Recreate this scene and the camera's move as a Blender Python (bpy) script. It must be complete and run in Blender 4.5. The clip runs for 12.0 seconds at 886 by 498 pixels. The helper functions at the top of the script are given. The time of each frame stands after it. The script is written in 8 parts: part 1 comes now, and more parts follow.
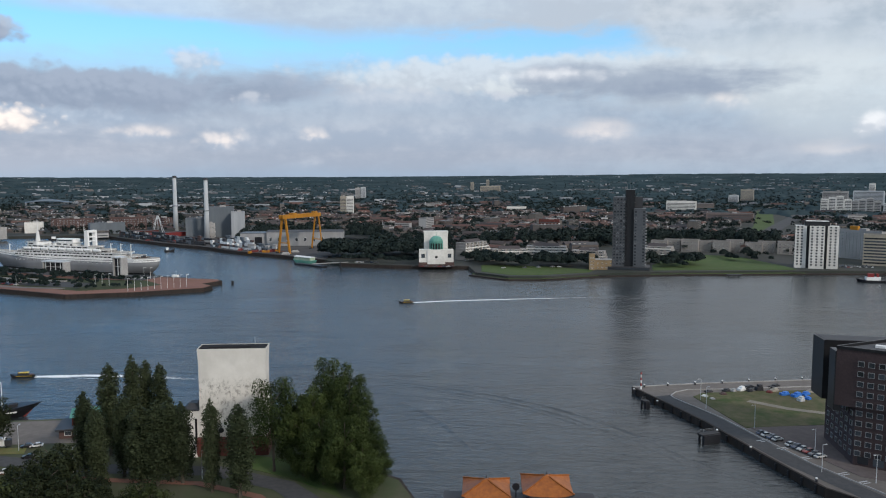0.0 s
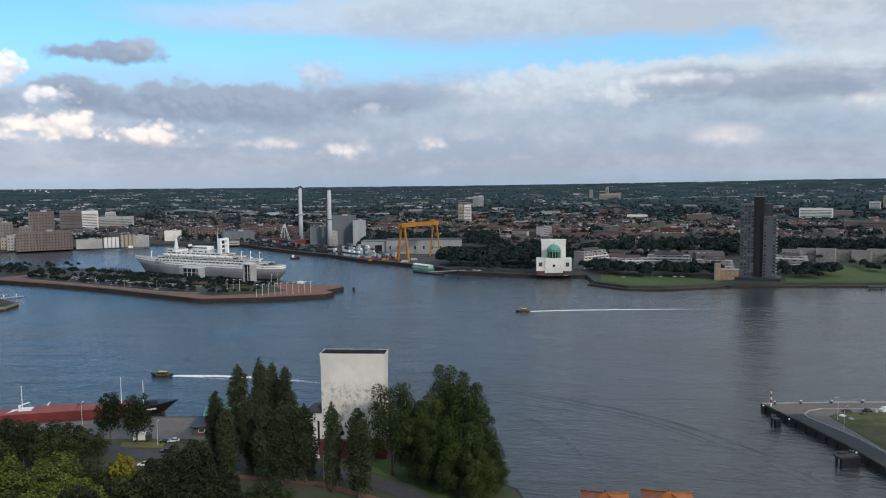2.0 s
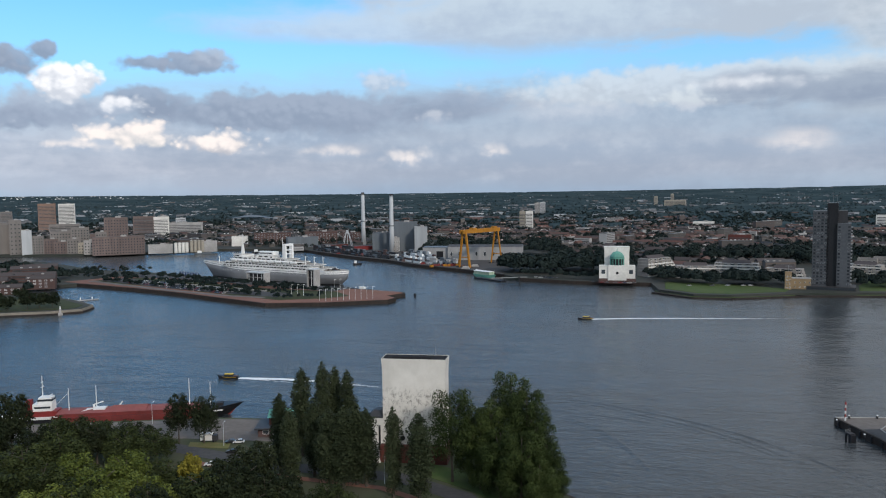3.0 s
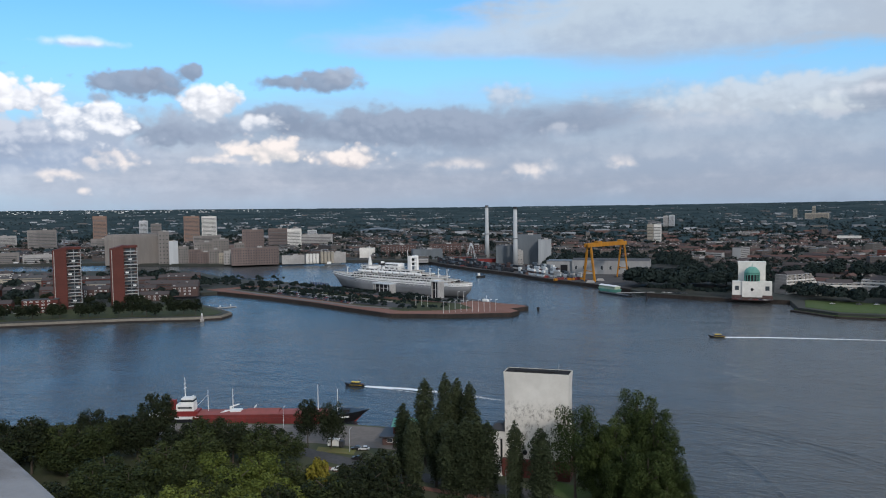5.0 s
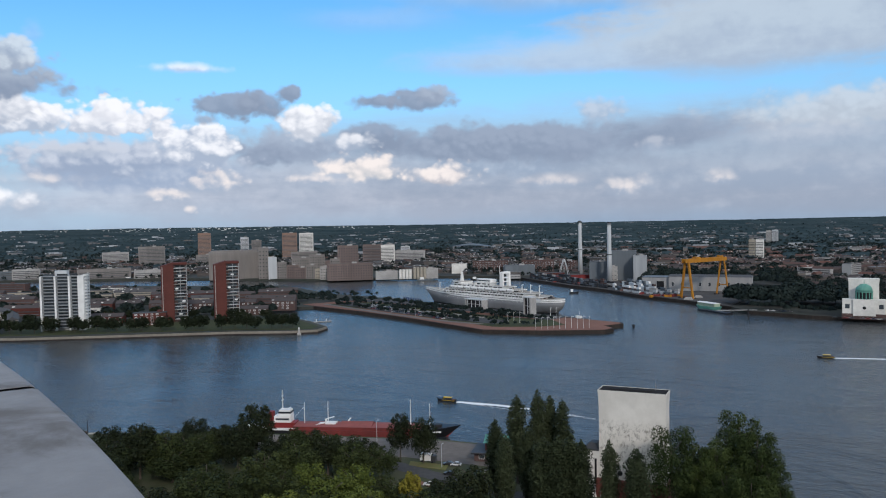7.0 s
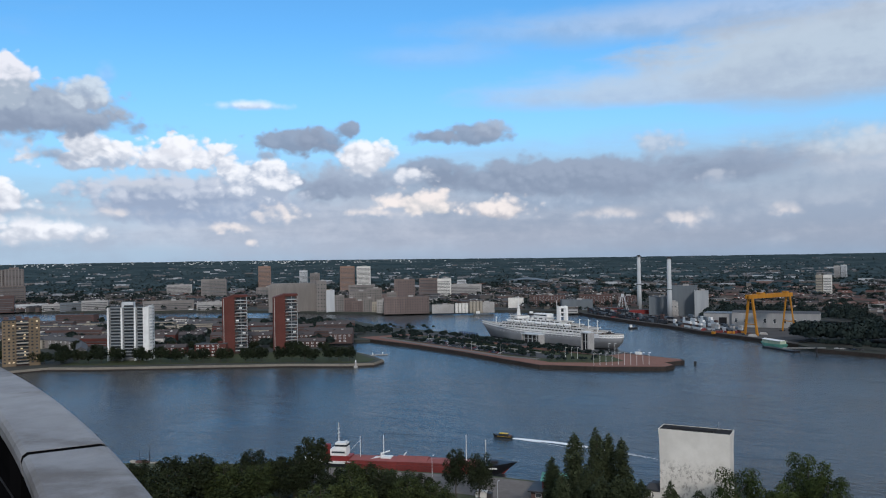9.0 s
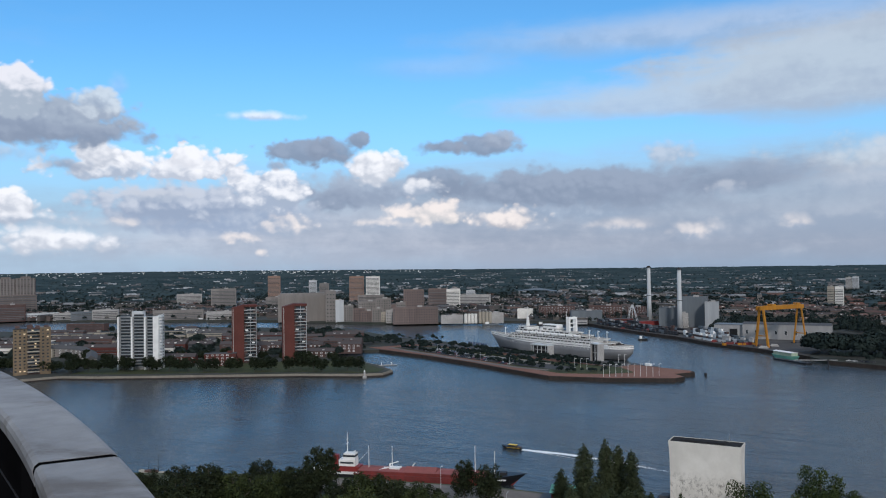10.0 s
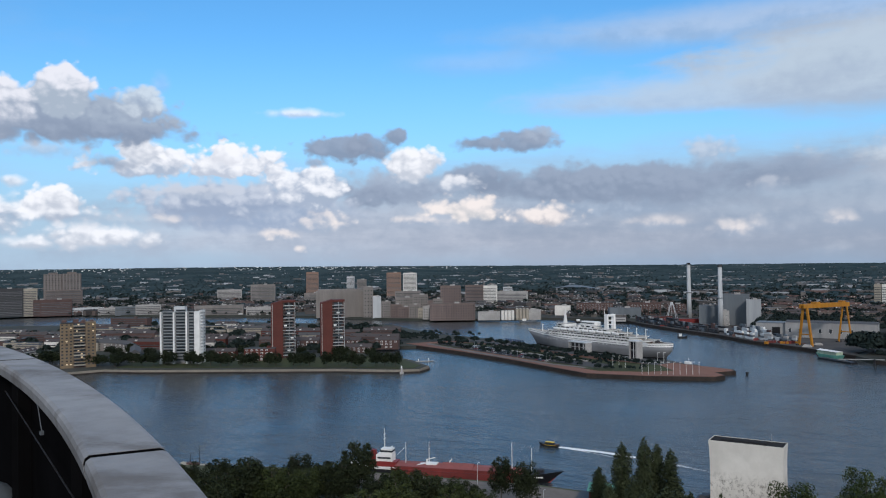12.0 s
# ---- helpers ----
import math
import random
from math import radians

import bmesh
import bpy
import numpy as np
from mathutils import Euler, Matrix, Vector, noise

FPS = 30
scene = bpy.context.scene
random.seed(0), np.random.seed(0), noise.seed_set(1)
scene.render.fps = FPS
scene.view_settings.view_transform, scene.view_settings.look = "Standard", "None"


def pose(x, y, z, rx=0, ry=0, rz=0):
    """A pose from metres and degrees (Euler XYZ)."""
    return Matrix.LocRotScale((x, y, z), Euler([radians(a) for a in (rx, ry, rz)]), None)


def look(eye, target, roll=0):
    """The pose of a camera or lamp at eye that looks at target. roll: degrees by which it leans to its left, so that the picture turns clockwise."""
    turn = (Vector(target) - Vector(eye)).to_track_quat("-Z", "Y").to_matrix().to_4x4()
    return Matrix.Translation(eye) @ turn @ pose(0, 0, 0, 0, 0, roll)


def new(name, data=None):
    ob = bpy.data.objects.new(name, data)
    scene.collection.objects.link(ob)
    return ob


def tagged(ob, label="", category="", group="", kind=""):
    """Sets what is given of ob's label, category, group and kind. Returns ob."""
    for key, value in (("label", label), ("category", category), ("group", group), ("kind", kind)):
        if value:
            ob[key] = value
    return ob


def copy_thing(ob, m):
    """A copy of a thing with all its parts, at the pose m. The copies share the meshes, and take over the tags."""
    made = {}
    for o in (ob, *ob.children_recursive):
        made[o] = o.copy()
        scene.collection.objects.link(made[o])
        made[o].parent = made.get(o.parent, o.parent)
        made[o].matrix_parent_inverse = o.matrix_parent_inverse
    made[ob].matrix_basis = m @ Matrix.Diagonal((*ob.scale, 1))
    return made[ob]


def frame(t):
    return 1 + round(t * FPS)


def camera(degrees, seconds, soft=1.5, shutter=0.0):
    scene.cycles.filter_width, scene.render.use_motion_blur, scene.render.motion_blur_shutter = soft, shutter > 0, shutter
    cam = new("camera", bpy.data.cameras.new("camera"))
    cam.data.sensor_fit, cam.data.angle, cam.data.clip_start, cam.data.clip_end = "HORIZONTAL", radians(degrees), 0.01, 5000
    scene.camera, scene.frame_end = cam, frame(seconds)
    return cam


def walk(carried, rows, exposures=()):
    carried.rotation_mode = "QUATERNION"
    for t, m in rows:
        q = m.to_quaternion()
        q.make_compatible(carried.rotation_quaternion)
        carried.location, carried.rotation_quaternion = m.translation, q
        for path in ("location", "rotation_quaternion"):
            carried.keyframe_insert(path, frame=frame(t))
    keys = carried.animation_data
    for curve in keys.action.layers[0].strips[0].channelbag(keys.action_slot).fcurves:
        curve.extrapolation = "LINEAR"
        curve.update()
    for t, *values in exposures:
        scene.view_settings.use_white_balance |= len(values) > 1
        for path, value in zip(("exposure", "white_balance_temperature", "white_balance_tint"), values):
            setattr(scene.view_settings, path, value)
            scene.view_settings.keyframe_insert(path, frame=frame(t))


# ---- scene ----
cam = camera(58.72, 12.0, 1.1)

# ---- the camera: turning on a tower's gallery, about 100 m over the river ----
PATH = [
    (0.0, pose(0.063, -0.200, 100.120, 84.318, 0.034, 0.000)),
    (0.5, pose(0.063, -0.200, 100.120, 84.430, 0.086, 1.508)),
    (1.0, pose(0.063, -0.200, 100.120, 84.553, 0.260, 3.811)),
    (1.5, pose(0.063, -0.200, 100.120, 84.691, 0.468, 6.232)),
    (2.0, pose(0.063, -0.195, 100.115, 84.974, 0.588, 8.496)),
    (2.5, pose(0.063, -0.190, 100.110, 85.209, 0.585, 10.683)),
    (3.0, pose(0.063, -0.185, 100.100, 85.487, 0.675, 12.958)),
    (5.0, pose(0.063, -0.145, 100.060, 86.539, 0.806, 21.940)),
    (5.5, pose(0.063, -0.127, 100.045, 86.762, 0.886, 23.724)),
    (6.0, pose(0.044, -0.099, 100.017, 87.102, 1.004, 25.479)),
    (6.5, pose(0.046, -0.045, 99.952, 87.421, 1.055, 27.207)),
    (7.0, pose(0.041, -0.039, 99.961, 87.806, 1.147, 28.616)),
    (9.0, pose(0.028, -0.043, 100.030, 90.343, 1.002, 32.720)),
    (9.5, pose(0.014, -0.040, 100.033, 90.892, 0.922, 33.115)),
    (10.0, pose(0.020, -0.044, 100.033, 91.103, 0.829, 33.392)),
    (10.5, pose(0.013, -0.045, 100.032, 91.030, 0.758, 34.075)),
    (11.0, pose(0.000, -0.045, 100.030, 90.904, 0.610, 34.935)),
    (11.5, pose(-0.002, -0.047, 100.030, 90.891, 0.680, 35.577)),
    (12.0, pose(-0.004, -0.041, 100.033, 90.882, 0.723, 36.079)),
]
# the clip's camera is brighter and warmer at first, cooler later
EXPO = [(0.0, 0.22, 6620, 12), (3.0, 0.16, 6500, 12), (6.0, 0.05, 6400, 13), (9.0, 0.0, 6320, 13), (12.0, 0.0, 6320, 13)]
walk(cam, PATH, EXPO)

# ---- world: evening sky with broken cloud, low sun behind the camera's right shoulder ----
SUN_AZ, SUN_EL = 138.0, 28.0      # degrees to the right of +y, and above the horizon


def plug(tree, socket, v):
    if isinstance(v, bpy.types.NodeSocket):
        tree.links.new(v, socket)
    elif v is not None:
        socket.default_value = v


def mth(tree, op, a, b=None, c=None, clamp=False):
    n = tree.nodes.new("ShaderNodeMath")
    n.operation, n.use_clamp = op, clamp
    for i, v in enumerate((a, b, c)):
        plug(tree, n.inputs[i], v)
    return n.outputs[0]


def mixc(tree, f, a, b, mode="MIX"):
    n = tree.nodes.new("ShaderNodeMix")
    n.data_type, n.blend_type = "RGBA", mode
    plug(tree, n.inputs[0], f)
    for s, v in ((n.inputs[6], a), (n.inputs[7], b)):
        plug(tree, s, (*v, 1.0) if isinstance(v, tuple) and len(v) == 3 else v)
    return n.outputs[2]


def span(tree, v, a, b, lo=0.0, hi=1.0, smooth=True):
    n = tree.nodes.new("ShaderNodeMapRange")
    n.interpolation_type = "SMOOTHSTEP" if smooth else "LINEAR"
    for i, x in enumerate((v, a, b, lo, hi)):
        plug(tree, n.inputs[i], x)
    return n.outputs[0]


def noisy(tree, vec, scale, detail=4.0, rough=0.55, dist=0.0):
    n = tree.nodes.new("ShaderNodeTexNoise")
    plug(tree, n.inputs["Vector"], vec)
    n.inputs["Scale"].default_value, n.inputs["Detail"].default_value = scale, detail
    n.inputs["Roughness"].default_value, n.inputs["Distortion"].default_value = rough, dist
    return n.outputs["Fac"]


WHITE, CREAM = (0.95, 0.97, 0.99), (0.95, 0.88, 0.83)
PALE, MAUVE, STEEL, DUSK = (0.58, 0.63, 0.70), (0.40, 0.48, 0.59), (0.31, 0.38, 0.49), (0.25, 0.315, 0.42)
CLOUDS = []


def cloud(az, el, wide, up, down, soft, bump, base, crest, cover):
    """One body of cloud: centre and half sizes in degrees, softness and size of its billows, colours of base and crest."""
    CLOUDS.append((az, el, wide, up, down, soft, bump, base, crest, cover))


# the cover that lights the place from outside the view
cloud(0, 88, 900, 48, 48, 14, 3, (0.44, 0.53, 0.62), (0.56, 0.65, 0.74), 0.92)
cloud(-58, 30, 48, 28, 26, 10, 3, (0.50, 0.54, 0.59), (0.66, 0.71, 0.76), 0.95)
cloud(-32, 28, 34, 16, 16, 5, 2, (0.66, 0.69, 0.72), (0.78, 0.80, 0.82), 0.95)
cloud(180, 26, 92, 30, 30, 12, 3, (0.46, 0.53, 0.60), (0.60, 0.67, 0.73), 0.85)
cloud(-180, 26, 92, 30, 30, 12, 3, (0.46, 0.53, 0.60), (0.60, 0.67, 0.73), 0.85)
# haze and thin veils over the horizon
cloud(35.6, -0.30, 172.67, 4.52, 1.64, 3.70, 0.41, (0.38, 0.46, 0.57), (0.42, 0.51, 0.62), 0.85)
cloud(63.0, 0.05, 25.90, 2.88, 1.64, 2.06, 0.25, (0.45, 0.59, 0.72), (0.46, 0.62, 0.76), 0.60)
cloud(3.4, -0.31, 41.11, 4.52, 1.64, 2.47, 0.49, (0.26, 0.35, 0.47), (0.30, 0.39, 0.51), 0.85)
cloud(-23.7, 0.07, 15.54, 3.70, 1.64, 2.06, 0.49, (0.30, 0.39, 0.50), (0.39, 0.48, 0.58), 0.80)
# pale veil behind the heaps
cloud(34.1, 2.56, 19.24, 2.47, 2.47, 1.23, 0.58, (0.44, 0.50, 0.60), (0.56, 0.60, 0.68), 0.85)
cloud(47.9, 1.86, 11.10, 1.48, 1.40, 0.82, 0.49, (0.46, 0.54, 0.65), (0.58, 0.64, 0.73), 0.70)
cloud(3.4, 1.64, 37.00, 1.40, 1.40, 0.99, 0.49, (0.37, 0.41, 0.49), (0.46, 0.49, 0.56), 0.75)
# high stratus sheet and its streaks
cloud(-10.5, 13.32, 28.12, 2.47, 3.62, 0.58, 0.58, (0.44, 0.51, 0.59), (0.53, 0.62, 0.70), 0.95)
cloud(-26.6, 9.96, 13.32, 16.44, 3.08, 0.90, 0.66, (0.37, 0.45, 0.53), (0.52, 0.59, 0.66), 0.92)
cloud(13.6, 11.00, 14.43, 1.64, 0.90, 0.58, 0.33, (0.45, 0.56, 0.70), (0.52, 0.63, 0.74), 0.85)
cloud(6.3, 11.82, 9.99, 2.47, 2.47, 1.07, 0.41, (0.41, 0.51, 0.63), (0.50, 0.61, 0.71), 0.85)
cloud(13.9, 15.58, 14.06, 1.23, 1.07, 0.90, 0.33, MAUVE, PALE, 0.62)
cloud(33.1, 14.02, 4.07, 0.74, 0.58, 0.58, 0.25, MAUVE, PALE, 0.25)
cloud(46.2, 10.57, 1.92, 0.29, 0.25, 0.21, 0.12, PALE, WHITE, 0.75)
cloud(55.7, 12.16, 0.52, 0.66, 0.49, 0.41, 0.21, MAUVE, PALE, 0.25)
# long grey bank over the far town
cloud(5.4, 4.31, 39.06, 2.88, 2.88, 1.85, 0.74, (0.28, 0.36, 0.47), (0.39, 0.47, 0.57), 0.87)
cloud(24.3, 4.61, 7.03, 1.89, 1.64, 0.45, 0.49, (0.32, 0.41, 0.53), (0.45, 0.54, 0.65), 0.85)
cloud(-7.1, 6.65, 16.28, 1.40, 1.23, 0.33, 0.37, (0.50, 0.57, 0.64), (0.59, 0.67, 0.74), 0.87)
cloud(-21.1, 6.43, 12.21, 1.97, 2.06, 0.99, 0.58, (0.45, 0.52, 0.59), (0.57, 0.65, 0.71), 0.82)
cloud(-26.2, 5.47, 5.92, 2.06, 3.29, 1.07, 0.58, (0.50, 0.58, 0.64), (0.59, 0.67, 0.72), 0.78)
cloud(23.5, 5.26, 9.25, 1.56, 1.23, 0.37, 0.49, DUSK, STEEL, 0.87)
cloud(11.3, 5.61, 4.07, 1.32, 0.99, 0.58, 0.49, DUSK, STEEL, 0.82)
cloud(17.2, 7.50, 1.33, 0.74, 0.82, 0.33, 0.33, MAUVE, PALE, 0.78)
cloud(18.9, 4.48, 3.70, 0.66, 0.82, 0.58, 0.41, DUSK, STEEL, 0.58)
cloud(-13.0, 5.95, 8.88, 1.15, 0.90, 0.58, 0.49, DUSK, (0.30, 0.37, 0.47), 0.87)
cloud(-9.1, 7.19, 2.59, 0.33, 0.29, 0.33, 0.21, DUSK, STEEL, 0.58)
cloud(3.8, 5.00, 4.81, 0.74, 0.66, 0.58, 0.49, MAUVE, PALE, 0.58)
cloud(-8.1, 6.63, 2.96, 0.41, 0.33, 0.33, 0.21, PALE, WHITE, 0.48)
cloud(3.4, 2.92, 11.10, 0.99, 0.82, 1.23, 0.49, MAUVE, PALE, 0.44)
# sunlit knobs in the bank
cloud(13.5, 4.95, 0.81, 0.53, 0.53, 0.31, 0.41, MAUVE, PALE, 0.59)
cloud(-3.9, 5.51, 1.26, 0.82, 0.58, 0.39, 0.63, PALE, (0.64, 0.71, 0.75), 0.68)
cloud(15.5, 2.05, 1.11, 0.53, 0.49, 0.47, 0.32, MAUVE, CREAM, 0.68)
cloud(9.2, 2.46, 0.74, 0.41, 0.41, 0.39, 0.23, MAUVE, CREAM, 0.55)
cloud(13.8, 1.91, 0.59, 0.41, 0.41, 0.47, 0.23, MAUVE, PALE, 0.42)
cloud(12.3, 1.92, 0.37, 0.33, 0.33, 0.39, 0.18, MAUVE, PALE, 0.42)
cloud(20.4, 2.53, 1.26, 0.37, 0.41, 0.62, 0.27, MAUVE, CREAM, 0.34)
cloud(-11.2, 2.55, 1.92, 0.70, 0.58, 0.62, 0.36, MAUVE, CREAM, 0.55)
cloud(9.5, 0.50, 0.52, 0.29, 0.29, 0.39, 0.18, MAUVE, PALE, 0.34)
cloud(-28.5, 2.98, 0.96, 0.74, 0.66, 0.47, 0.36, PALE, WHITE, 0.59)
cloud(-26.2, 1.24, 1.48, 0.37, 0.33, 0.55, 0.27, MAUVE, CREAM, 0.38)
cloud(-19.7, 4.63, 0.96, 0.37, 0.33, 0.47, 0.23, PALE, CREAM, 0.42)
# cream heaps below the white one
cloud(39.0, 5.27, 4.07, 1.40, 1.07, 0.49, 0.58, STEEL, MAUVE, 0.95)
cloud(33.6, 6.15, 1.92, 0.90, 1.23, 0.37, 0.49, DUSK, STEEL, 0.90)
cloud(41.4, 4.67, 1.85, 1.07, 0.82, 0.41, 0.49, DUSK, STEEL, 0.90)
cloud(38.1, 7.10, 2.00, 1.15, 1.23, 0.21, 0.41, PALE, WHITE, 1.00)
cloud(34.9, 5.52, 1.26, 0.58, 0.49, 0.21, 0.33, MAUVE, WHITE, 0.80)
cloud(34.5, 3.71, 2.81, 0.99, 0.74, 0.25, 0.49, (0.62, 0.63, 0.64), CREAM, 0.97)
cloud(28.5, 3.17, 2.44, 0.82, 0.70, 0.25, 0.45, (0.50, 0.51, 0.55), CREAM, 0.95)
cloud(37.4, 2.92, 2.22, 0.33, 0.41, 0.29, 0.29, MAUVE, CREAM, 0.70)
cloud(20.8, 2.48, 1.48, 0.37, 0.37, 0.33, 0.25, MAUVE, CREAM, 0.50)
# big heap cloud
cloud(49.8, 3.62, 7.03, 1.89, 1.32, 0.45, 0.41, (0.34, 0.43, 0.57), (0.54, 0.61, 0.71), 0.95)
cloud(44.7, 2.98, 1.78, 0.82, 0.74, 0.29, 0.41, MAUVE, CREAM, 0.80)
cloud(51.1, 4.56, 6.66, 1.32, 1.48, 0.41, 0.66, (0.33, 0.41, 0.54), (0.60, 0.66, 0.75), 0.95)
cloud(45.9, 5.48, 2.66, 1.48, 1.64, 0.25, 0.58, (0.40, 0.48, 0.60), WHITE, 0.97)
cloud(56.2, 6.56, 3.70, 1.32, 0.66, 0.25, 0.58, (0.44, 0.52, 0.63), WHITE, 1.00)
cloud(56.9, 7.82, 1.63, 0.74, 0.99, 0.21, 0.45, PALE, WHITE, 1.00)
cloud(51.3, 6.92, 4.00, 1.23, 0.90, 0.21, 0.58, (0.54, 0.60, 0.69), WHITE, 1.00)
cloud(51.1, 7.78, 2.00, 0.66, 0.90, 0.16, 0.41, (0.74, 0.77, 0.82), WHITE, 1.00)
cloud(59.0, 6.91, 1.18, 0.58, 0.49, 0.25, 0.33, STEEL, MAUVE, 0.85)
cloud(53.6, 5.00, 1.70, 0.29, 0.33, 0.25, 0.33, MAUVE, PALE, 0.70)
cloud(44.7, 4.88, 1.33, 0.49, 0.49, 0.21, 0.33, MAUVE, WHITE, 0.75)
cloud(43.5, 2.65, 0.52, 0.33, 0.33, 0.16, 0.21, MAUVE, CREAM, 0.70)
# cloud with a dark base at the edge of the bank
cloud(61.3, 9.77, 7.03, 1.56, 1.81, 0.41, 0.66, (0.29, 0.36, 0.47), (0.39, 0.47, 0.57), 1.00)
cloud(61.8, 11.52, 2.07, 1.64, 1.64, 0.21, 0.58, (0.41, 0.49, 0.58), (0.84, 0.86, 0.91), 1.00)
cloud(66.1, 10.44, 2.59, 1.64, 2.06, 0.25, 0.58, (0.36, 0.43, 0.53), (0.84, 0.86, 0.91), 1.00)
cloud(57.0, 10.96, 1.55, 0.99, 1.23, 0.25, 0.41, (0.36, 0.43, 0.53), (0.64, 0.73, 0.80), 0.95)
cloud(61.0, 8.95, 6.66, 0.49, 0.82, 0.29, 0.33, DUSK, STEEL, 0.70)
cloud(62.7, 7.59, 1.85, 0.41, 0.49, 0.33, 0.29, MAUVE, PALE, 0.60)
# small dark clouds before the blue
cloud(43.4, 8.23, 2.81, 0.82, 1.07, 0.21, 0.41, DUSK, STEEL, 0.95)
cloud(41.4, 8.32, 1.63, 0.82, 0.99, 0.25, 0.37, DUSK, STEEL, 0.90)
cloud(39.5, 9.00, 0.89, 0.58, 0.58, 0.16, 0.29, DUSK, STEEL, 0.95)
cloud(45.4, 7.21, 0.74, 0.33, 0.33, 0.16, 0.21, STEEL, MAUVE, 0.85)
cloud(33.5, 8.50, 1.78, 0.62, 0.58, 0.21, 0.33, DUSK, STEEL, 0.95)
cloud(30.1, 8.51, 2.29, 0.74, 0.74, 0.21, 0.33, DUSK, STEEL, 0.95)
cloud(28.9, 8.96, 1.33, 0.58, 0.66, 0.21, 0.29, STEEL, MAUVE, 0.90)
# low heaps near the horizon
cloud(62.5, 4.00, 1.92, 1.23, 0.82, 0.16, 0.41, PALE, WHITE, 1.00)
cloud(62.7, 3.33, 2.59, 0.33, 0.33, 0.21, 0.21, MAUVE, WHITE, 0.80)
cloud(64.8, 5.51, 0.67, 0.33, 0.33, 0.21, 0.21, PALE, WHITE, 0.80)
cloud(59.7, 1.88, 3.33, 0.82, 0.74, 0.29, 0.41, PALE, WHITE, 0.95)
cloud(64.0, 1.43, 1.70, 0.37, 0.33, 0.25, 0.21, PALE, WHITE, 0.80)
cloud(57.8, 2.95, 3.33, 0.37, 0.37, 0.41, 0.29, MAUVE, PALE, 0.50)
cloud(55.4, 2.96, 0.96, 0.33, 0.29, 0.25, 0.21, MAUVE, CREAM, 0.50)
cloud(47.9, 1.94, 1.18, 0.37, 0.37, 0.21, 0.25, MAUVE, CREAM, 0.75)
cloud(46.3, 0.80, 0.48, 0.37, 0.33, 0.16, 0.21, MAUVE, CREAM, 0.75)
cloud(43.8, 0.78, 0.52, 0.37, 0.33, 0.25, 0.21, MAUVE, PALE, 0.40)
cloud(67.4, 3.25, 3.33, 1.64, 1.23, 0.41, 0.58, MAUVE, WHITE, 0.90)


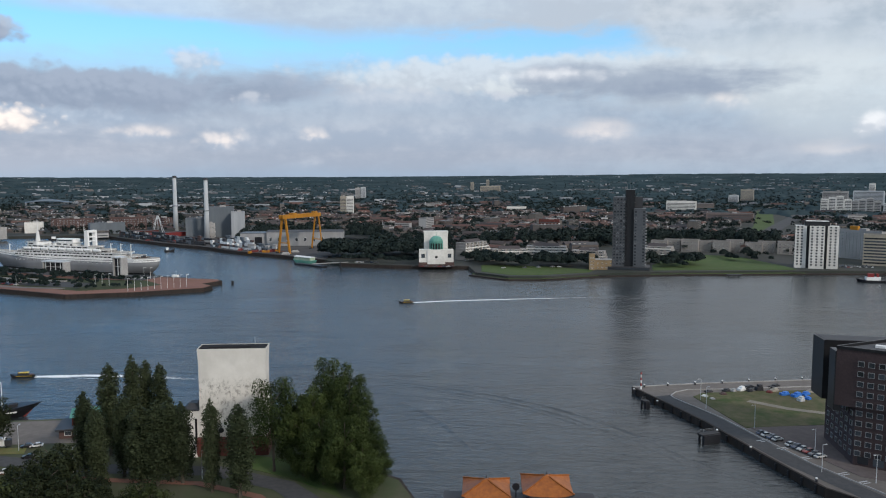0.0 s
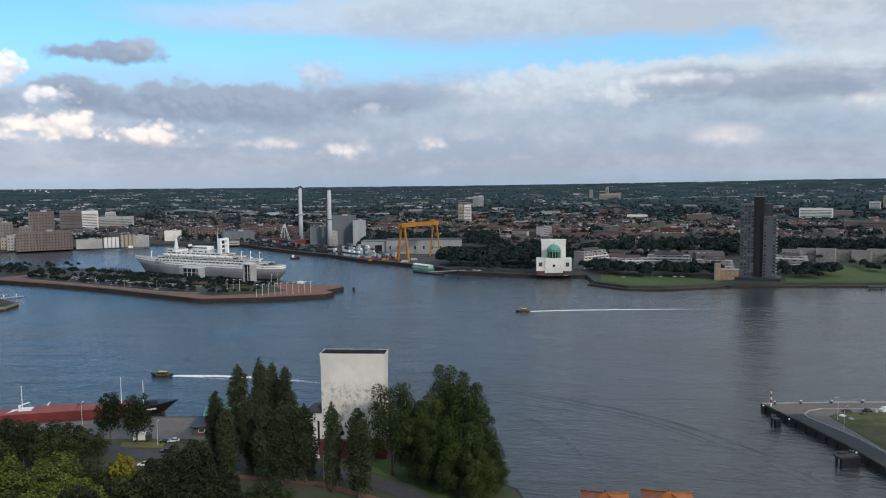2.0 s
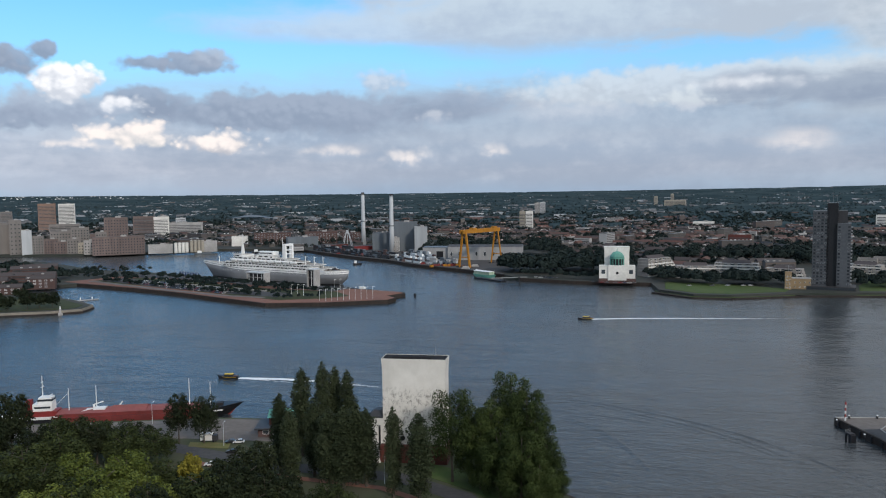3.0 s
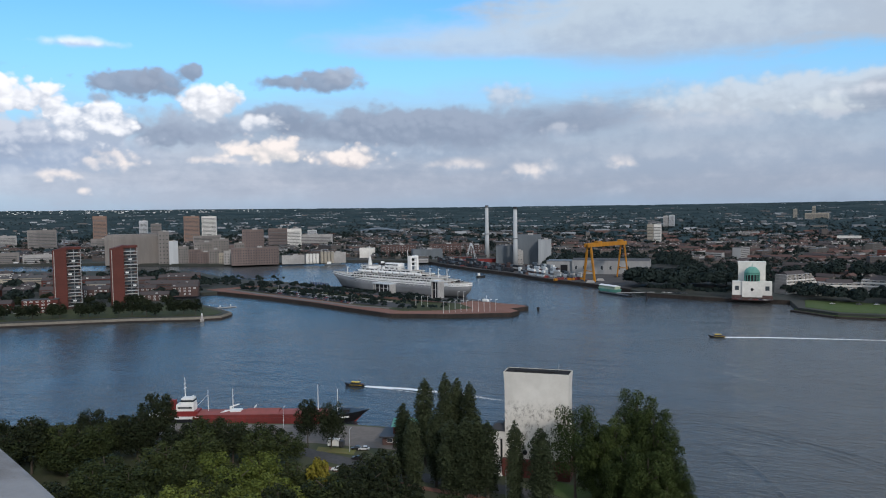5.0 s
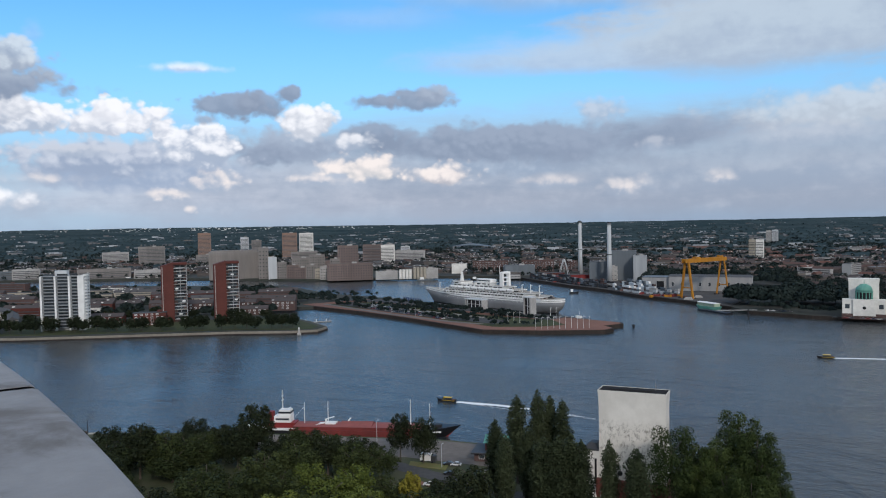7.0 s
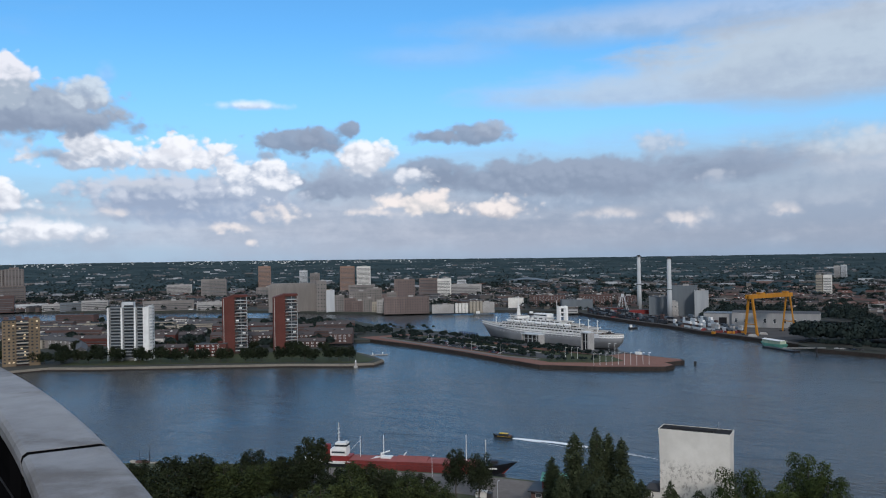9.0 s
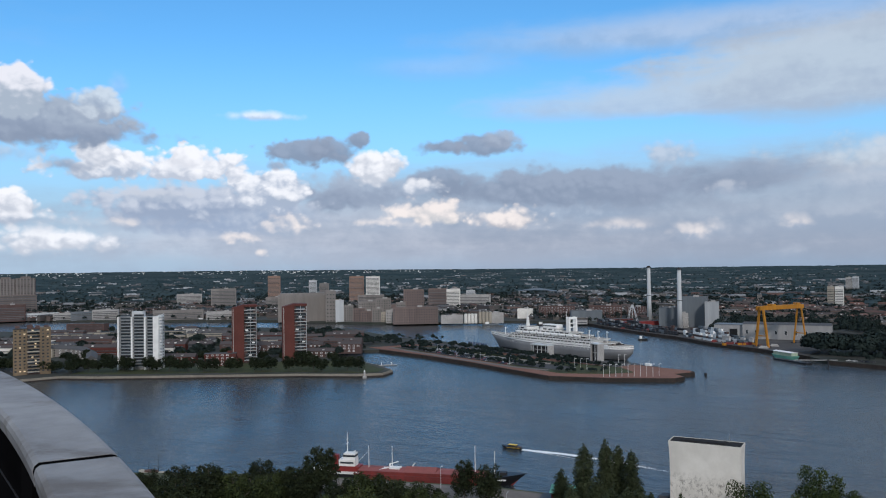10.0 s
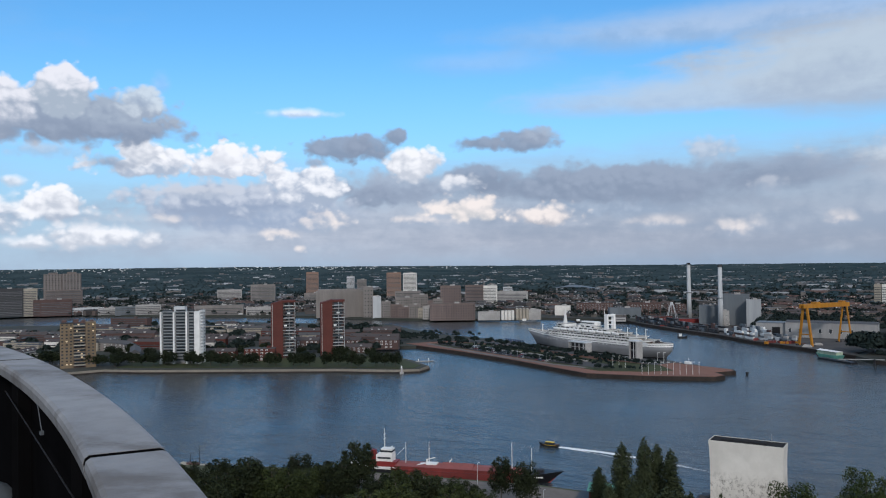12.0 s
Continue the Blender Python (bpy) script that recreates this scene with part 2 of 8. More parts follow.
def build_sky():
    w = bpy.data.worlds.new("evening_sky")
    w.use_nodes = True
    t = w.node_tree
    t.nodes.clear()
    out, bg = t.nodes.new("ShaderNodeOutputWorld"), t.nodes.new("ShaderNodeBackground")
    t.links.new(bg.outputs[0], out.inputs[0])
    sky = t.nodes.new("ShaderNodeTexSky")
    sky.sky_type, sky.sun_disc = "NISHITA", False
    sky.sun_elevation, sky.sun_rotation = radians(SUN_EL), radians(SUN_AZ)
    sky.dust_density, sky.ozone_density = 0.6, 2.0
    co = t.nodes.new("ShaderNodeTexCoord")
    sep = t.nodes.new("ShaderNodeSeparateXYZ")
    t.links.new(co.outputs["Generated"], sep.inputs[0])
    az = mth(t, "MULTIPLY", mth(t, "ARCTAN2", mth(t, "MULTIPLY", sep.outputs[0], -1.0), sep.outputs[1]), 57.29578)
    el = mth(t, "MULTIPLY", mth(t, "ARCSINE", sep.outputs[2]), 57.29578)

    def plane(squeeze):
        n = t.nodes.new("ShaderNodeCombineXYZ")
        t.links.new(az, n.inputs[0])
        plug(t, n.inputs[1], mth(t, "MULTIPLY", el, squeeze))
        return n.outputs[0]

    def moved(v, dx, dy):
        n = t.nodes.new("ShaderNodeVectorMath")
        n.operation = "ADD"
        t.links.new(v, n.inputs[0])
        n.inputs[1].default_value = (dx, dy, 0)
        return n.outputs[0]

    def warped(vec, scale, amount):
        wn, w2 = t.nodes.new("ShaderNodeTexNoise"), t.nodes.new("ShaderNodeVectorMath")
        wn.inputs["Scale"].default_value, wn.inputs["Detail"].default_value = scale, 3.0
        t.links.new(vec, wn.inputs["Vector"])
        w2.operation = "MULTIPLY_ADD"
        t.links.new(wn.outputs["Color"], w2.inputs[0])
        w2.inputs[1].default_value = (amount, amount, 0)
        t.links.new(vec, w2.inputs[2])
        return w2.outputs[0]

    def billow(vec, scale):
        n = t.nodes.new("ShaderNodeTexVoronoi")
        n.feature, n.voronoi_dimensions = "SMOOTH_F1", "2D"
        n.inputs["Scale"].default_value, n.inputs["Detail"].default_value, n.inputs["Smoothness"].default_value = scale, 0.0, 0.35
        plug(t, n.inputs["Vector"], vec)
        return mth(t, "SUBTRACT", 0.40, n.outputs["Distance"])

    def heaped(vec):
        """Round billows at three sizes."""
        v = mth(t, "ADD", billow(vec, 0.62), mth(t, "MULTIPLY", billow(vec, 1.5), 0.50))
        return mth(t, "MULTIPLY_ADD", billow(vec, 3.4), 0.13, v)

    flat = plane(1.25)
    body = warped(flat, 0.55, 0.9)
    puff = heaped(body)
    glow = mth(t, "SUBTRACT", puff, heaped(moved(body, -0.22, 0.34)))
    slow = mth(t, "SUBTRACT", noisy(t, flat, 0.35, 4.0, 0.55, 0.2), 0.5)
    fine = mth(t, "SUBTRACT", noisy(t, flat, 1.1, 4.0, 0.6, 0.3), 0.5)
    wisp = mth(t, "SUBTRACT", noisy(t, plane(4.0), 0.16, 5.0, 0.58, 0.25), 0.5)
    base = mixc(t, 1.0, sky.outputs[0], SKY_TINT, "MULTIPLY")
    col = mixc(t, span(t, el, 0.0, 17.0, 0.72, 0.0), base, (0.40, 0.62, 0.88))
    for a, e, wide, up, down, soft, bump, lo, hi, cover in CLOUDS:
        u = mth(t, "MULTIPLY", mth(t, "SUBTRACT", az, a), 1.0 / wide)
        dv = mth(t, "SUBTRACT", el, e)
        v = mth(t, "MAXIMUM", mth(t, "MULTIPLY", dv, 1.0 / up), mth(t, "MULTIPLY", dv, -1.0 / down))
        r = mth(t, "SQRT", mth(t, "ADD", mth(t, "MULTIPLY", u, u), mth(t, "MULTIPLY", v, v)))
        thin = (up + down) / 2
        s = mth(t, "MULTIPLY_ADD", r, thin, -thin)
        heap = soft < 0.5
        if heap:
            s = mth(t, "MULTIPLY_ADD", puff, -1.5 * bump, mth(t, "MULTIPLY_ADD", slow, 1.6 * bump, s))
        else:
            s = mth(t, "MULTIPLY_ADD", wisp, 3.4 * bump, mth(t, "MULTIPLY_ADD", slow, 1.6 * bump, s))
        mask = mth(t, "MULTIPLY", span(t, s, -soft, soft, 1.0, 0.0), cover)
        shade = mth(t, "MULTIPLY_ADD", dv, 0.55 / thin, 0.02 if heap else 0.08)
        shade = mth(t, "MULTIPLY_ADD", fine, 0.6, shade)
        if heap:
            shade = mth(t, "MULTIPLY_ADD", glow, 0.55, mth(t, "MULTIPLY_ADD", puff, 0.40, mth(t, "MULTIPLY_ADD", slow, 1.3, shade)))
        else:
            shade = mth(t, "MULTIPLY_ADD", slow, 1.5, mth(t, "MULTIPLY_ADD", wisp, 1.5, mth(t, "MULTIPLY_ADD", puff, 0.25, shade)))
        col = mixc(t, mask, col, mixc(t, span(t, shade, -0.5, 0.5), lo, hi))
    t.links.new(col, bg.inputs[0])
    bg.inputs[1].default_value = 1.0
    scene.world = w


SKY_TINT = (0.064, 0.128, 0.160)
build_sky()
sun = new("sun", bpy.data.lights.new("sun", "SUN"))
sun.data.energy, sun.data.angle, sun.data.color = 1.7, radians(6), (1.0, 0.92, 0.82)
_s = Vector((math.sin(radians(SUN_AZ)) * math.cos(radians(SUN_EL)), math.cos(radians(SUN_AZ)) * math.cos(radians(SUN_EL)), math.sin(radians(SUN_EL))))
sun.matrix_world = look(_s * 300, (0, 0, 0))


# ---- materials ----
def surface(name, c, c2=None, scale=1.0, rough=0.8, bump=0.0, metal=0.0, island=None, each=None, detail=5.0, big=0.0, streak=False, spec=0.3):
    """A procedural surface: colours c to c2 by grain, slow stains, and a chance shift from piece to piece."""
    m = bpy.data.materials.new(name)
    m.use_nodes = True
    t = m.node_tree
    b = t.nodes["Principled BSDF"]
    co = t.nodes.new("ShaderNodeTexCoord").outputs["Object"]
    if streak:
        mp = t.nodes.new("ShaderNodeMapping")
        mp.inputs["Scale"].default_value = (1, 1, 0.15)
        t.links.new(co, mp.inputs[0])
        co = mp.outputs[0]
    c2 = c2 or tuple(x * 0.72 for x in c)
    n = noisy(t, co, scale, detail, 0.6)
    col = mixc(t, span(t, n, 0.3, 0.7), c, c2)
    n2 = noisy(t, co, big or scale * 0.13, 3.0, 0.5)
    col = mixc(t, span(t, n2, 0.35, 0.7, 0.0, 0.45), col, tuple(x * 0.62 for x in c2))
    if island:
        g = t.nodes.new("ShaderNodeNewGeometry").outputs["Random Per Island"]
        ramp = t.nodes.new("ShaderNodeValToRGB")
        ramp.color_ramp.interpolation = "CONSTANT"
        el = ramp.color_ramp.elements
        while len(el) < len(island):
            el.new(0.5)
        for i, cc in enumerate(island):
            el[i].position, el[i].color = i / len(island), (*cc, 1)
        t.links.new(g, ramp.inputs[0])
        col = mixc(t, 0.8, col, ramp.outputs[0])
    if each:
        r = t.nodes.new("ShaderNodeObjectInfo").outputs["Random"]
        col = mixc(t, r, col, each)
    t.links.new(col, b.inputs["Base Color"])
    b.inputs["Roughness"].default_value, b.inputs["Metallic"].default_value = rough, metal
    b.inputs["Specular IOR Level"].default_value = spec
    if bump:
        bn = t.nodes.new("ShaderNodeBump")
        bn.inputs["Strength"].default_value, bn.inputs["Distance"].default_value = min(1, bump), 0.05
        t.links.new(n, bn.inputs["Height"])
        t.links.new(bn.outputs[0], b.inputs["Normal"])
    return m


def water_material():
    m = bpy.data.materials.new("river_water")
    m.use_nodes = True
    t = m.node_tree
    b = t.nodes["Principled BSDF"]
    co = t.nodes.new("ShaderNodeTexCoord").outputs["Object"]
    mp = t.nodes.new("ShaderNodeMapping")
    mp.inputs["Scale"].default_value, mp.inputs["Rotation"].default_value = (0.45, 1.0, 1.0), (0, 0, radians(18))
    t.links.new(co, mp.inputs[0])
    w1 = noisy(t, mp.outputs[0], 0.32, 4.0, 0.62, 0.3)
    w2 = noisy(t, mp.outputs[0], 0.05, 3.0, 0.5, 0.4)
    h = mth(t, "ADD", w1, mth(t, "MULTIPLY", w2, 2.2))
    calm = noisy(t, co, 0.006, 4.0, 0.55, 0.8)
    bn = t.nodes.new("ShaderNodeBump")
    bn.inputs["Distance"].default_value = 1.15
    plug(t, bn.inputs["Strength"], span(t, calm, 0.35, 0.65, 0.5, 0.95))
    t.links.new(h, bn.inputs["Height"])
    t.links.new(bn.outputs[0], b.inputs["Normal"])
    t.links.new(mixc(t, span(t, calm, 0.3, 0.7), (0.034, 0.043, 0.050), (0.056, 0.060, 0.061)), b.inputs["Base Color"])
    b.inputs["Roughness"].default_value, b.inputs["IOR"].default_value = 0.2, 1.333
    return m


def foam_material():
    m = bpy.data.materials.new("wake_foam")
    m.use_nodes = True
    t = m.node_tree
    b = t.nodes["Principled BSDF"]
    b.inputs["Base Color"].default_value, b.inputs["Roughness"].default_value = (0.8, 0.82, 0.84, 1), 0.7
    co = t.nodes.new("ShaderNodeTexCoord").outputs["Object"]
    mp = t.nodes.new("ShaderNodeMapping")
    mp.inputs["Scale"].default_value = (0.25, 1.0, 1.0)
    t.links.new(co, mp.inputs[0])
    n = noisy(t, mp.outputs[0], 0.9, 5.0, 0.7)
    at = t.nodes.new("ShaderNodeAttribute")
    at.attribute_name = "fade"
    t.links.new(span(t, mth(t, "ADD", n, at.outputs["Fac"]), 0.75, 1.1), b.inputs["Alpha"])
    return m


def leaf_material(name, c, c2, island=0.6):
    m = bpy.data.materials.new(name)
    m.use_nodes = True
    t = m.node_tree
    b = t.nodes["Principled BSDF"]
    g = t.nodes.new("ShaderNodeNewGeometry").outputs["Random Per Island"]
    r = t.nodes.new("ShaderNodeObjectInfo").outputs["Random"]
    co = t.nodes.new("ShaderNodeTexCoord").outputs["Object"]
    n = noisy(t, co, 0.35, 3.0, 0.5)
    f = mth(t, "ADD", mth(t, "MULTIPLY", g, 0.30), mth(t, "ADD", mth(t, "MULTIPLY", n, 0.60), mth(t, "MULTIPLY", r, 0.28)))
    t.links.new(mixc(t, span(t, f, 0.25, 0.95, smooth=False), c, c2), b.inputs["Base Color"])
    b.inputs["Roughness"].default_value = 0.6
    b.inputs["Specular IOR Level"].default_value = 0.08
    return m


def glass_material(name, c, rough=0.12):
    m = bpy.data.materials.new(name)
    m.use_nodes = True
    t = m.node_tree
    b = t.nodes["Principled BSDF"]
    r = t.nodes.new("ShaderNodeObjectInfo").outputs["Random"]
    t.links.new(mixc(t, r, tuple(x * 0.5 for x in c), tuple(min(1, x * 1.8) for x in c)), b.inputs["Base Color"])
    b.inputs["Roughness"].default_value, b.inputs["Specular IOR Level"].default_value = rough, 0.6
    return m


WATER, FOAM = water_material(), foam_material()
GLASS = glass_material("window_glass", (0.035, 0.042, 0.05))
LEAF = leaf_material("tree_leaves", (0.011, 0.018, 0.008), (0.056, 0.070, 0.024))
LEAF_DARK = leaf_material("dark_leaves", (0.008, 0.013, 0.007), (0.034, 0.042, 0.019))
LEAF_STREET = leaf_material("street_tree_leaves", (0.009, 0.015, 0.009), (0.030, 0.038, 0.019))
# green leaves shifted to blue: distance haze painted into the colour
LEAF_HAZY = leaf_material("hazed_leaves", (0.026, 0.044, 0.050), (0.052, 0.074, 0.080))
LEAF_FAR = leaf_material("far_leaves", (0.010, 0.018, 0.017), (0.021, 0.031, 0.028))
LEAF_YELLOW = leaf_material("yellowing_leaves", (0.10, 0.10, 0.02), (0.26, 0.22, 0.035))
LEAF_LIGHT = leaf_material("light_green_leaves", (0.042, 0.062, 0.014), (0.140, 0.165, 0.038))
BARK = surface("bark", (0.09, 0.075, 0.06), scale=2.0, bump=0.5)
GRASS = surface("mown_grass", (0.048, 0.088, 0.020), (0.072, 0.100, 0.032), scale=0.15, rough=0.95, detail=8)
ROUGH_GRASS = surface("rough_grass", (0.11, 0.13, 0.04), (0.16, 0.14, 0.06), scale=0.25, rough=0.95, detail=8, big=0.05)
TOWN_GROUND = surface("town_ground", (0.032, 0.040, 0.032), (0.058, 0.058, 0.054), scale=0.02, rough=0.95, detail=9)
PARK_GROUND = surface("park_ground", (0.05, 0.07, 0.03), (0.08, 0.08, 0.05), scale=0.1, rough=0.95, detail=8)
PAVING = surface("quay_paving", (0.135, 0.12, 0.11), (0.18, 0.16, 0.146), scale=0.4, rough=0.9, detail=8, bump=0.2)
BRICK_PAVING = surface("red_brick_paving", (0.185, 0.086, 0.062), (0.22, 0.112, 0.082), scale=0.3, rough=0.9, detail=8)
ASPHALT = surface("asphalt", (0.055, 0.056, 0.06), (0.075, 0.075, 0.078), scale=0.6, rough=0.92, detail=8)
QUAY_WALL = surface("quay_wall", (0.045, 0.034, 0.029), (0.024, 0.020, 0.018), scale=0.5, rough=0.85, bump=0.4, streak=True)
SAND_WALL = surface("pale_stone_revetment", (0.27, 0.24, 0.20), (0.21, 0.19, 0.16), scale=0.4, rough=0.9, bump=0.3)
WHITE_WALL = surface("white_plaster", (0.74, 0.72, 0.68), (0.66, 0.64, 0.60), scale=0.5, rough=0.85)
WHITE_PAINT = surface("white_paint", (0.80, 0.80, 0.79), (0.72, 0.72, 0.71), scale=0.3, rough=0.5)
CREAM_WALL = surface("cream_concrete", (0.38, 0.34, 0.28), (0.32, 0.29, 0.24), scale=0.4)
YELLOW_BRICK = surface("yellow_brick", (0.31, 0.22, 0.125), (0.26, 0.19, 0.115), scale=0.8)
RED_BRICK = surface("red_brick", (0.120, 0.036, 0.028), (0.092, 0.030, 0.025), scale=0.9, big=0.08)
BROWN_BRICK = surface("dark_brown_brick", (0.115, 0.070, 0.064), (0.088, 0.056, 0.052), scale=1.5, big=0.12, bump=0.2)
DARK_CLAD = surface("dark_cladding", (0.035, 0.037, 0.042), (0.05, 0.05, 0.055), scale=0.4, rough=0.55)
BLACK_PANEL = surface("black_panel", (0.012, 0.013, 0.016), (0.02, 0.02, 0.022), scale=0.5, rough=0.35)
CONCRETE = surface("concrete", (0.40, 0.39, 0.38), (0.32, 0.31, 0.30), scale=0.6, bump=0.2)
GREY_METAL = surface("grey_metal_cladding", (0.145, 0.168, 0.19), (0.125, 0.145, 0.165), scale=0.3, rough=0.6, streak=True)
LIGHT_METAL = surface("light_metal_cladding", (0.55, 0.57, 0.59), (0.48, 0.50, 0.52), scale=0.3, rough=0.6, streak=True)
STEEL_GREY = surface("grey_steel", (0.30, 0.31, 0.32), scale=1.0, rough=0.5, metal=0.4)
DARK_STEEL = surface("dark_steel", (0.04, 0.04, 0.045), scale=1.0, rough=0.6, metal=0.3)
CRANE_YELLOW = surface("crane_yellow_paint", (0.50, 0.22, 0.018), (0.38, 0.16, 0.018), scale=0.3, rough=0.55, streak=True)
RED_PAINT = surface("red_paint", (0.23, 0.030, 0.028), (0.18, 0.026, 0.026), scale=0.3, rough=0.5)
RUST_RED = surface("rust_red_hull_paint", (0.20, 0.036, 0.033), (0.145, 0.032, 0.03), scale=0.4, rough=0.6, streak=True)
HULL_BLACK = surface("black_hull_paint", (0.02, 0.021, 0.026), scale=0.4, rough=0.45)
HULL_GREY = surface("grey_hull_paint", (0.21, 0.215, 0.225), (0.18, 0.185, 0.195), scale=0.1, rough=0.6, streak=True)
COPPER = surface("green_copper", (0.14, 0.36, 0.29), (0.10, 0.28, 0.23), scale=0.6, rough=0.6, streak=True)
ORANGE_TILE = surface("orange_glazed_tile", (0.36, 0.115, 0.022), (0.25, 0.075, 0.018), scale=0.9, rough=0.45)
BLUE_SHEET = surface("blue_sheeting", (0.03, 0.15, 0.50), (0.04, 0.19, 0.58), scale=0.5, rough=0.5)
ROOF_TILE = surface("roof_tiles", (0.12, 0.064, 0.052), (0.095, 0.052, 0.044), scale=0.3, rough=0.85,
                    island=[(0.115, 0.056, 0.046), (0.075, 0.058, 0.055), (0.045, 0.046, 0.052), (0.11, 0.064, 0.056), (0.06, 0.060, 0.064), (0.09, 0.058, 0.052), (0.05, 0.048, 0.05)])
GREY_TILE = surface("grey_roof_tiles", (0.05, 0.048, 0.05), (0.04, 0.04, 0.042), scale=0.3, rough=0.85,
                    island=[(0.085, 0.050, 0.044), (0.04, 0.042, 0.047), (0.03, 0.033, 0.04), (0.058, 0.050, 0.048), (0.085, 0.085, 0.09), (0.038, 0.039, 0.043), (0.065, 0.056, 0.05)])
HOUSE_WALL = surface("house_walls", (0.20, 0.175, 0.16), scale=0.3,
                     island=[(0.10, 0.072, 0.064), (0.15, 0.14, 0.13), (0.085, 0.062, 0.056), (0.42, 0.42, 0.42), (0.12, 0.10, 0.092), (0.14, 0.125, 0.115), (0.08, 0.068, 0.066), (0.115, 0.108, 0.10)])
FLAT_ROOF = surface("flat_roof", (0.20, 0.20, 0.20), (0.15, 0.15, 0.155), scale=0.2,
                    island=[(0.065, 0.066, 0.073), (0.15, 0.155, 0.165), (0.048, 0.05, 0.057), (0.08, 0.08, 0.084)])
LINER_WHITE = surface("liner_white_paint", (0.86, 0.855, 0.84), (0.78, 0.775, 0.76), scale=0.25, rough=0.55, streak=True)
YARD = surface("stained_yard_paving", (0.050, 0.048, 0.050), (0.085, 0.080, 0.078), scale=0.08, rough=0.95, detail=9)
PLOT = surface("rough_plot_grass", (0.040, 0.066, 0.016), (0.125, 0.105, 0.060), scale=0.16, rough=0.95, detail=10, big=0.05)
DULL_GRASS = surface("dull_grass", (0.034, 0.050, 0.016), (0.052, 0.058, 0.026), scale=0.15, rough=0.95, detail=8)
PURPLE_BRICK = surface("purple_brown_brick", (0.064, 0.043, 0.044), (0.046, 0.032, 0.034), scale=1.5, big=0.12, bump=0.2)
POPLAR_LEAF = leaf_material("poplar_leaves", (0.016, 0.023, 0.012), (0.060, 0.074, 0.038))
TALL_LEAF = leaf_material("bank_tree_leaves", (0.014, 0.025, 0.009), (0.066, 0.088, 0.026))
FORECOURT = surface("brown_paving", (0.10, 0.082, 0.080), (0.13, 0.108, 0.104), scale=0.5, rough=0.9, detail=8)
ROOF_BLACK = surface("roofing_felt", (0.02, 0.02, 0.022), (0.03, 0.03, 0.032), scale=0.6, rough=0.95, spec=0.1)


# ---- mesh helpers ----
class Geo:
    """Collects vertices and faces; m is the material slot of the faces that follow."""

    def __init__(self):
        self.v, self.f, self.k, self.m = [], [], [], 0

    def add(self, vs, fs):
        n = len(self.v)
        self.v += [tuple(p) for p in vs]
        self.f += [tuple(i + n for i in q) for q in fs]
        self.k += [self.m] * len(fs)
        return self

    def prism(self, poly, z0, z1, top=None, cap=True):
        n = len(poly)
        top = top or poly
        vs = [(x, y, z0) for x, y in poly] + [(x, y, z1) for x, y in top]
        fs = [(i, (i + 1) % n, n + (i + 1) % n, n + i) for i in range(n)]
        if cap:
            fs += [tuple(range(n, 2 * n)), tuple(range(n - 1, -1, -1))]
        return self.add(vs, fs)

    def box(self, cx, cy, z0, sx, sy, sz, a=0.0, taper=1.0):
        c, s = math.cos(radians(a)), math.sin(radians(a))
        base = [(-sx / 2, -sy / 2), (sx / 2, -sy / 2), (sx / 2, sy / 2), (-sx / 2, sy / 2)]
        rot = [(cx + x * c - y * s, cy + x * s + y * c) for x, y in base]
        tp = [(cx + (x * c - y * s) * taper, cy + (x * s + y * c) * taper) for x, y in base]
        return self.prism(rot, z0, z0 + sz, tp)

    def cyl(self, cx, cy, z0, z1, r0, r1=None, n=12):
        r1 = r0 if r1 is None else r1
        ring = lambda r: [(cx + r * math.cos(2 * math.pi * i / n), cy + r * math.sin(2 * math.pi * i / n)) for i in range(n)]
        return self.prism(ring(r0), z0, z1, ring(r1))

    def beam(self, p, q, w, h=None):
        p, q, h = Vector(p), Vector(q), h or w
        d = (q - p).normalized()
        u = d.cross(Vector((0, 0, 1)))
        u = u.normalized() if u.length > 1e-3 else Vector((1, 0, 0))
        n = u.cross(d)
        vs = [e + u * a * w / 2 + n * b * h / 2 for e in (p, q) for a, b in ((-1, -1), (1, -1), (1, 1), (-1, 1))]
        return self.add(vs, [(3, 2, 1, 0), (4, 5, 6, 7), (0, 1, 5, 4), (1, 2, 6, 5), (2, 3, 7, 6), (3, 0, 4, 7)])

    def gable(self, cx, cy, z, sx, sy, rise, a=0.0, over=0.4):
        c, s = math.cos(radians(a)), math.sin(radians(a))
        hx, hy = sx / 2 + over * 0.3, sy / 2 + over
        pts = [(-hx, -hy, 0), (hx, -hy, 0), (hx, hy, 0), (-hx, hy, 0), (-hx, 0, rise), (hx, 0, rise)]
        vs = [(cx + x * c - y * s, cy + x * s + y * c, z + k) for x, y, k in pts]
        return self.add(vs, [(0, 1, 5, 4), (2, 3, 4, 5), (1, 2, 5), (3, 0, 4), (3, 2, 1, 0)])

    def loft(self, rings, close=True, caps=True):
        n = len(rings[0])
        vs = [p for r in rings for p in r]
        fs = []
        for j in range(len(rings) - 1):
            for i in range(n if close else n - 1):
                a, b = j * n + i, j * n + (i + 1) % n
                fs.append((a, b, b + n, a + n))
        if caps and close:
            fs += [tuple(range(n - 1, -1, -1)), tuple(range((len(rings) - 1) * n, len(rings) * n))]
        return self.add(vs, fs)

    def mesh(self, name, mats, smooth=False):
        me = bpy.data.meshes.new(name)
        me.from_pydata(self.v, [], self.f)
        for m in (mats if isinstance(mats, (list, tuple)) else [mats]):
            me.materials.append(m)
        if any(self.k):
            me.polygons.foreach_set("material_index", self.k)
        if smooth:
            me.polygons.foreach_set("use_smooth", [True] * len(self.f))
        me.update()
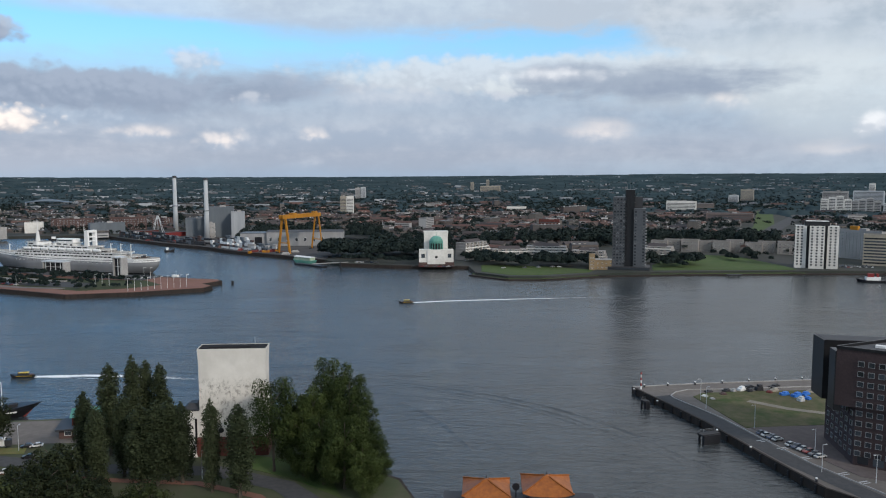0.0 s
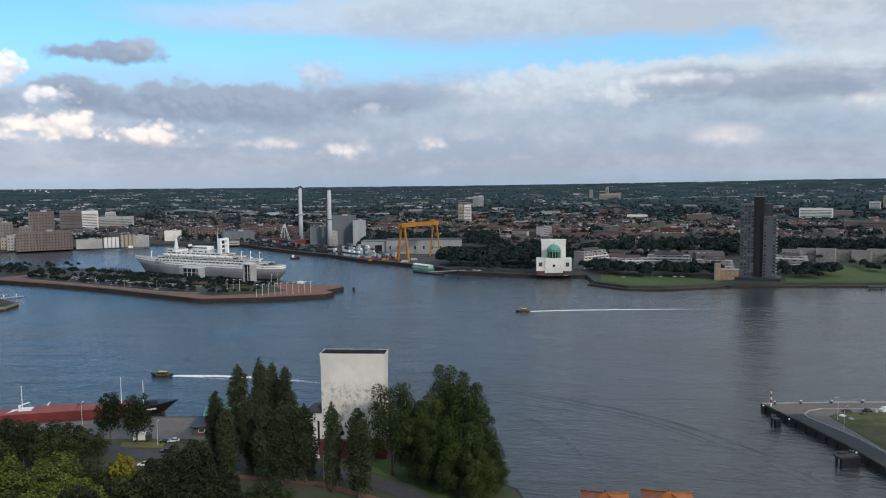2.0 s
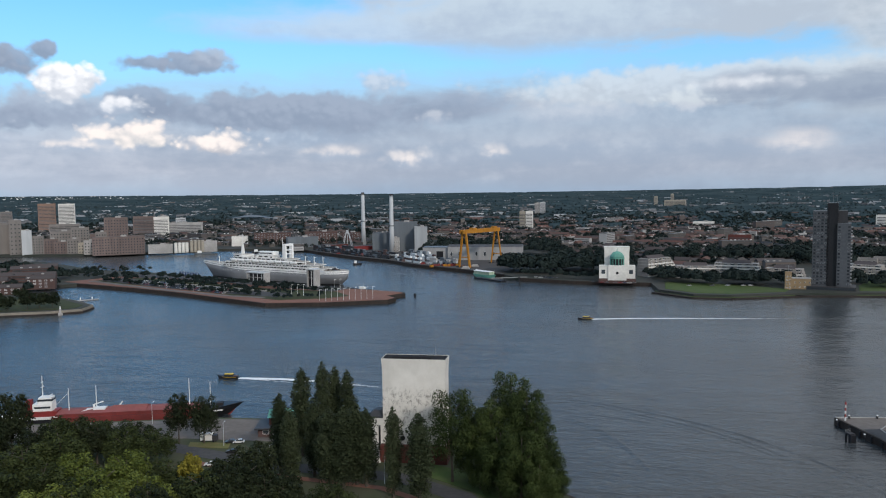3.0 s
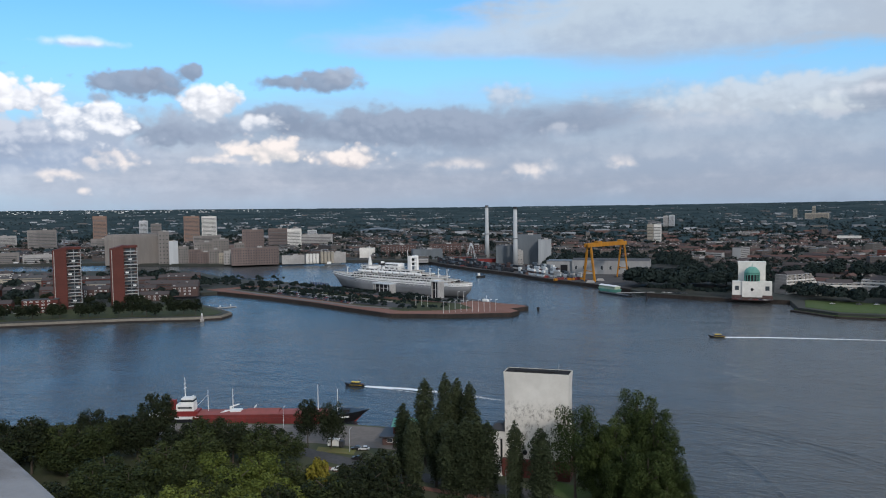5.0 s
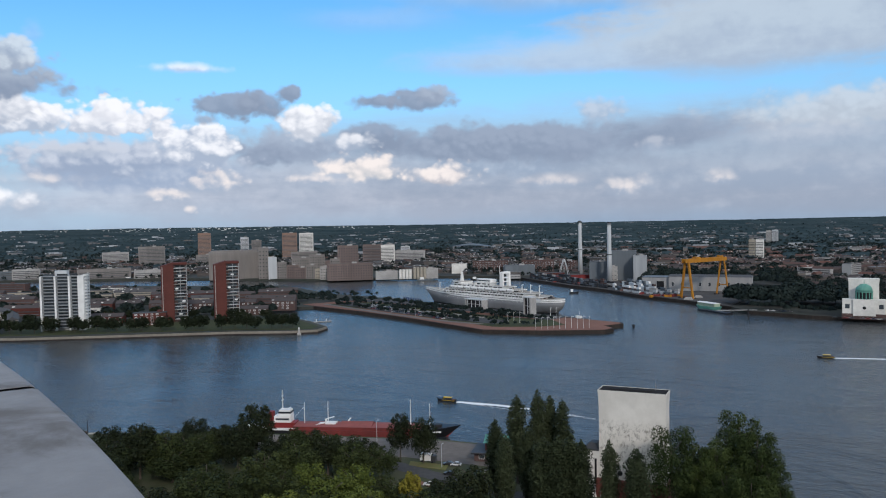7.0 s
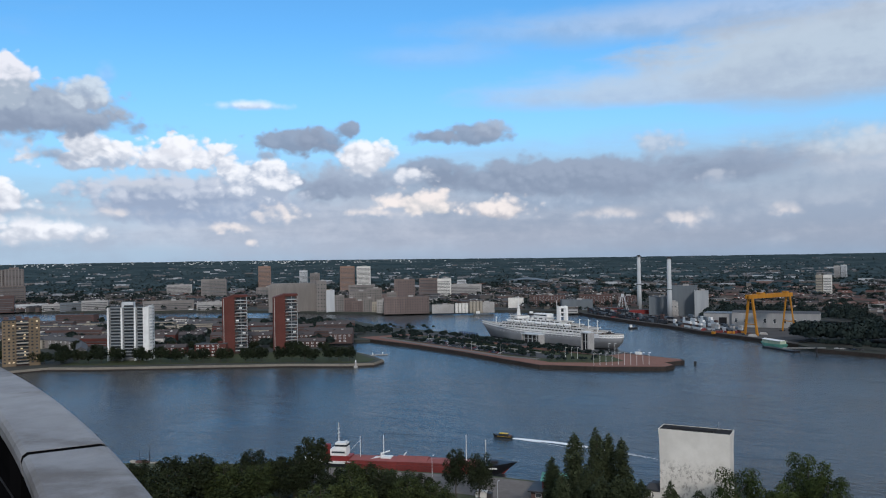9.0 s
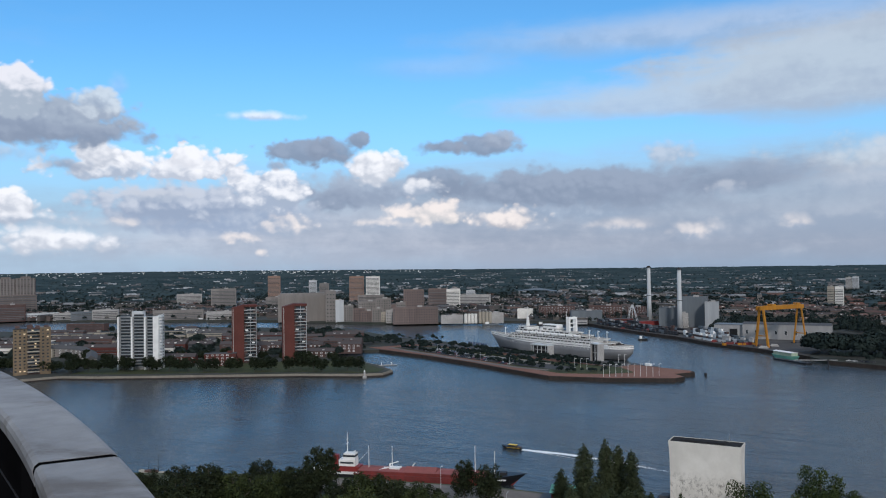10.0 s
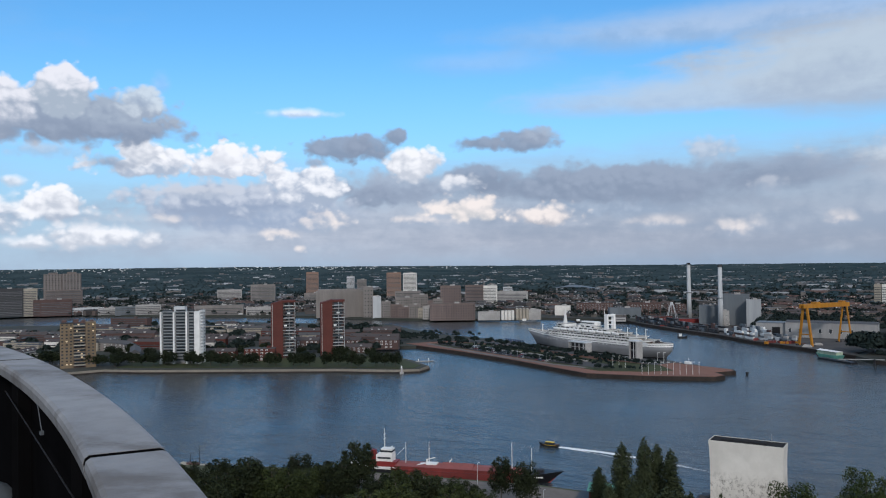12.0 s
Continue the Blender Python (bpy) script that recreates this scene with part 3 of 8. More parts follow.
        return me


def part(name, geo, mats, parent=None, label="", at=None, rot=0.0, smooth=False):
    """Links geometry (or a ready mesh) as one object under a thing or part."""
    me = geo.mesh(name, mats, smooth) if isinstance(geo, Geo) else geo
    ob = new(name, me)
    if parent:
        ob.parent = parent
    if at:
        ob.location, ob.rotation_euler = at, (0, 0, radians(rot))
    return tagged(ob, label) if label else ob


def thing(name, x, y, z=0.0, rot=0.0, label="", category="", group=""):
    ob = new(name)
    ob.location, ob.rotation_euler = (x, y, z), (0, 0, radians(rot))
    ob.empty_display_size = 0.5
    return tagged(ob, label, category, group)


def structure(name, geo, mats, label="", smooth=False):
    return tagged(part(name, geo, mats, smooth=smooth), label, kind="structure")


def dirto(az, d):
    """Plan point at d metres, az degrees to the left of +y."""
    return -d * math.sin(radians(az)), d * math.cos(radians(az))

# ---- water and land ----
WATER_R = 4990
structure("water", Geo().add([(WATER_R * math.cos(2 * math.pi * i / 96), WATER_R * math.sin(2 * math.pi * i / 96), 0) for i in range(96)], [tuple(range(96))]),
          WATER, "grey-blue river water with small wind waves")

LAND = 3.6
SOUTH_SHORE = [(1500, 790), (700, 757), (428, 754), (336, 755), (226, 751), (148, 739), (91, 716), (60, 717), (31, 745), (26, 797), (-49, 803), (-108, 823),
               (-128, 850), (-185, 899), (-248, 943), (-305, 1000), (-372, 1049), (-446, 1114), (-492, 1161), (-560, 1180), (-644, 1164), (-723, 1096),
               (-830, 1040), (-1047, 1012), (-1116, 993), (-1352, 878), (-1502, 836), (-1900, 700), (-2500, 480)]


def rise(d, az=15.0):
    """Height of the far land: level, then climbing slowly towards a gently uneven skyline."""
    if d < 3000:
        return LAND
    end = float(np.interp(az, (-30, -16, -9, 0, 8, 24, 36, 51, 66), (-0.19, -0.26, -0.36, -0.44, -0.48, -0.47, -0.38, -0.26, -0.24)))
    e = -1.838 + (d - 3000) / 1950 * (1.838 + end)
    return max(LAND, 100 + d * math.tan(radians(e)))


far = Geo()
ring = [dirto(a, 2900) for a in range(85, -60, -5)]
top = SOUTH_SHORE + ring
far.prism(top, -3, LAND)
azs, ds = list(range(-66, 98, 2)), [2880, 3000, 3200, 3450, 3700, 4000, 4300, 4600, 4850, 4960]
far.add([(*dirto(a, d), rise(d, a) + (0.05 if d == 2880 else 0)) for d in ds for a in azs],
        [(j * len(azs) + i, (j + 1) * len(azs) + i, (j + 1) * len(azs) + i + 1, j * len(azs) + i + 1) for j in range(len(ds) - 1) for i in range(len(azs) - 1)])
structure("ground", far, TOWN_GROUND, "dark flat built-up land of the far bank reaching the horizon")

KATENDRECHT = [(-1500, -200), (-1000, 190), (-844, 300), (-703, 375), (-690, 408), (-655, 424), (-575, 476), (-501, 525), (-455, 546), (-438, 562), (-443, 582), (-480, 606), (-530, 628),
               (-585, 655), (-590, 690), (-560, 715), (-478, 690), (-404, 661), (-330, 627), (-297, 612), (-247, 624), (-199, 647), (-196, 660), (-207, 672),
               (-196, 690), (-200, 698), (-262, 716), (-300, 735), (-395, 770), (-470, 800), (-560, 830), (-642, 849), (-783, 934), (-904, 900), (-1070, 851), (-1139, 750), (-1500, 500), (-2300, 100)]
structure("peninsula", Geo().prism(KATENDRECHT, -3, 3.2), TOWN_GROUND, "low built-up peninsula between river and harbour basin")
PARK = [(-1500, -600), (-700, 60), (-330, 232), (-262, 268), (-230, 278), (-168, 298), (-128, 303), (-100, 297), (-58, 286), (-40, 262), (-27, 249), (-14, 239), (-8, 222), (30, 190), (90, 150), (300, 60), (900, -300), (3000, -1200), (3000, -4000), (-3000, -4000), (-3000, -900)]
structure("park_ground", Geo().prism(PARK, -3, 3.4), PARK_GROUND, "wooded park land with worn grass on the near bank")
F = 1.0105            # the pier lies low: its plan drawn at 4 m, carried down to 3 m
sized = lambda pts: [(x * F, y * F) for x, y in pts]
PIER_EDGE = [(84.8, 343.6), (93.8, 317.9), (101.3, 294.3), (110.2, 255.5), (116.5, 231.3), (122.4, 223.4), (140, 165)]
PIER = PIER_EDGE + [(175, 90), (420, 60), (420, 470), (250, 371), (171, 355.8), (119.7, 350.1)]
structure("pier", Geo().prism(sized(PIER), -3, 2.8), PAVING, "paved harbour pier with a dark quay wall")


def strip(path, width, z, closed=False):
    """A flat band of the given width along a plan path."""
    g, n = Geo(), len(path)
    L, R = [], []
    for i, (x, y) in enumerate(path):
        a, b = Vector(path[max(0, i - 1)]), Vector(path[min(n - 1, i + 1)])
        d = (b - a).normalized()
        L.append((x - d.y * width / 2, y + d.x * width / 2, z))
        R.append((x + d.y * width / 2, y - d.x * width / 2, z))
    return g.add(L + R, [(i, n + i, n + i + 1, i + 1) for i in range(n - 1)])


def wall_along(path, z0, z1, thick):
    g = Geo()
    for a, b in zip(path, path[1:]):
        d = Vector(b) - Vector(a)
        g.box((a[0] + b[0]) / 2, (a[1] + b[1]) / 2, z0, d.length + thick * 0.5, thick, z1 - z0, math.degrees(math.atan2(d.y, d.x)))
    return g


# islet: red brick promenade, quay face, green in the middle
ISLET = [(-585, 726), (-478, 691), (-404, 662), (-330, 628), (-297, 613), (-247, 625), (-200, 648), (-197, 660), (-208, 672), (-198, 690), (-201, 697), (-262, 714), (-300, 731), (-395, 766), (-470, 796), (-540, 800)]
structure("islet_paving", Geo().prism(ISLET, 2.0, 3.5), BRICK_PAVING, "red brick paved quay promenade")
structure("islet_quay_wall", wall_along(KATENDRECHT[15:26], -2, 3.35, 1.2), QUAY_WALL, "dark stained quay wall at the water")
structure("islet_lawn", Geo().prism([(-560, 735), (-472, 704), (-398, 674), (-325, 642), (-294, 630), (-258, 645), (-240, 664), (-262, 690), (-330, 700), (-420, 735), (-520, 770)], 3.0, 3.62), DULL_GRASS, "green strip of grass on the islet")
structure("car_park", strip([(-545, 752), (-440, 704), (-350, 672), (-300, 660)], 26, 3.68), ASPHALT, "grey asphalt car park")
structure("ship_quay", strip([(-540, 786), (-470, 781), (-395, 752), (-300, 717), (-262, 702)], 26, 3.56), ASPHALT, "dark asphalt quay beside the liner")
structure("islet_road", strip([(-560, 735), (-430, 676), (-350, 648), (-312, 642)], 7, 3.72), PAVING, "light paved road")

# promenade on the peninsula: grass behind a pale revetment
structure("promenade_foot", wall_along(KATENDRECHT[3:12], -2, 1.1, 4.0), QUAY_WALL, "dark wet stone foot of the revetment")
structure("promenade_revetment", wall_along(KATENDRECHT[3:13], -1, 3.0, 2.4), SAND_WALL, "pale stone revetment along the water")
structure("promenade_lawn", Geo().prism([(-690, 421), (-655, 437), (-577, 490), (-503, 534), (-458, 551), (-445, 563), (-449, 579), (-484, 601), (-530, 622), (-560, 600), (-640, 508), (-710, 455)], 3.0, 3.5), DULL_GRASS, "mown green grass strip behind the promenade")
structure("promenade_road", strip([(-730, 448), (-650, 500), (-560, 560), (-500, 600)], 9, 3.45), ASPHALT, "asphalt street")
structure("low_quay", wall_along([(-845, 305), (-705, 380), (-690, 408)], -2, 3.0, 1.5), QUAY_WALL, "dark quay wall")

# south bank greens
structure("point_lawn", Geo().prism([(28, 744), (58.5, 713), (92, 712), (149, 735), (152, 766), (102, 796), (31, 806)], 0.6, 4.0, [(38, 752), (63, 727), (92, 727), (139, 746), (145, 762), (100, 790), (40, 800)]), GRASS, "sloping green lawn at the river point")
structure("bank_lawn", Geo().prism([(196, 741.5), (226, 746), (336, 750), (352, 750), (352, 792), (336, 884), (262, 924), (236, 852), (205, 804)], 0.6, 4.0, [(205, 760), (226, 762), (336, 764), (345, 765), (345, 790), (330, 880), (262, 920), (240, 850), (215, 800)]), GRASS, "wide green lawn on the river bank")
structure("point_revetment", wall_along([(31, 746), (60, 718), (91, 717), (148, 740), (226, 752), (336, 756), (428, 755), (700, 758)], -1, 1.3, 12), QUAY_WALL, "dark stone river bank")
structure("south_quay_wall", wall_along([(26, 797), (-49, 803), (-108, 823)], -2, 3.4, 2), QUAY_WALL, "dark quay wall below the dome building")
structure("yard_quay_wall", wall_along([(-128, 850), (-185, 899), (-248, 943), (-305, 1000), (-372, 1049), (-446, 1114), (-492, 1161)], -2, 3.8, 2), QUAY_WALL, "dark quay wall of the industrial yard")
structure("yard_paving", Geo().prism([(-130, 853), (-187, 902), (-250, 946), (-307, 1003), (-374, 1052), (-450, 1120), (-440, 1220), (-250, 1180), (-110, 1060)], 3.0, 3.9), YARD, "concrete yard paving")
structure("boulevard_green", strip([(500, 1235), (560, 1370), (650, 1590), (760, 1860)], 34, 3.85), GRASS, "green boulevard strip between dark trees")
structure("avenue", strip([(470, 1150), (567, 1336), (659, 1500), (812, 1777), (1116, 2331), (1400, 2860)], 26, 3.9), ASPHALT, "long straight avenue running inland")

# near bank: quay paving, street, verge
structure("quay_apron", Geo().prism([(-262, 266), (-168, 296), (-128, 301), (-102, 295), (-108, 275), (-165, 270), (-260, 250)], 3.0, 3.5), PAVING, "pale quay paving by the water")
structure("park_street", strip([(-300, 236), (-200, 256), (-165, 259), (-144, 254), (-110, 248), (-73, 246), (-49, 234), (-25, 205), (0, 160), (20, 110)], 8, 3.56), ASPHALT, "grey park street")
structure("park_footpath", strip([(-150, 246), (-110, 239), (-76, 236), (-55, 226), (-38, 202), (-20, 165)], 3, 3.55), BRICK_PAVING, "brick footpath")
structure("park_verge", Geo().prism([(-162, 266), (-146, 268), (-144, 262), (-160, 261)], 3.2, 3.58), ROUGH_GRASS, "yellow-green grass verge")
structure("park_lawn", Geo().prism([(-70, 262), (-40, 252), (-30, 225), (-48, 240), (-68, 251)], 3.2, 3.52), GRASS, "grass under the trees")
structure("park_bank", wall_along([(-58, 285), (-40, 263), (-27, 250), (-14, 240), (-8, 222), (30, 190)], -1, 3.2, 1.5), QUAY_WALL, "dark bank edge")

# pier: quay wall, road, plot
structure("pier_quay_wall", wall_along(sized(PIER_EDGE), -2, 3.0, 0.9), QUAY_WALL, "dark quay wall with a stone coping")
structure("pier_back_wall", wall_along(sized([(84.8, 344), (119.7, 350.1), (171, 355.8), (250, 371)]), -2, 3.1, 0.7), CONCRETE, "low concrete river wall")
structure("pier_road", strip(sized([(94.6, 330), (103.8, 301), (116.8, 251), (127.5, 224), (148, 165)]), 7.5, 2.9), ASPHALT, "dark asphalt quay road")
structure("pier_plot", Geo().prism(sized([(107, 328.5), (112, 333.5), (127.5, 336.2), (166, 338.8), (178, 338), (160, 292), (143, 290.8), (113.8, 287.6)]), 2.4, 3.0), PLOT, "rough overgrown grass plot with bare patches")
structure("pier_plot_track", strip(sized([(128, 322), (140, 311), (152, 305), (168, 301)]), 3.5, 3.04), SAND_WALL, "bare sandy track over the plot")
structure("pier_forecourt", Geo().prism(sized([(115, 289), (158, 291), (140, 235), (132, 240)]), 2.4, 2.95), FORECOURT, "brown brick forecourt")
structure("pier_kerb", wall_along(sized([(133.5, 223), (121.6, 251), (108.4, 301), (98.2, 326), (97.8, 330.2), (101.3, 335.4), (107.3, 339), (129, 340.7), (165.8, 344.3)]), 2.8, 3.15, 0.4), CONCRETE, "pale kerb")
for k, (x, y, w) in enumerate([(114.5, 274, 5), (118, 266, 4), (122, 257, 4), (127.5, 243, 4), (130.5, 236, 3.5)]):
    structure("road_marking", Geo().box(x * F, y * F, 2.91, w, 0.5, 0.02, 18).box(x * F + 0.6, y * F - 1.2, 2.91, w * 0.8, 0.4, 0.02, 18), LIGHT_METAL, "worn white road marking on the quay road")

# ---- trees ----
def leaf_cloud(centres, radii, count, size, rng, squash=(1, 1, 1), up=0.3):
    """Small two-faced leaf clumps scattered over the shells of several lobes."""
    centres, radii = np.array(centres, float), np.array(radii, float)
    w = radii ** 2
    pick = rng.choice(len(radii), count, p=w / w.sum())
    d = rng.normal(size=(count, 3))
    d[:, 2] += up
    d /= np.linalg.norm(d, axis=1)[:, None]
    rr = radii[pick] * (1.08 - np.abs(rng.normal(0, 0.34, count)))
    p = centres[pick] + d * rr[:, None] * np.array(squash)
    n = d + rng.normal(0, 0.55, (count, 3))
    n /= np.linalg.norm(n, axis=1)[:, None]
    a = np.cross(n, rng.normal(size=(count, 3)))
    a /= np.linalg.norm(a, axis=1)[:, None]
    b = np.cross(n, a)
    s = size * rng.uniform(0.6, 1.35, count)[:, None]
    a, b, lift = a * s, b * s * 0.75, n * s * 0.35
    v = np.stack([p - a, p - b + lift, p + a, p + b + lift], 1).reshape(-1, 3)
    f = np.arange(4 * count).reshape(-1, 4)
    return v, f


def cloud_mesh(name, v, f, mat):
    me = bpy.data.meshes.new(name)
    me.vertices.add(len(v))
    me.vertices.foreach_set("co", v.ravel())
    me.loops.add(f.size)
    me.loops.foreach_set("vertex_index", f.ravel())
    me.polygons.add(len(f))
    me.polygons.foreach_set("loop_start", np.arange(0, f.size, f.shape[1]))
    me.polygons.foreach_set("loop_total", np.full(len(f), f.shape[1]))
    me.materials.append(mat)
    me.update(calc_edges=True)
    return me


def trunk_geo(h, r, rng, limbs=6, reach=3.0, start=0.3):
    g = Geo()
    lean = rng.normal(0, 0.02, 2) * h
    g.loft([[(lean[0] * k + r * s * math.cos(i * 1.0472), lean[1] * k + r * s * math.sin(i * 1.0472), h * k) for i in range(6)] for k, s in ((0, 1.35), (0.08, 1.0), (0.5, 0.65), (0.9, 0.2))])
    for j in range(limbs):
        k = start + (0.8 - start) * j / limbs
        a = j * 2.4 + rng.uniform(0, 1)
        p = (lean[0] * k, lean[1] * k, h * k)
        g.beam(p, (p[0] + reach * math.cos(a), p[1] + reach * math.sin(a), h * k + reach * 0.9), r * 0.5)
    return g


def broadleaf(h, rad, count, size, mat, seed, trunk=0.28, lobes=24):
    rng = np.random.default_rng(seed)
    cs, rs = [(0, 0, h * 0.60), (0, 0, h * 0.45)], [rad * 0.60, rad * 0.55]
    for i in range(lobes):
        a, k = i * 2.4 + rng.uniform(-0.5, 0.5), (i + 0.5) / lobes
        q = rad * (0.26 + 0.50 * math.sin(math.pi * (0.18 + 0.70 * k)) + rng.uniform(-0.12, 0.16))
        cs.append((q * math.cos(a), q * math.sin(a), h * (trunk + 0.05 + (0.86 - trunk) * k)))
        rs.append(rad * rng.uniform(0.24, 0.46) * (1.10 - 0.3 * k))
    v, f = leaf_cloud(cs, rs, count, size, rng)
    return cloud_mesh("crown", v, f, mat), trunk_geo(h, 0.018 * h, rng, 6, rad * 0.55, trunk).mesh("trunk", BARK)


def poplar(h, rad, count, size, mat, seed):
    rng = np.random.default_rng(seed)
    cs, rs = [], []
    for i in range(44):
        k = i / 43
        q = rad * (0.62 + 0.38 * math.sin(math.pi * min(1, k * 0.9 + 0.1))) * (1 if k < 0.78 else 1 - 0.72 * ((k - 0.78) / 0.22) ** 1.9)
        a = i * 2.4 + rng.uniform(-0.5, 0.5)
        o = q * rng.uniform(0.25, 0.6)
        cs.append((o * math.cos(a), o * math.sin(a), h * (0.09 + 0.87 * k)))
        rs.append(max(0.4, q * rng.uniform(0.42, 0.72)))
    v, f = leaf_cloud(cs, rs, count, size, rng, (1, 1, 1.6), 0.8)
    return cloud_mesh("crown", v, f, mat), trunk_geo(h, 0.012 * h, rng, 4, rad * 0.5, 0.1).mesh("trunk", BARK)


def make_tree(kind, mesh, label, group):
    t = thing("tree", 0, 0, 0, 0, label, "tree", group)
    part("crown", mesh[0], None, t)
    part("trunk", mesh[1], None, t)
    return t


def plant(proto, x, y, z, s, rot, sz=None):
    m = Matrix.Translation((x, y, z)) @ Matrix.Rotation(radians(rot), 4, "Z")
    o = copy_thing(proto, m)
    o.scale = (s, s, sz or s)
    return o


TR = random.Random(5)
NEAR = "tall tree with dense dark green summer foliage in the park"
park_b = [make_tree("b", broadleaf(20, 7.6, 4600, 0.37, LEAF, 10 + i), NEAR, "park trees") for i in range(3)]
park_d = [make_tree("d", broadleaf(20, 7.2, 4600, 0.37, LEAF_DARK, 20 + i), "park tree with very dark green foliage", "park trees") for i in range(2)]
park_l = [make_tree("l", broadleaf(17, 6.8, 4600, 0.36, LEAF_LIGHT, 30 + i), "park tree with light yellow-green foliage", "park trees") for i in range(2)]
park_y = make_tree("y", broadleaf(11, 3.6, 2600, 0.34, LEAF_YELLOW, 41), "small tree turning autumn yellow", "park trees")
tall = [make_tree("t", broadleaf(34, 10.0, 17000, 0.30, TALL_LEAF, 50 + i, 0.08), "very tall spreading tree with green foliage by the water", "bank trees") for i in range(2)]
pops = [make_tree("p", poplar(30, 2.9, 11000, 0.23, POPLAR_LEAF, 60 + i), "slender dark green columnar poplar tree", "poplars") for i in range(3)]

# poplars: azimuth, distance, height of the tree top
used = set()


def first_or_copy(proto, x, y, z, s, rot, sz=None):
    """The pattern itself for its first place, copies for the rest."""
    if proto not in used:
        used.add(proto)
        proto.location, proto.rotation_euler, proto.scale = (x, y, z), (0, 0, radians(rot)), (s, s, sz or s)
        return proto
    return plant(proto, x, y, z, s, rot, sz)


for i, (a, d, topz, fat) in enumerate([(25.1, 268, 31.5, 1.0), (23.5, 284, 36.5, 1.15), (22.0, 288, 37.6, 0.95), (21.1, 290, 35, 0.9), (20.2, 284, 35, 0.95), (24.4, 258, 29, 1.0),
                                       (22.7, 262, 31, 1.0), (21.6, 252, 30, 1.25), (20.6, 250, 31, 1.2), (19.6, 252, 31, 1.15), (18.9, 250, 30, 1.1), (16.9, 240, 33, 1.05), (15.0, 234, 32.5, 1.45)]):
    x, y = dirto(a, d)
    first_or_copy(pops[i % 3], x, y, 3.4, fat * (1.3 if i < 11 else 1.05), i * 77, (topz - 3.4) / 30.0)
# tall bank trees
for i, (a, d, topz, w) in enumerate([(8.1, 258, 41, 0.80), (7.0, 250, 36, 0.74), (6.2, 244, 29, 0.66), (5.5, 240, 22.5, 0.58), (4.9, 238, 15, 0.46), (9.6, 250, 33, 0.66), (11.2, 254, 30.5, 0.58), (7.4, 234, 27, 0.72), (8.9, 238, 27, 0.66), (10.4, 246, 25, 0.55), (6.0, 228, 20, 0.58)]):
    x, y = dirto(a, d)
    first_or_copy(tall[i % 2], x, y, 3.2, w, i * 63, (topz - 3.2) / 34.5)
airy = make_tree("a", broadleaf(29, 9.0, 9000, 0.29, TALL_LEAF, 57, 0.24), "open-crowned tree with limbs showing through the leaves", "bank trees")
x, y = dirto(12.5, 252)
first_or_copy(airy, x, y, 3.4, 0.92, 40, 1.09)
# pair on the quay, the large tree by the water, and single park trees
for a, d, topz, w, k in [(32.1, 312, 24, 0.72, 0), (30.4, 308, 23, 0.78, 1), (42.4, 322, 29, 1.05, 0), (43.6, 312, 24, 0.9, 1), (50.2, 318, 25.5, 1.15, 0), (48.5, 315, 22, 1.0, 2), (52.3, 310, 23, 1.1, 1), (27.0, 250, 21.5, 1.05, 0), (24.8, 238, 15, 0.7, 1), (28.4, 238, 19, 0.95, 0)]:
    x, y = dirto(a, d)
    first_or_copy((park_d if k < 2 else park_b)[k % 2], x, y, 3.4, w, TR.uniform(0, 360), (topz - 3.4) / 21.0)
for a, d, topz in [(27.6, 236, 20.5), (26.2, 230, 18.5), (25.0, 226, 16), (29.6, 228, 20), (28.8, 246, 19), (28.6, 226, 20), (27.0, 222, 17), (29.4, 236, 20)]:
    x, y = dirto(a, d)
    first_or_copy(park_d[int(d) % 2], x, y, 3.4, 0.95, a * 40, (topz - 3.4) / 21.0)
x, y = dirto(31.3, 252)
first_or_copy(park_y, x, y, 3.4, 1.0, 0, 1.35)
for a, d, topz, w in [(37.5, 244, 21, 1.2), (40.5, 236, 20, 1.2), (35.6, 252, 22, 1.0), (43.5, 232, 19, 1.0), (33.8, 232, 17, 0.9), (20.2, 214, 11, 0.6), (38.8, 262, 21, 0.9), (36.4, 228, 20, 1.2), (39.2, 222, 20, 1.2), (35.0, 236, 20, 1.0)]:
    x, y = dirto(a, d)
    first_or_copy(park_l[TR.randrange(2)], x, y, 3.4, w, TR.uniform(0, 360), (topz - 3.4) / 18.0)
n = 0
while n < 90:
    a, d = TR.uniform(27, 66), TR.uniform(150, 322)
    if a < 32.6 and d > 246 or a < 30 and d > 232:
        continue
    x, y = dirto(a, d)
    lim = 22 if d > 285 else 21
    first_or_copy((park_b + park_b + park_d)[TR.randrange(8)], x, y, 3.4, TR.uniform(0.85, 1.25), TR.uniform(0, 360), (TR.uniform(16, lim) - 3.4) / 21.0)
    n += 1
for i in range(26):                      # wood edge along the water, and low trees before the moored ships
    a = 43.5 + i * 0.62
    x, y = dirto(a, TR.uniform(322, 350) if a > 45 else TR.uniform(318, 330))
    first_or_copy(park_d[i % 2], x, y, 3.4, TR.uniform(0.8, 1.05), TR.uniform(0, 360), (TR.uniform(15, 19.5) - 3.4) / 21.0)
for a, d, topz in [(36.2, 304, 17.5), (37.4, 300, 18.5), (38.6, 306, 19), (39.8, 304, 20), (41, 300, 21), (34.8, 300, 17), (33.6, 292, 16), (35.6, 288, 18.5), (29.5, 236, 15), (31.8, 240, 15), (33.0, 258, 16), (28.6, 222, 15), (30.6, 226, 13)]:
    x, y = dirto(a, d)
    first_or_copy((park_d + park_b)[int(d) % 5], x, y, 3.4, 0.95, TR.uniform(0, 360), (topz - 3.4) / 21.0)
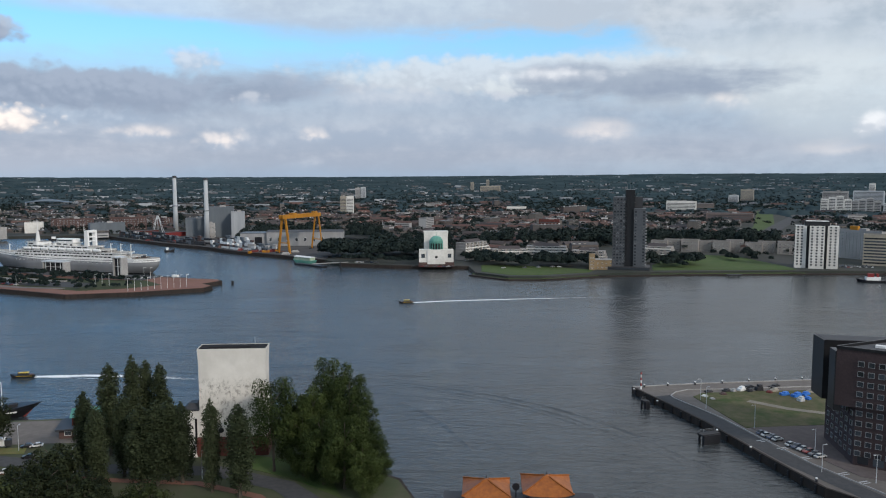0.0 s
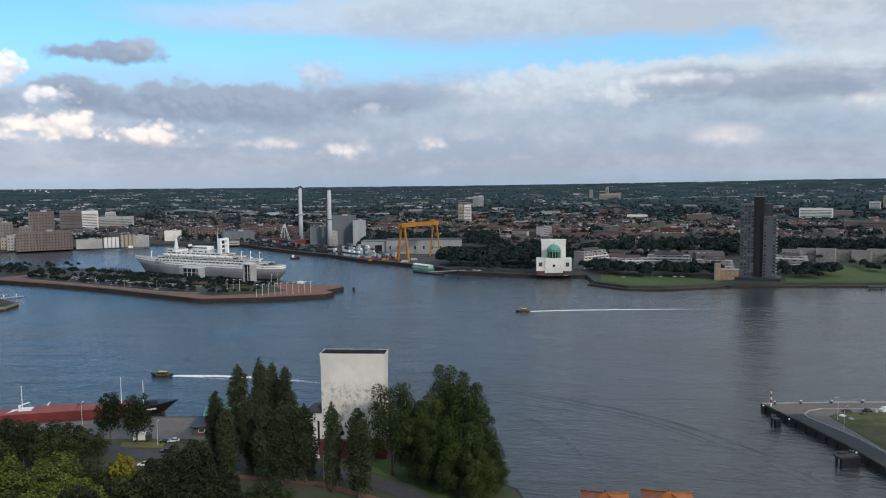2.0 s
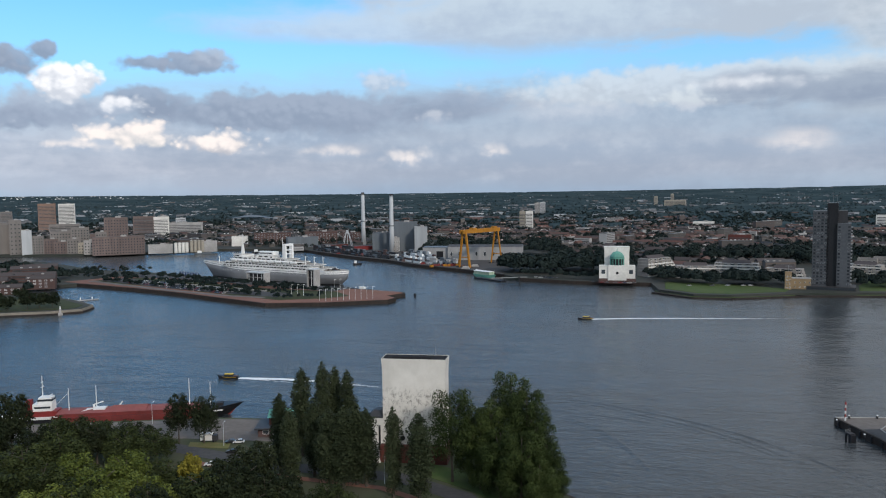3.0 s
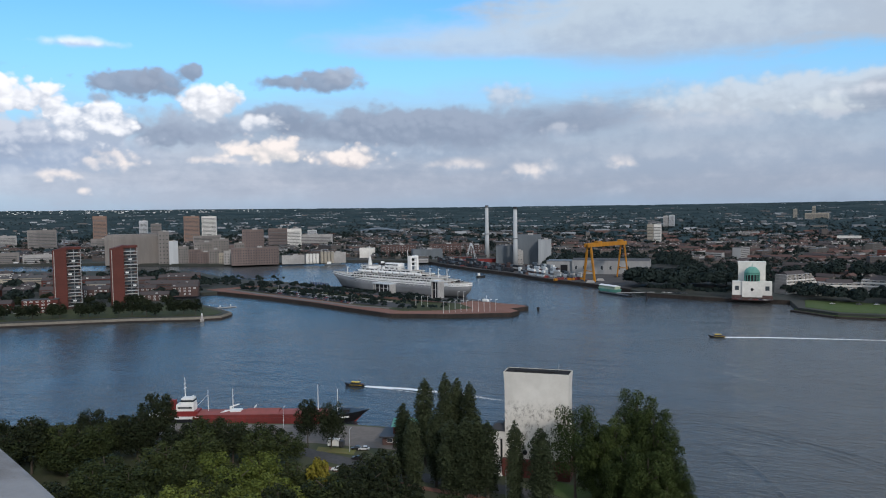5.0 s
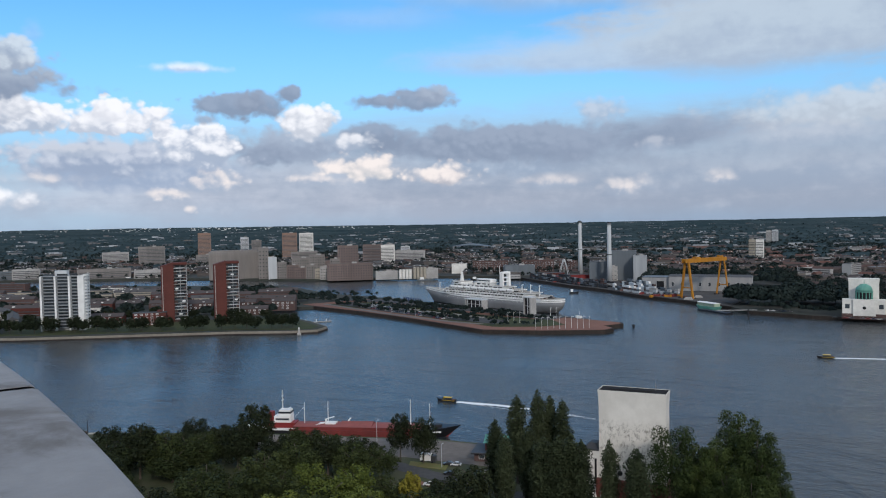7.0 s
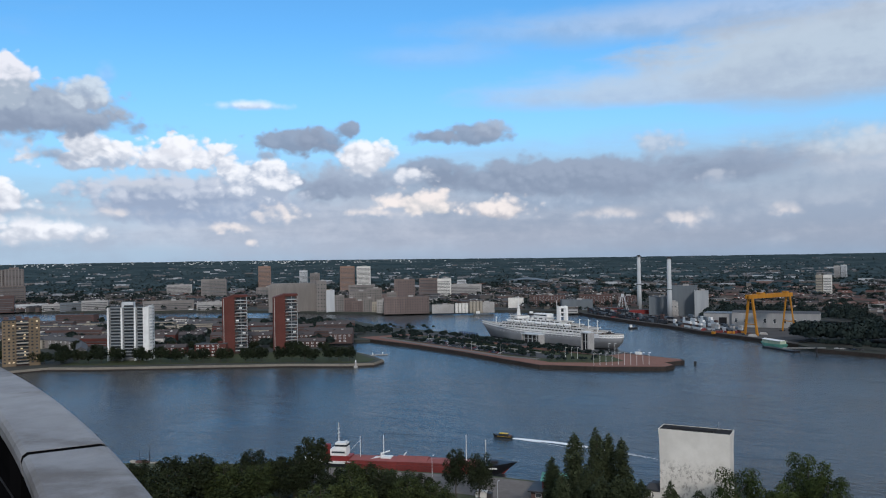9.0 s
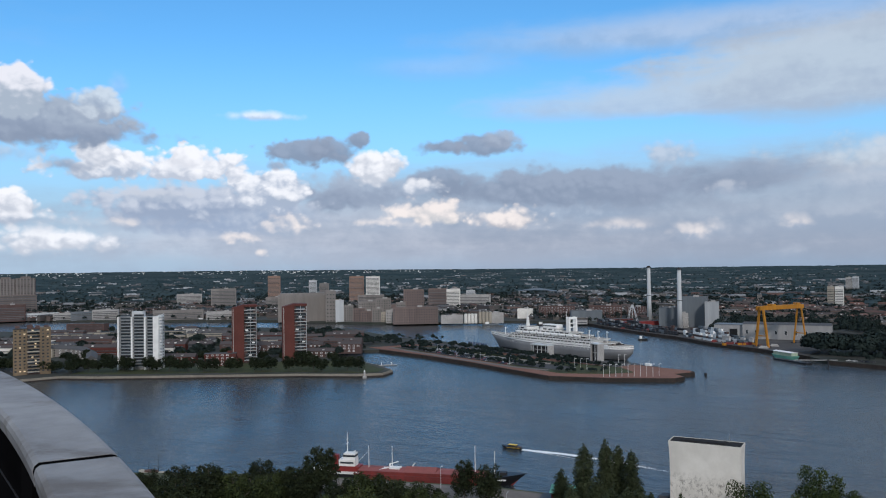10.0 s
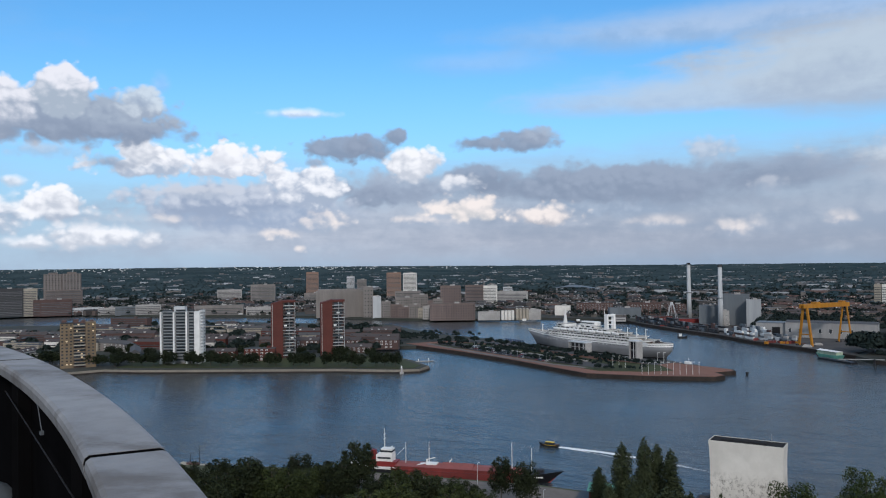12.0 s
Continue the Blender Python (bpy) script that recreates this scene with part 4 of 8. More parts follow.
for i in range(9):
    x, y = dirto(TR.uniform(18, 27), TR.uniform(195, 225))
    first_or_copy(park_b[i % 3], x, y, 3.4, TR.uniform(0.5, 0.8), TR.uniform(0, 360), TR.uniform(0.45, 0.6))

# street and bank trees farther off
mid = [make_tree("m", broadleaf(12, 5.0, 900, 0.62, LEAF_STREET, 80 + i, 0.30), "round dark green street tree", "promenade trees") for i in range(3)]
green = [make_tree("g", broadleaf(12, 5.0, 620, 0.80, LEAF, 90 + i, 0.2), "green tree on the far bank", "bank trees") for i in range(3)]


def far_tree(x, y, h, w, k=0, z=3.5):
    p = (mid if k == 0 else green)[TR.randrange(3)]
    return first_or_copy(p, x, y, z, w, TR.uniform(0, 360), h / 12.5)


for i in range(25):                       # promenade row
    f = i / 24
    x, y = -700 + f * 238, 430 + f * 131
    far_tree(x + TR.uniform(-4, 4), y + TR.uniform(-4, 4), TR.uniform(12.5, 15.5), TR.uniform(1.1, 1.35))
for i in range(16):
    far_tree(-800 + i * 18 + TR.uniform(-5, 5), 470 + i * 9 + TR.uniform(-8, 14), TR.uniform(9, 14), TR.uniform(0.9, 1.3))
for i in range(12):                       # dark trees before the yellow tower
    far_tree(-790 + i * 9 + TR.uniform(-4, 4), 392 + i * 3 + TR.uniform(-5, 8), TR.uniform(10, 15), TR.uniform(1.1, 1.5))
WOODS, ISLET_TREES = [], []
for i in range(70):                       # islet rows and shrubs
    f = TR.random()
    ISLET_TREES.append((-545 + f * 240 + TR.uniform(-6, 6), 772 - f * 95 + TR.choice((-22, 14, 17, 20)) + TR.uniform(-3, 3), TR.uniform(5, 9)))
for i in range(34):
    f = TR.random()
    ISLET_TREES.append((-640 + f * 110, 800 - f * 50 + TR.uniform(-25, 25), TR.uniform(5, 9)))


def grove(n, x0, x1, y0, y1, h0, h1):
    return [(TR.uniform(x0, x1), TR.uniform(y0, y1), TR.uniform(h0, h1)) for i in range(n)]


WOODS += grove(95, -135, -16, 858, 925, 15, 25)                     # beside the dome building
WOODS += [(-105 + i * 6.5, 824 + TR.uniform(-4, 14) - i * 0.9, TR.uniform(8, 12)) for i in range(15)]
WOODS += grove(46, 58, 152, 776, 812, 10, 17) + grove(14, 36, 62, 792, 820, 11, 16)      # behind the point lawn
WOODS += grove(34, 203, 262, 772, 840, 8, 17) + grove(22, 300, 352, 830, 900, 7, 11)     # beside the dark tower
WOODS += grove(190, 60, 430, 1000, 1100, 14, 22)                    # behind the dark tower
WOODS += grove(110, -285, -95, 1085, 1240, 12, 19) + grove(60, -95, 70, 985, 1090, 11, 18)      # belt behind the shipyard hall
WOODS += grove(24, 22, 62, 826, 852, 9, 15) + grove(16, 90, 150, 826, 842, 8, 13)          # before the terrace flats

# ---- the town behind the far bank ----
WR = np.random.default_rng(7)


def in_poly(x, y, poly):
    hit, n = False, len(poly)
    for i in range(n):
        (x1, y1), (x2, y2) = poly[i], poly[i - 1]
        if (y1 > y) != (y2 > y) and x < (x2 - x1) * (y - y1) / (y2 - y1) + x1:
            hit = not hit
    return hit


AVENUE = [((470, 1150), (1116, 2331)), ((500, 1235), (760, 1860))]


def near_avenue(x, y):
    """Whether a place lies on the avenue or the green strip beside it."""
    for (ax, ay), (bx, by) in AVENUE:
        k = ((x - ax) * (bx - ax) + (y - ay) * (by - ay)) / ((bx - ax) ** 2 + (by - ay) ** 2)
        if 0 < k < 1 and math.hypot(x - ax - k * (bx - ax), y - ay - k * (by - ay)) < 34:
            return True
    return False


FREE = [(-140, -20, 760, 960), (-470, -100, 850, 1260), (40, 345, 700, 935), (340, 640, 700, 900), (-1060, -560, 980, 1200)]


def taken(x, y):
    return near_avenue(x, y) or any(a < x < b and c < y < d for a, b, c, d in FREE)


def shrink(d):
    """Far things are set smaller on the rising ground, in step with the distance that their height over the horizon stands for."""
    return 1.0 if d < 3000 else d / (96.4 / math.tan(radians(max(0.3, 1.838 - (d - 3000) / 1950 * 1.40))))


def ground_z(x, y):
    return rise(math.hypot(x, y), math.degrees(math.atan2(-x, y)))


def house_row(x, y, z, rot, length, deep, eave, pitched, wall, roof, flat, win):
    """A terrace: walls, pitched or flat roof, window bands."""
    wall.box(x, y, z - 1, length, deep, eave + 1, rot)
    if pitched:
        roof.gable(x, y, z + eave + 0.01, length, deep, deep * 0.36, rot)
    else:
        flat.box(x, y, z + eave + 0.01, length + 0.4, deep + 0.4, 0.5, rot)
    if math.hypot(x, y) < 2100:
        c, s, n = math.cos(radians(rot)), math.sin(radians(rot)), int(length / 6)
        for i in range(n):
            if WR.random() < 0.42:
                u, v, zz = -length / 2 + length * (i + 0.5) / n, -deep * 0.27, z + eave + (deep * 0.08 if pitched else 0.4)
                dorm.box(x + u * c - v * s, y + u * s + v * c, zz, 2.6, 1.6, 1.5, rot)
    for k in range(max(1, int(eave / 3))):
        win.box(x, y, z + 1.1 + 2.9 * k, length * 0.92, deep + 0.16, 1.3, rot)


def tree_bits(n, az, d, spread, h):
    """n far trees as loose clumps of leaf faces near a point."""
    out = []
    for i in range(n):
        x, y = dirto(az, d)
        x, y = x + WR.normal(0, spread), y + WR.normal(0, spread)
        out.append((x, y, WR.uniform(0.7, 1.2) * h * shrink(d)))
    return out


wall, roof, flat, win, dorm, slate = Geo(), Geo(), Geo(), Geo(), Geo(), Geo()
trees = []
BAND = glass_material("window_band", (0.06, 0.06, 0.065), 0.3)
d0 = 850.0
while d0 < 2680:
    size = 56 if d0 < 2300 else 100
    step = size / d0 * 57.3
    a = -33.0
    while a < 71:
        a += step
        dc, ac = d0 + WR.uniform(-18, 18), a + WR.uniform(-0.2, 0.2) * step
        cx, cy = dirto(ac, dc)
        if not in_poly(cx, cy, SOUTH_SHORE + [(-3000, 3000), (0, 6000), (5000, 4000)]) or taken(cx, cy):
            continue
        z = ground_z(cx, cy)
        # share of wood, by district
        wood = 0.30 if d0 < 1000 else 0.20 if d0 < 1900 else 0.45 if d0 < 2400 else 0.90
        if ac < -5 and 1900 < d0 < 3200 or -20 < ac < 8 and d0 > 2300:
            wood = 0.92
        if ac < -8 and 1000 < d0 < 1120:
            wood = 0.85
        if WR.random() < wood:
            trees += tree_bits(11, ac, dc, 22, 12)
            if WR.random() < 0.8:
                continue
        rot = WR.choice((12, 102, 35, -22, 68)) if d0 > 1500 else (20 if int(ac / 7) % 2 else 64) + 90 * int(WR.random() < 0.35)
        if WR.random() < (0.93 if d0 < 2500 else 0.8):
            pitched = WR.random() < (0.8 if ac < 22 else 0.55)
            for k in range(3 if d0 < 2300 else 2):
                off = (k - 1) * 20 + WR.uniform(-2, 2)
                x, y = cx - off * math.sin(radians(rot)), cy + off * math.cos(radians(rot))
                if taken(x, y):
                    continue
                house_row(x, y, z, rot + WR.uniform(-4, 4), WR.uniform(14, 40), WR.uniform(7.0, 9.0), WR.choice((4.6, 5.2, 5.6, 7.6)), pitched, wall, slate if ac > 13 and WR.random() < 0.8 or ac < -6 and WR.random() < 0.5 else roof, flat, win)
            trees += tree_bits(10, ac, dc, 24, 9.0)
        else:
            q = shrink(d0)
            house_row(cx, cy, z, rot, WR.uniform(22, 60) * q, WR.uniform(10, 15) * q, (WR.choice((9, 12, 12, 18)) if d0 < 3000 else 10) * q, False, wall, roof, flat, win)
    d0 += size
tagged(part("town_walls", wall, HOUSE_WALL), "brick and plaster walls of many town houses", "houses", kind="stuff")
tagged(part("town_roofs", roof, ROOF_TILE), "red-brown and grey tiled roofs of the town", "roofs", kind="stuff")
tagged(part("town_slate_roofs", slate, GREY_TILE), "grey and dull brown tiled roofs of the town", "roofs", kind="stuff")
tagged(part("town_flat_roofs", flat, FLAT_ROOF), "flat grey roofs of the town", "roofs", kind="stuff")
DORMER = surface("dormer_paint", (0.4, 0.4, 0.4), scale=0.5, island=[(0.62, 0.62, 0.61), (0.20, 0.20, 0.21), (0.40, 0.38, 0.35), (0.12, 0.10, 0.09), (0.26, 0.22, 0.19)])
tagged(part("town_dormers", dorm, DORMER), "pale dormers and roof boxes on the town roofs", "dormers", kind="stuff")
tagged(part("town_window_bands", win, BAND), "dark rows of far windows", "windows", kind="stuff")


def wood_mesh(name, pts, size, per, label, mat=LEAF_FAR):
    P = np.array(pts)
    n = len(P)
    idx = np.repeat(np.arange(n), per)
    dirs = WR.normal(size=(n * per, 3))
    dirs[:, 2] = np.abs(dirs[:, 2]) * 0.9
    dirs /= np.linalg.norm(dirs, axis=1)[:, None]
    h = P[idx, 2]
    gz = np.array([ground_z(x, y) for x, y, _ in P])[idx]
    rad = (h * 0.42)[:, None]
    c = np.stack([P[idx, 0], P[idx, 1], gz + h * 0.45], 1) + dirs * rad * WR.uniform(0.6, 1.0, (n * per, 1))
    nrm = dirs + WR.normal(0, 0.35, dirs.shape)
    nrm /= np.linalg.norm(nrm, axis=1)[:, None]
    u = np.cross(nrm, WR.normal(size=nrm.shape))
    u /= np.linalg.norm(u, axis=1)[:, None]
    w = np.cross(nrm, u)
    s = (h * size)[:, None] * WR.uniform(0.7, 1.2, (n * per, 1))
    v = np.stack([c - u * s, c - w * s * 0.8 + nrm * s * 0.4, c + u * s, c + w * s * 0.8 + nrm * s * 0.4], 1).reshape(-1, 3)
    ob = new(name, cloud_mesh(name, v, np.arange(4 * n * per).reshape(-1, 4), mat))
    return tagged(ob, label, "trees", kind="stuff")


# continuous far woods: an uneven canopy with clearings, thinning to the horizon
def canopy(x, y, d, a):
    q = shrink(d)
    n = noise.fractal(Vector((a * 0.9, d * 0.0040 / q ** 0.5, 0.0)), 0.8, 2.0, 7)
    m = noise.noise(Vector((a * 4.0, d * 0.011 / q, 5.0)))
    cover = n + (0.36 if a < -4 and 1750 < d < 3400 and not near_avenue(*dirto(a, d)) else 0.40 if d > 2600 else 0.2 if d > 2330 else 0.12 if -36 < a < 28 and d > 1900 else -0.05 if -20 < a < 24 else -0.5)
    return max(-1.0, min(1.0, cover * 3.0)) * 8.0 * q + m * 1.6 * q if cover > 0 else -1.0


caz = [-33 + 0.16 * i for i in range(651)]
cds, d = [], 1720.0
while d < 4955:
    cds.append(d)
    d += 26 * shrink(d)
cv = np.array([(*dirto(a, d), rise(d, a) + canopy(0, 0, d, a)) for d in cds for a in caz])
na = len(caz)
cf = np.array([(j * na + i, j * na + i + 1, (j + 1) * na + i + 1, (j + 1) * na + i) for j in range(len(cds) - 1) for i in range(na - 1)])
# the blue in this canopy colour is painted distance haze
CANOPY = surface("hazed_canopy", (0.026, 0.046, 0.054), (0.058, 0.082, 0.090), scale=0.006, rough=0.95, detail=10, big=0.0016, spec=0.0)
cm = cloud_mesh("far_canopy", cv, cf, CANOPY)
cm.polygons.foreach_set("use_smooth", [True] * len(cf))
tagged(new("far_canopy", cm), "dark woods stretching to the horizon, haze painted into their blue-green", "woods", kind="stuff")
wood_mesh("far_woods", trees, 0.135, 26, "dark green woods and street trees of the far town")

wood_mesh("bank_woods", WOODS, 0.078, 270, "dark dense trees on the far bank")

wood_mesh("islet_trees", ISLET_TREES, 0.13, 90, "small dark trees between the parked cars")

far_trees = []
while len(far_trees) < 9000:
    d, a = 2280 + 2660 * WR.random(), WR.uniform(-33, 70)
    if noise.noise(Vector((a * 0.35, d * 0.004 / shrink(d), 9.0))) + WR.uniform(-0.5, 0.5) > 0:
        far_trees.append((*dirto(a, d), WR.uniform(9, 14) * shrink(d)))
# far trees take the leaf colour with haze mixed in
wood_mesh("distant_trees", far_trees, 0.30, 8, "distant trees of the far woods, haze painted into their blue-green", LEAF_HAZY)

# pale sheds and blocks that glint among the far woods, gathered in villages
pale = Geo()
n = 0
while n < 900:
    d, a = 2000 + 2900 * WR.random() ** 0.8, WR.uniform(-32, 69)
    if noise.noise(Vector((a * 0.11, d * 0.0085 / shrink(d), 3.0))) + 0.25 * WR.random() < 0.22:
        continue
    if a < -4 and d < 3300 and WR.random() < 0.7:
        continue
    q = shrink(d)
    for k in range(int(WR.uniform(1, 5))):            # a short row of sheds or flats
        x, y = dirto(a + k * WR.uniform(0.12, 0.3), d + WR.uniform(-12, 12) * q)
        big = WR.random() < 0.16
        pale.box(x, y, ground_z(x, y) + 2 * q, WR.uniform(16, 46) * q if big else WR.uniform(5, 13) * q, WR.uniform(5, 9) * q, WR.uniform(6.5, 12 if big else 9) * q, WR.uniform(-25, 25) + a)
    n += 1
works = Geo()
for k in range(200):                                  # glasshouses and works strung along the skyline
    d = WR.uniform(4640, 4948)
    a = WR.choice((WR.uniform(32, 56), WR.normal(40, 4), WR.normal(47, 3), WR.normal(61, 3)))
    x, y = dirto(a, d)
    q = shrink(d)
    works.box(x, y, ground_z(x, y) + 4 * q, WR.uniform(5, 22) * q, WR.uniform(8, 14) * q, WR.uniform(4, 11) * q + 0.4, a)
tagged(part("skyline_works", works, WHITE_PAINT), "bright white glasshouses and works on the skyline", "buildings", kind="stuff")
PALE_SHED = surface("pale_sheds", (0.30, 0.31, 0.32), scale=0.1, island=[(0.42, 0.44, 0.47), (0.15, 0.16, 0.175), (0.24, 0.26, 0.285), (0.12, 0.105, 0.10), (0.20, 0.21, 0.23), (0.10, 0.10, 0.11), (0.28, 0.30, 0.33), (0.13, 0.13, 0.14)])
tagged(part("far_sheds", pale, PALE_SHED), "pale sheds and blocks scattered in the far woods", "buildings", kind="stuff")
t = thing("stadium_hall", -1114, 2214, LAND, 22, "large pale low-domed hall roof among dark trees", "hall")
part("wall", Geo().box(0, 0, -1, 120, 60, 9), DARK_CLAD, t)
part("roof", Geo().loft([[(x, -33 * k, z) for x, k, z in ((-66, 1, 8), (-40, 1, 11), (0, 1, 13), (40, 1, 11), (66, 1, 8))] + [(x, 33, z) for x, z in ((66, 8), (40, 11), (0, 13), (-40, 11), (-66, 8))] + [] for _ in (0,)] + [[(x * 0.5, y * 0.4, z + 5) for x, y, z in ((-66, -33, 8), (-40, -33, 11), (0, -33, 13), (40, -33, 11), (66, -33, 8), (66, 33, 8), (40, 33, 11), (0, 33, 13), (-40, 33, 11), (-66, 33, 8))]]), GREY_METAL, t, "pale grey curved roof")

# ---- buildings ----
def window_mesh(w, h, frame_mat=None, deep=0.18, bar=0.12):
    """A framed window that sits on a wall facing local -y, its origin at the sill's middle."""
    g, x, i = Geo(), w / 2, w / 2 - bar
    rect = lambda r, y, z0, z1: [(-r, y, z0), (r, y, z0), (r, y, z1), (-r, y, z1)]
    g.m = 1
    g.add(rect(x, 0.02, 0, h) + rect(x, -deep, 0, h) + rect(i, -deep, bar, h - bar) + rect(i, -deep * 0.4, bar, h - bar),
          [(4 * k + j, 4 * k + (j + 1) % 4, 4 * k + 4 + (j + 1) % 4, 4 * k + 4 + j) for k in range(3) for j in range(4)])
    g.f.append((12, 13, 14, 15))
    g.k.append(0)
    return g.mesh("window", [GLASS, frame_mat or WHITE_PAINT])


def on_face(parent, me, name, face, w, d, cols, rows, z0, dz, margin=0.0, skip=0.0, rnd=None):
    """Places one mesh in columns and rows over a face ('f', 'b', 'l', 'r') of a w by d block."""
    run = w if face in "fb" else d
    for i in range(cols):
        u = -run / 2 + margin + (run - 2 * margin) * (i + 0.5) / cols
        x, y, r = {"f": (u, -d / 2, 0), "b": (-u, d / 2, 180), "l": (-w / 2, -u, -90), "r": (w / 2, u, 90)}[face]
        for j in range(rows):
            if skip and rnd.random() < skip:
                continue
            part(name, me, None, parent, at=(x, y, z0 + dz * j), rot=r)


def slab(name, x, y, rot, w, d, h, wallmat, label, category="building", z=LAND, floors=0, cols=0, side=0, win=(1.6, 1.5), parapet=0.8, roofmat=None, group="", frame_mat=None, plant_room=True, faces="flr"):
    """A plain block with a parapet, roof plant and framed windows."""
    t = thing(name, x, y, z, rot, label, category, group)
    part("wall", Geo().box(0, 0, -1, w, d, h + 1), wallmat, t)
    g = Geo()
    for sx, sy, ww, dd in ((0, -d / 2 + 0.2, w, 0.4), (0, d / 2 - 0.2, w, 0.4), (-w / 2 + 0.2, 0, 0.4, d - 0.8), (w / 2 - 0.2, 0, 0.4, d - 0.8)):
        g.box(sx, sy, h, ww, dd, parapet)
    part("parapet", g, wallmat, t)
    part("roof", Geo().box(0, 0, h, w - 0.82, d - 0.82, 0.15), roofmat or FLAT_ROOF, t)
    if plant_room:
        part("roof_plant", Geo().box(w * 0.1, 0, h + 0.15, min(8, w * 0.3), min(6, d * 0.5), 2.6), CONCRETE, t)
    if floors:
        me, dz = window_mesh(*win, frame_mat), (h - 1.5) / floors
        for f in faces:
            on_face(t, me, "window", f, w, d, cols if f in "fb" else side, floors, 1.2, dz, 0.6)
    return t


# north ventilation building: white shaft with flaring top, annex, brick base
t = thing("ventilation_building", -72, 266, 3.4, 4, "white plastered ventilation tower with dark stains and a flat dark roof", "building")
STAINED = surface("stained_white_plaster", (0.70, 0.67, 0.62), (0.64, 0.61, 0.56), scale=0.4, rough=0.88)
_t = STAINED.node_tree
_co = _t.nodes.new("ShaderNodeTexCoord").outputs["Object"]
_sp = _t.nodes.new("ShaderNodeSeparateXYZ")
_t.links.new(_co, _sp.inputs[0])
_mp = _t.nodes.new("ShaderNodeMapping")
_mp.inputs["Scale"].default_value = (1.0, 1.0, 0.7)
_t.links.new(_co, _mp.inputs[0])
_n = noisy(_t, _mp.outputs[0], 0.75, 9.0, 0.78, 0.3)
_z = mth(_t, "MULTIPLY", span(_t, _sp.outputs[2], 9.0, 16.0), span(_t, _sp.outputs[2], 28.0, 23.0))
_f = mth(_t, "MULTIPLY", span(_t, _n, 0.47, 0.66), _z)
_b = _t.nodes["Principled BSDF"]
_old = _b.inputs["Base Color"].links[0].from_socket
_t.links.new(mixc(_t, mth(_t, "MULTIPLY", _f, 0.85), _old, (0.13, 0.12, 0.10)), _b.inputs["Base Color"])
sec = lambda s, z: [(x * s, y * s, z) for x, y in ((-11.25, -3.8), (11.25, -3.8), (11.25, 3.8), (-11.25, 3.8))]
g = Geo().loft([sec(1, 6), sec(1, 30), sec(1.006, 32.5), sec(1.016, 34.5), sec(1.028, 36.1), sec(1.028, 36.7), sec(1.010, 36.7), sec(1.010, 36.3)])
part("shaft", g, STAINED, t, smooth=False)
part("roof", Geo().box(0, 0, 36.31, 22.6, 7.5, 0.25), ROOF_BLACK, t, "dark flat roof")
part("roof_hatch", Geo().box(-1, 0, 36.56, 14, 3.6, 0.4), ROOF_BLACK, t)
part("roof_mast", Geo().cyl(7, 2, 36.56, 39.4, 0.12, 0.06, 6), STEEL_GREY, t)
g = Geo().box(0, 0, -1, 24, 12, 7.0)
part("base", g, RED_BRICK, t, "red brick base")
g = Geo().box(-14, 1, -1, 6, 9, 16.2)
part("annex", g, WHITE_WALL, t)
part("annex_roof", Geo().box(-14, 1, 15.2, 6.4, 9.4, 0.4).box(-14, 1, 15.6, 5, 7, 1.6, 0, 0.5), DARK_CLAD, t)
part("slot_window", Geo().box(-12.6, -3.55, 4, 0.7, 0.2, 8.5), BLACK_PANEL, t)
part("porthole", Geo().loft([[(-4 + 0.9 * math.cos(i * .5236), y, 8.6 + 0.9 * math.sin(i * .5236)) for i in range(12)] for y in (-4.9, -4.5)]), BLACK_PANEL, t)
for i in range(5):
    part("stair", Geo().box(-14.5 + 0.2 * i, -5.2 - 0.3 * i, -0.2, 4, 0.6, 2.4 - 0.45 * i), WHITE_WALL, t)

# low pavilion with the green roof on the quay
t = thing("quay_pavilion", -128, 286, 3.5, 15, "low brick pavilion with a green copper roof and red band", "building")
part("wall", Geo().box(0, 0, -0.5, 26, 12, 4.2), BROWN_BRICK, t)
part("canopy", Geo().box(0, -1, 3.4, 28, 14, 0.5), DARK_CLAD, t)
part("upper_storey", Geo().box(1, 1, 3.9, 20, 9, 3.0), RED_BRICK, t)
part("roof", Geo().gable(1, 1, 6.9, 21, 10, 2.2), COPPER, t, "pale green copper roof")
for i in range(6):
    part("window", window_mesh(2.4, 1.6), None, t, at=(-10 + 4 * i, -6, 1.0))

# dome building
t = thing("dome_building", -7, 800, 3.6, 2, "white ventilation building with a green copper dome", "building")
g = Geo().loft([[(x * s, y * s + 14, z) for x, y in ((-12.2, -6), (12.2, -6), (12.2, 6), (-12.2, 6))] for s, z in ((1, 0), (1, 29), (1.03, 33), (1.04, 34.3))])
part("shaft", g, WHITE_WALL, t)
part("wing", Geo().box(0, 0, 4, 35, 12, 12.5), WHITE_WALL, t)
part("centre_bay", Geo().box(0, -5, 2.2, 18, 5, 14.8), WHITE_WALL, t)
part("base", Geo().box(0, 0, -1, 36, 13, 5), BROWN_BRICK, t, "brown brick arcade base")
for s in (-13, 13):
    part("arch", Geo().loft([[(s + 3.4 * math.cos(i * math.pi / 8), y, 3.4 * math.sin(i * math.pi / 8)) for i in range(9)] + [(s - 3.4, y, -0.5), (s + 3.4, y, -0.5)] for y in (-8.2, -6.0)]), BROWN_BRICK, t)
part("drum", Geo().cyl(0, 0, 16.5, 23.2, 6.2, 6.2, 20), BLACK_PANEL, t)
for i in range(14):
    a = i * 2 * math.pi / 14
    part("column", Geo().cyl(6.6 * math.cos(a), 6.6 * math.sin(a), 16.5, 23.2, 0.45, 0.45, 6), COPPER, t)
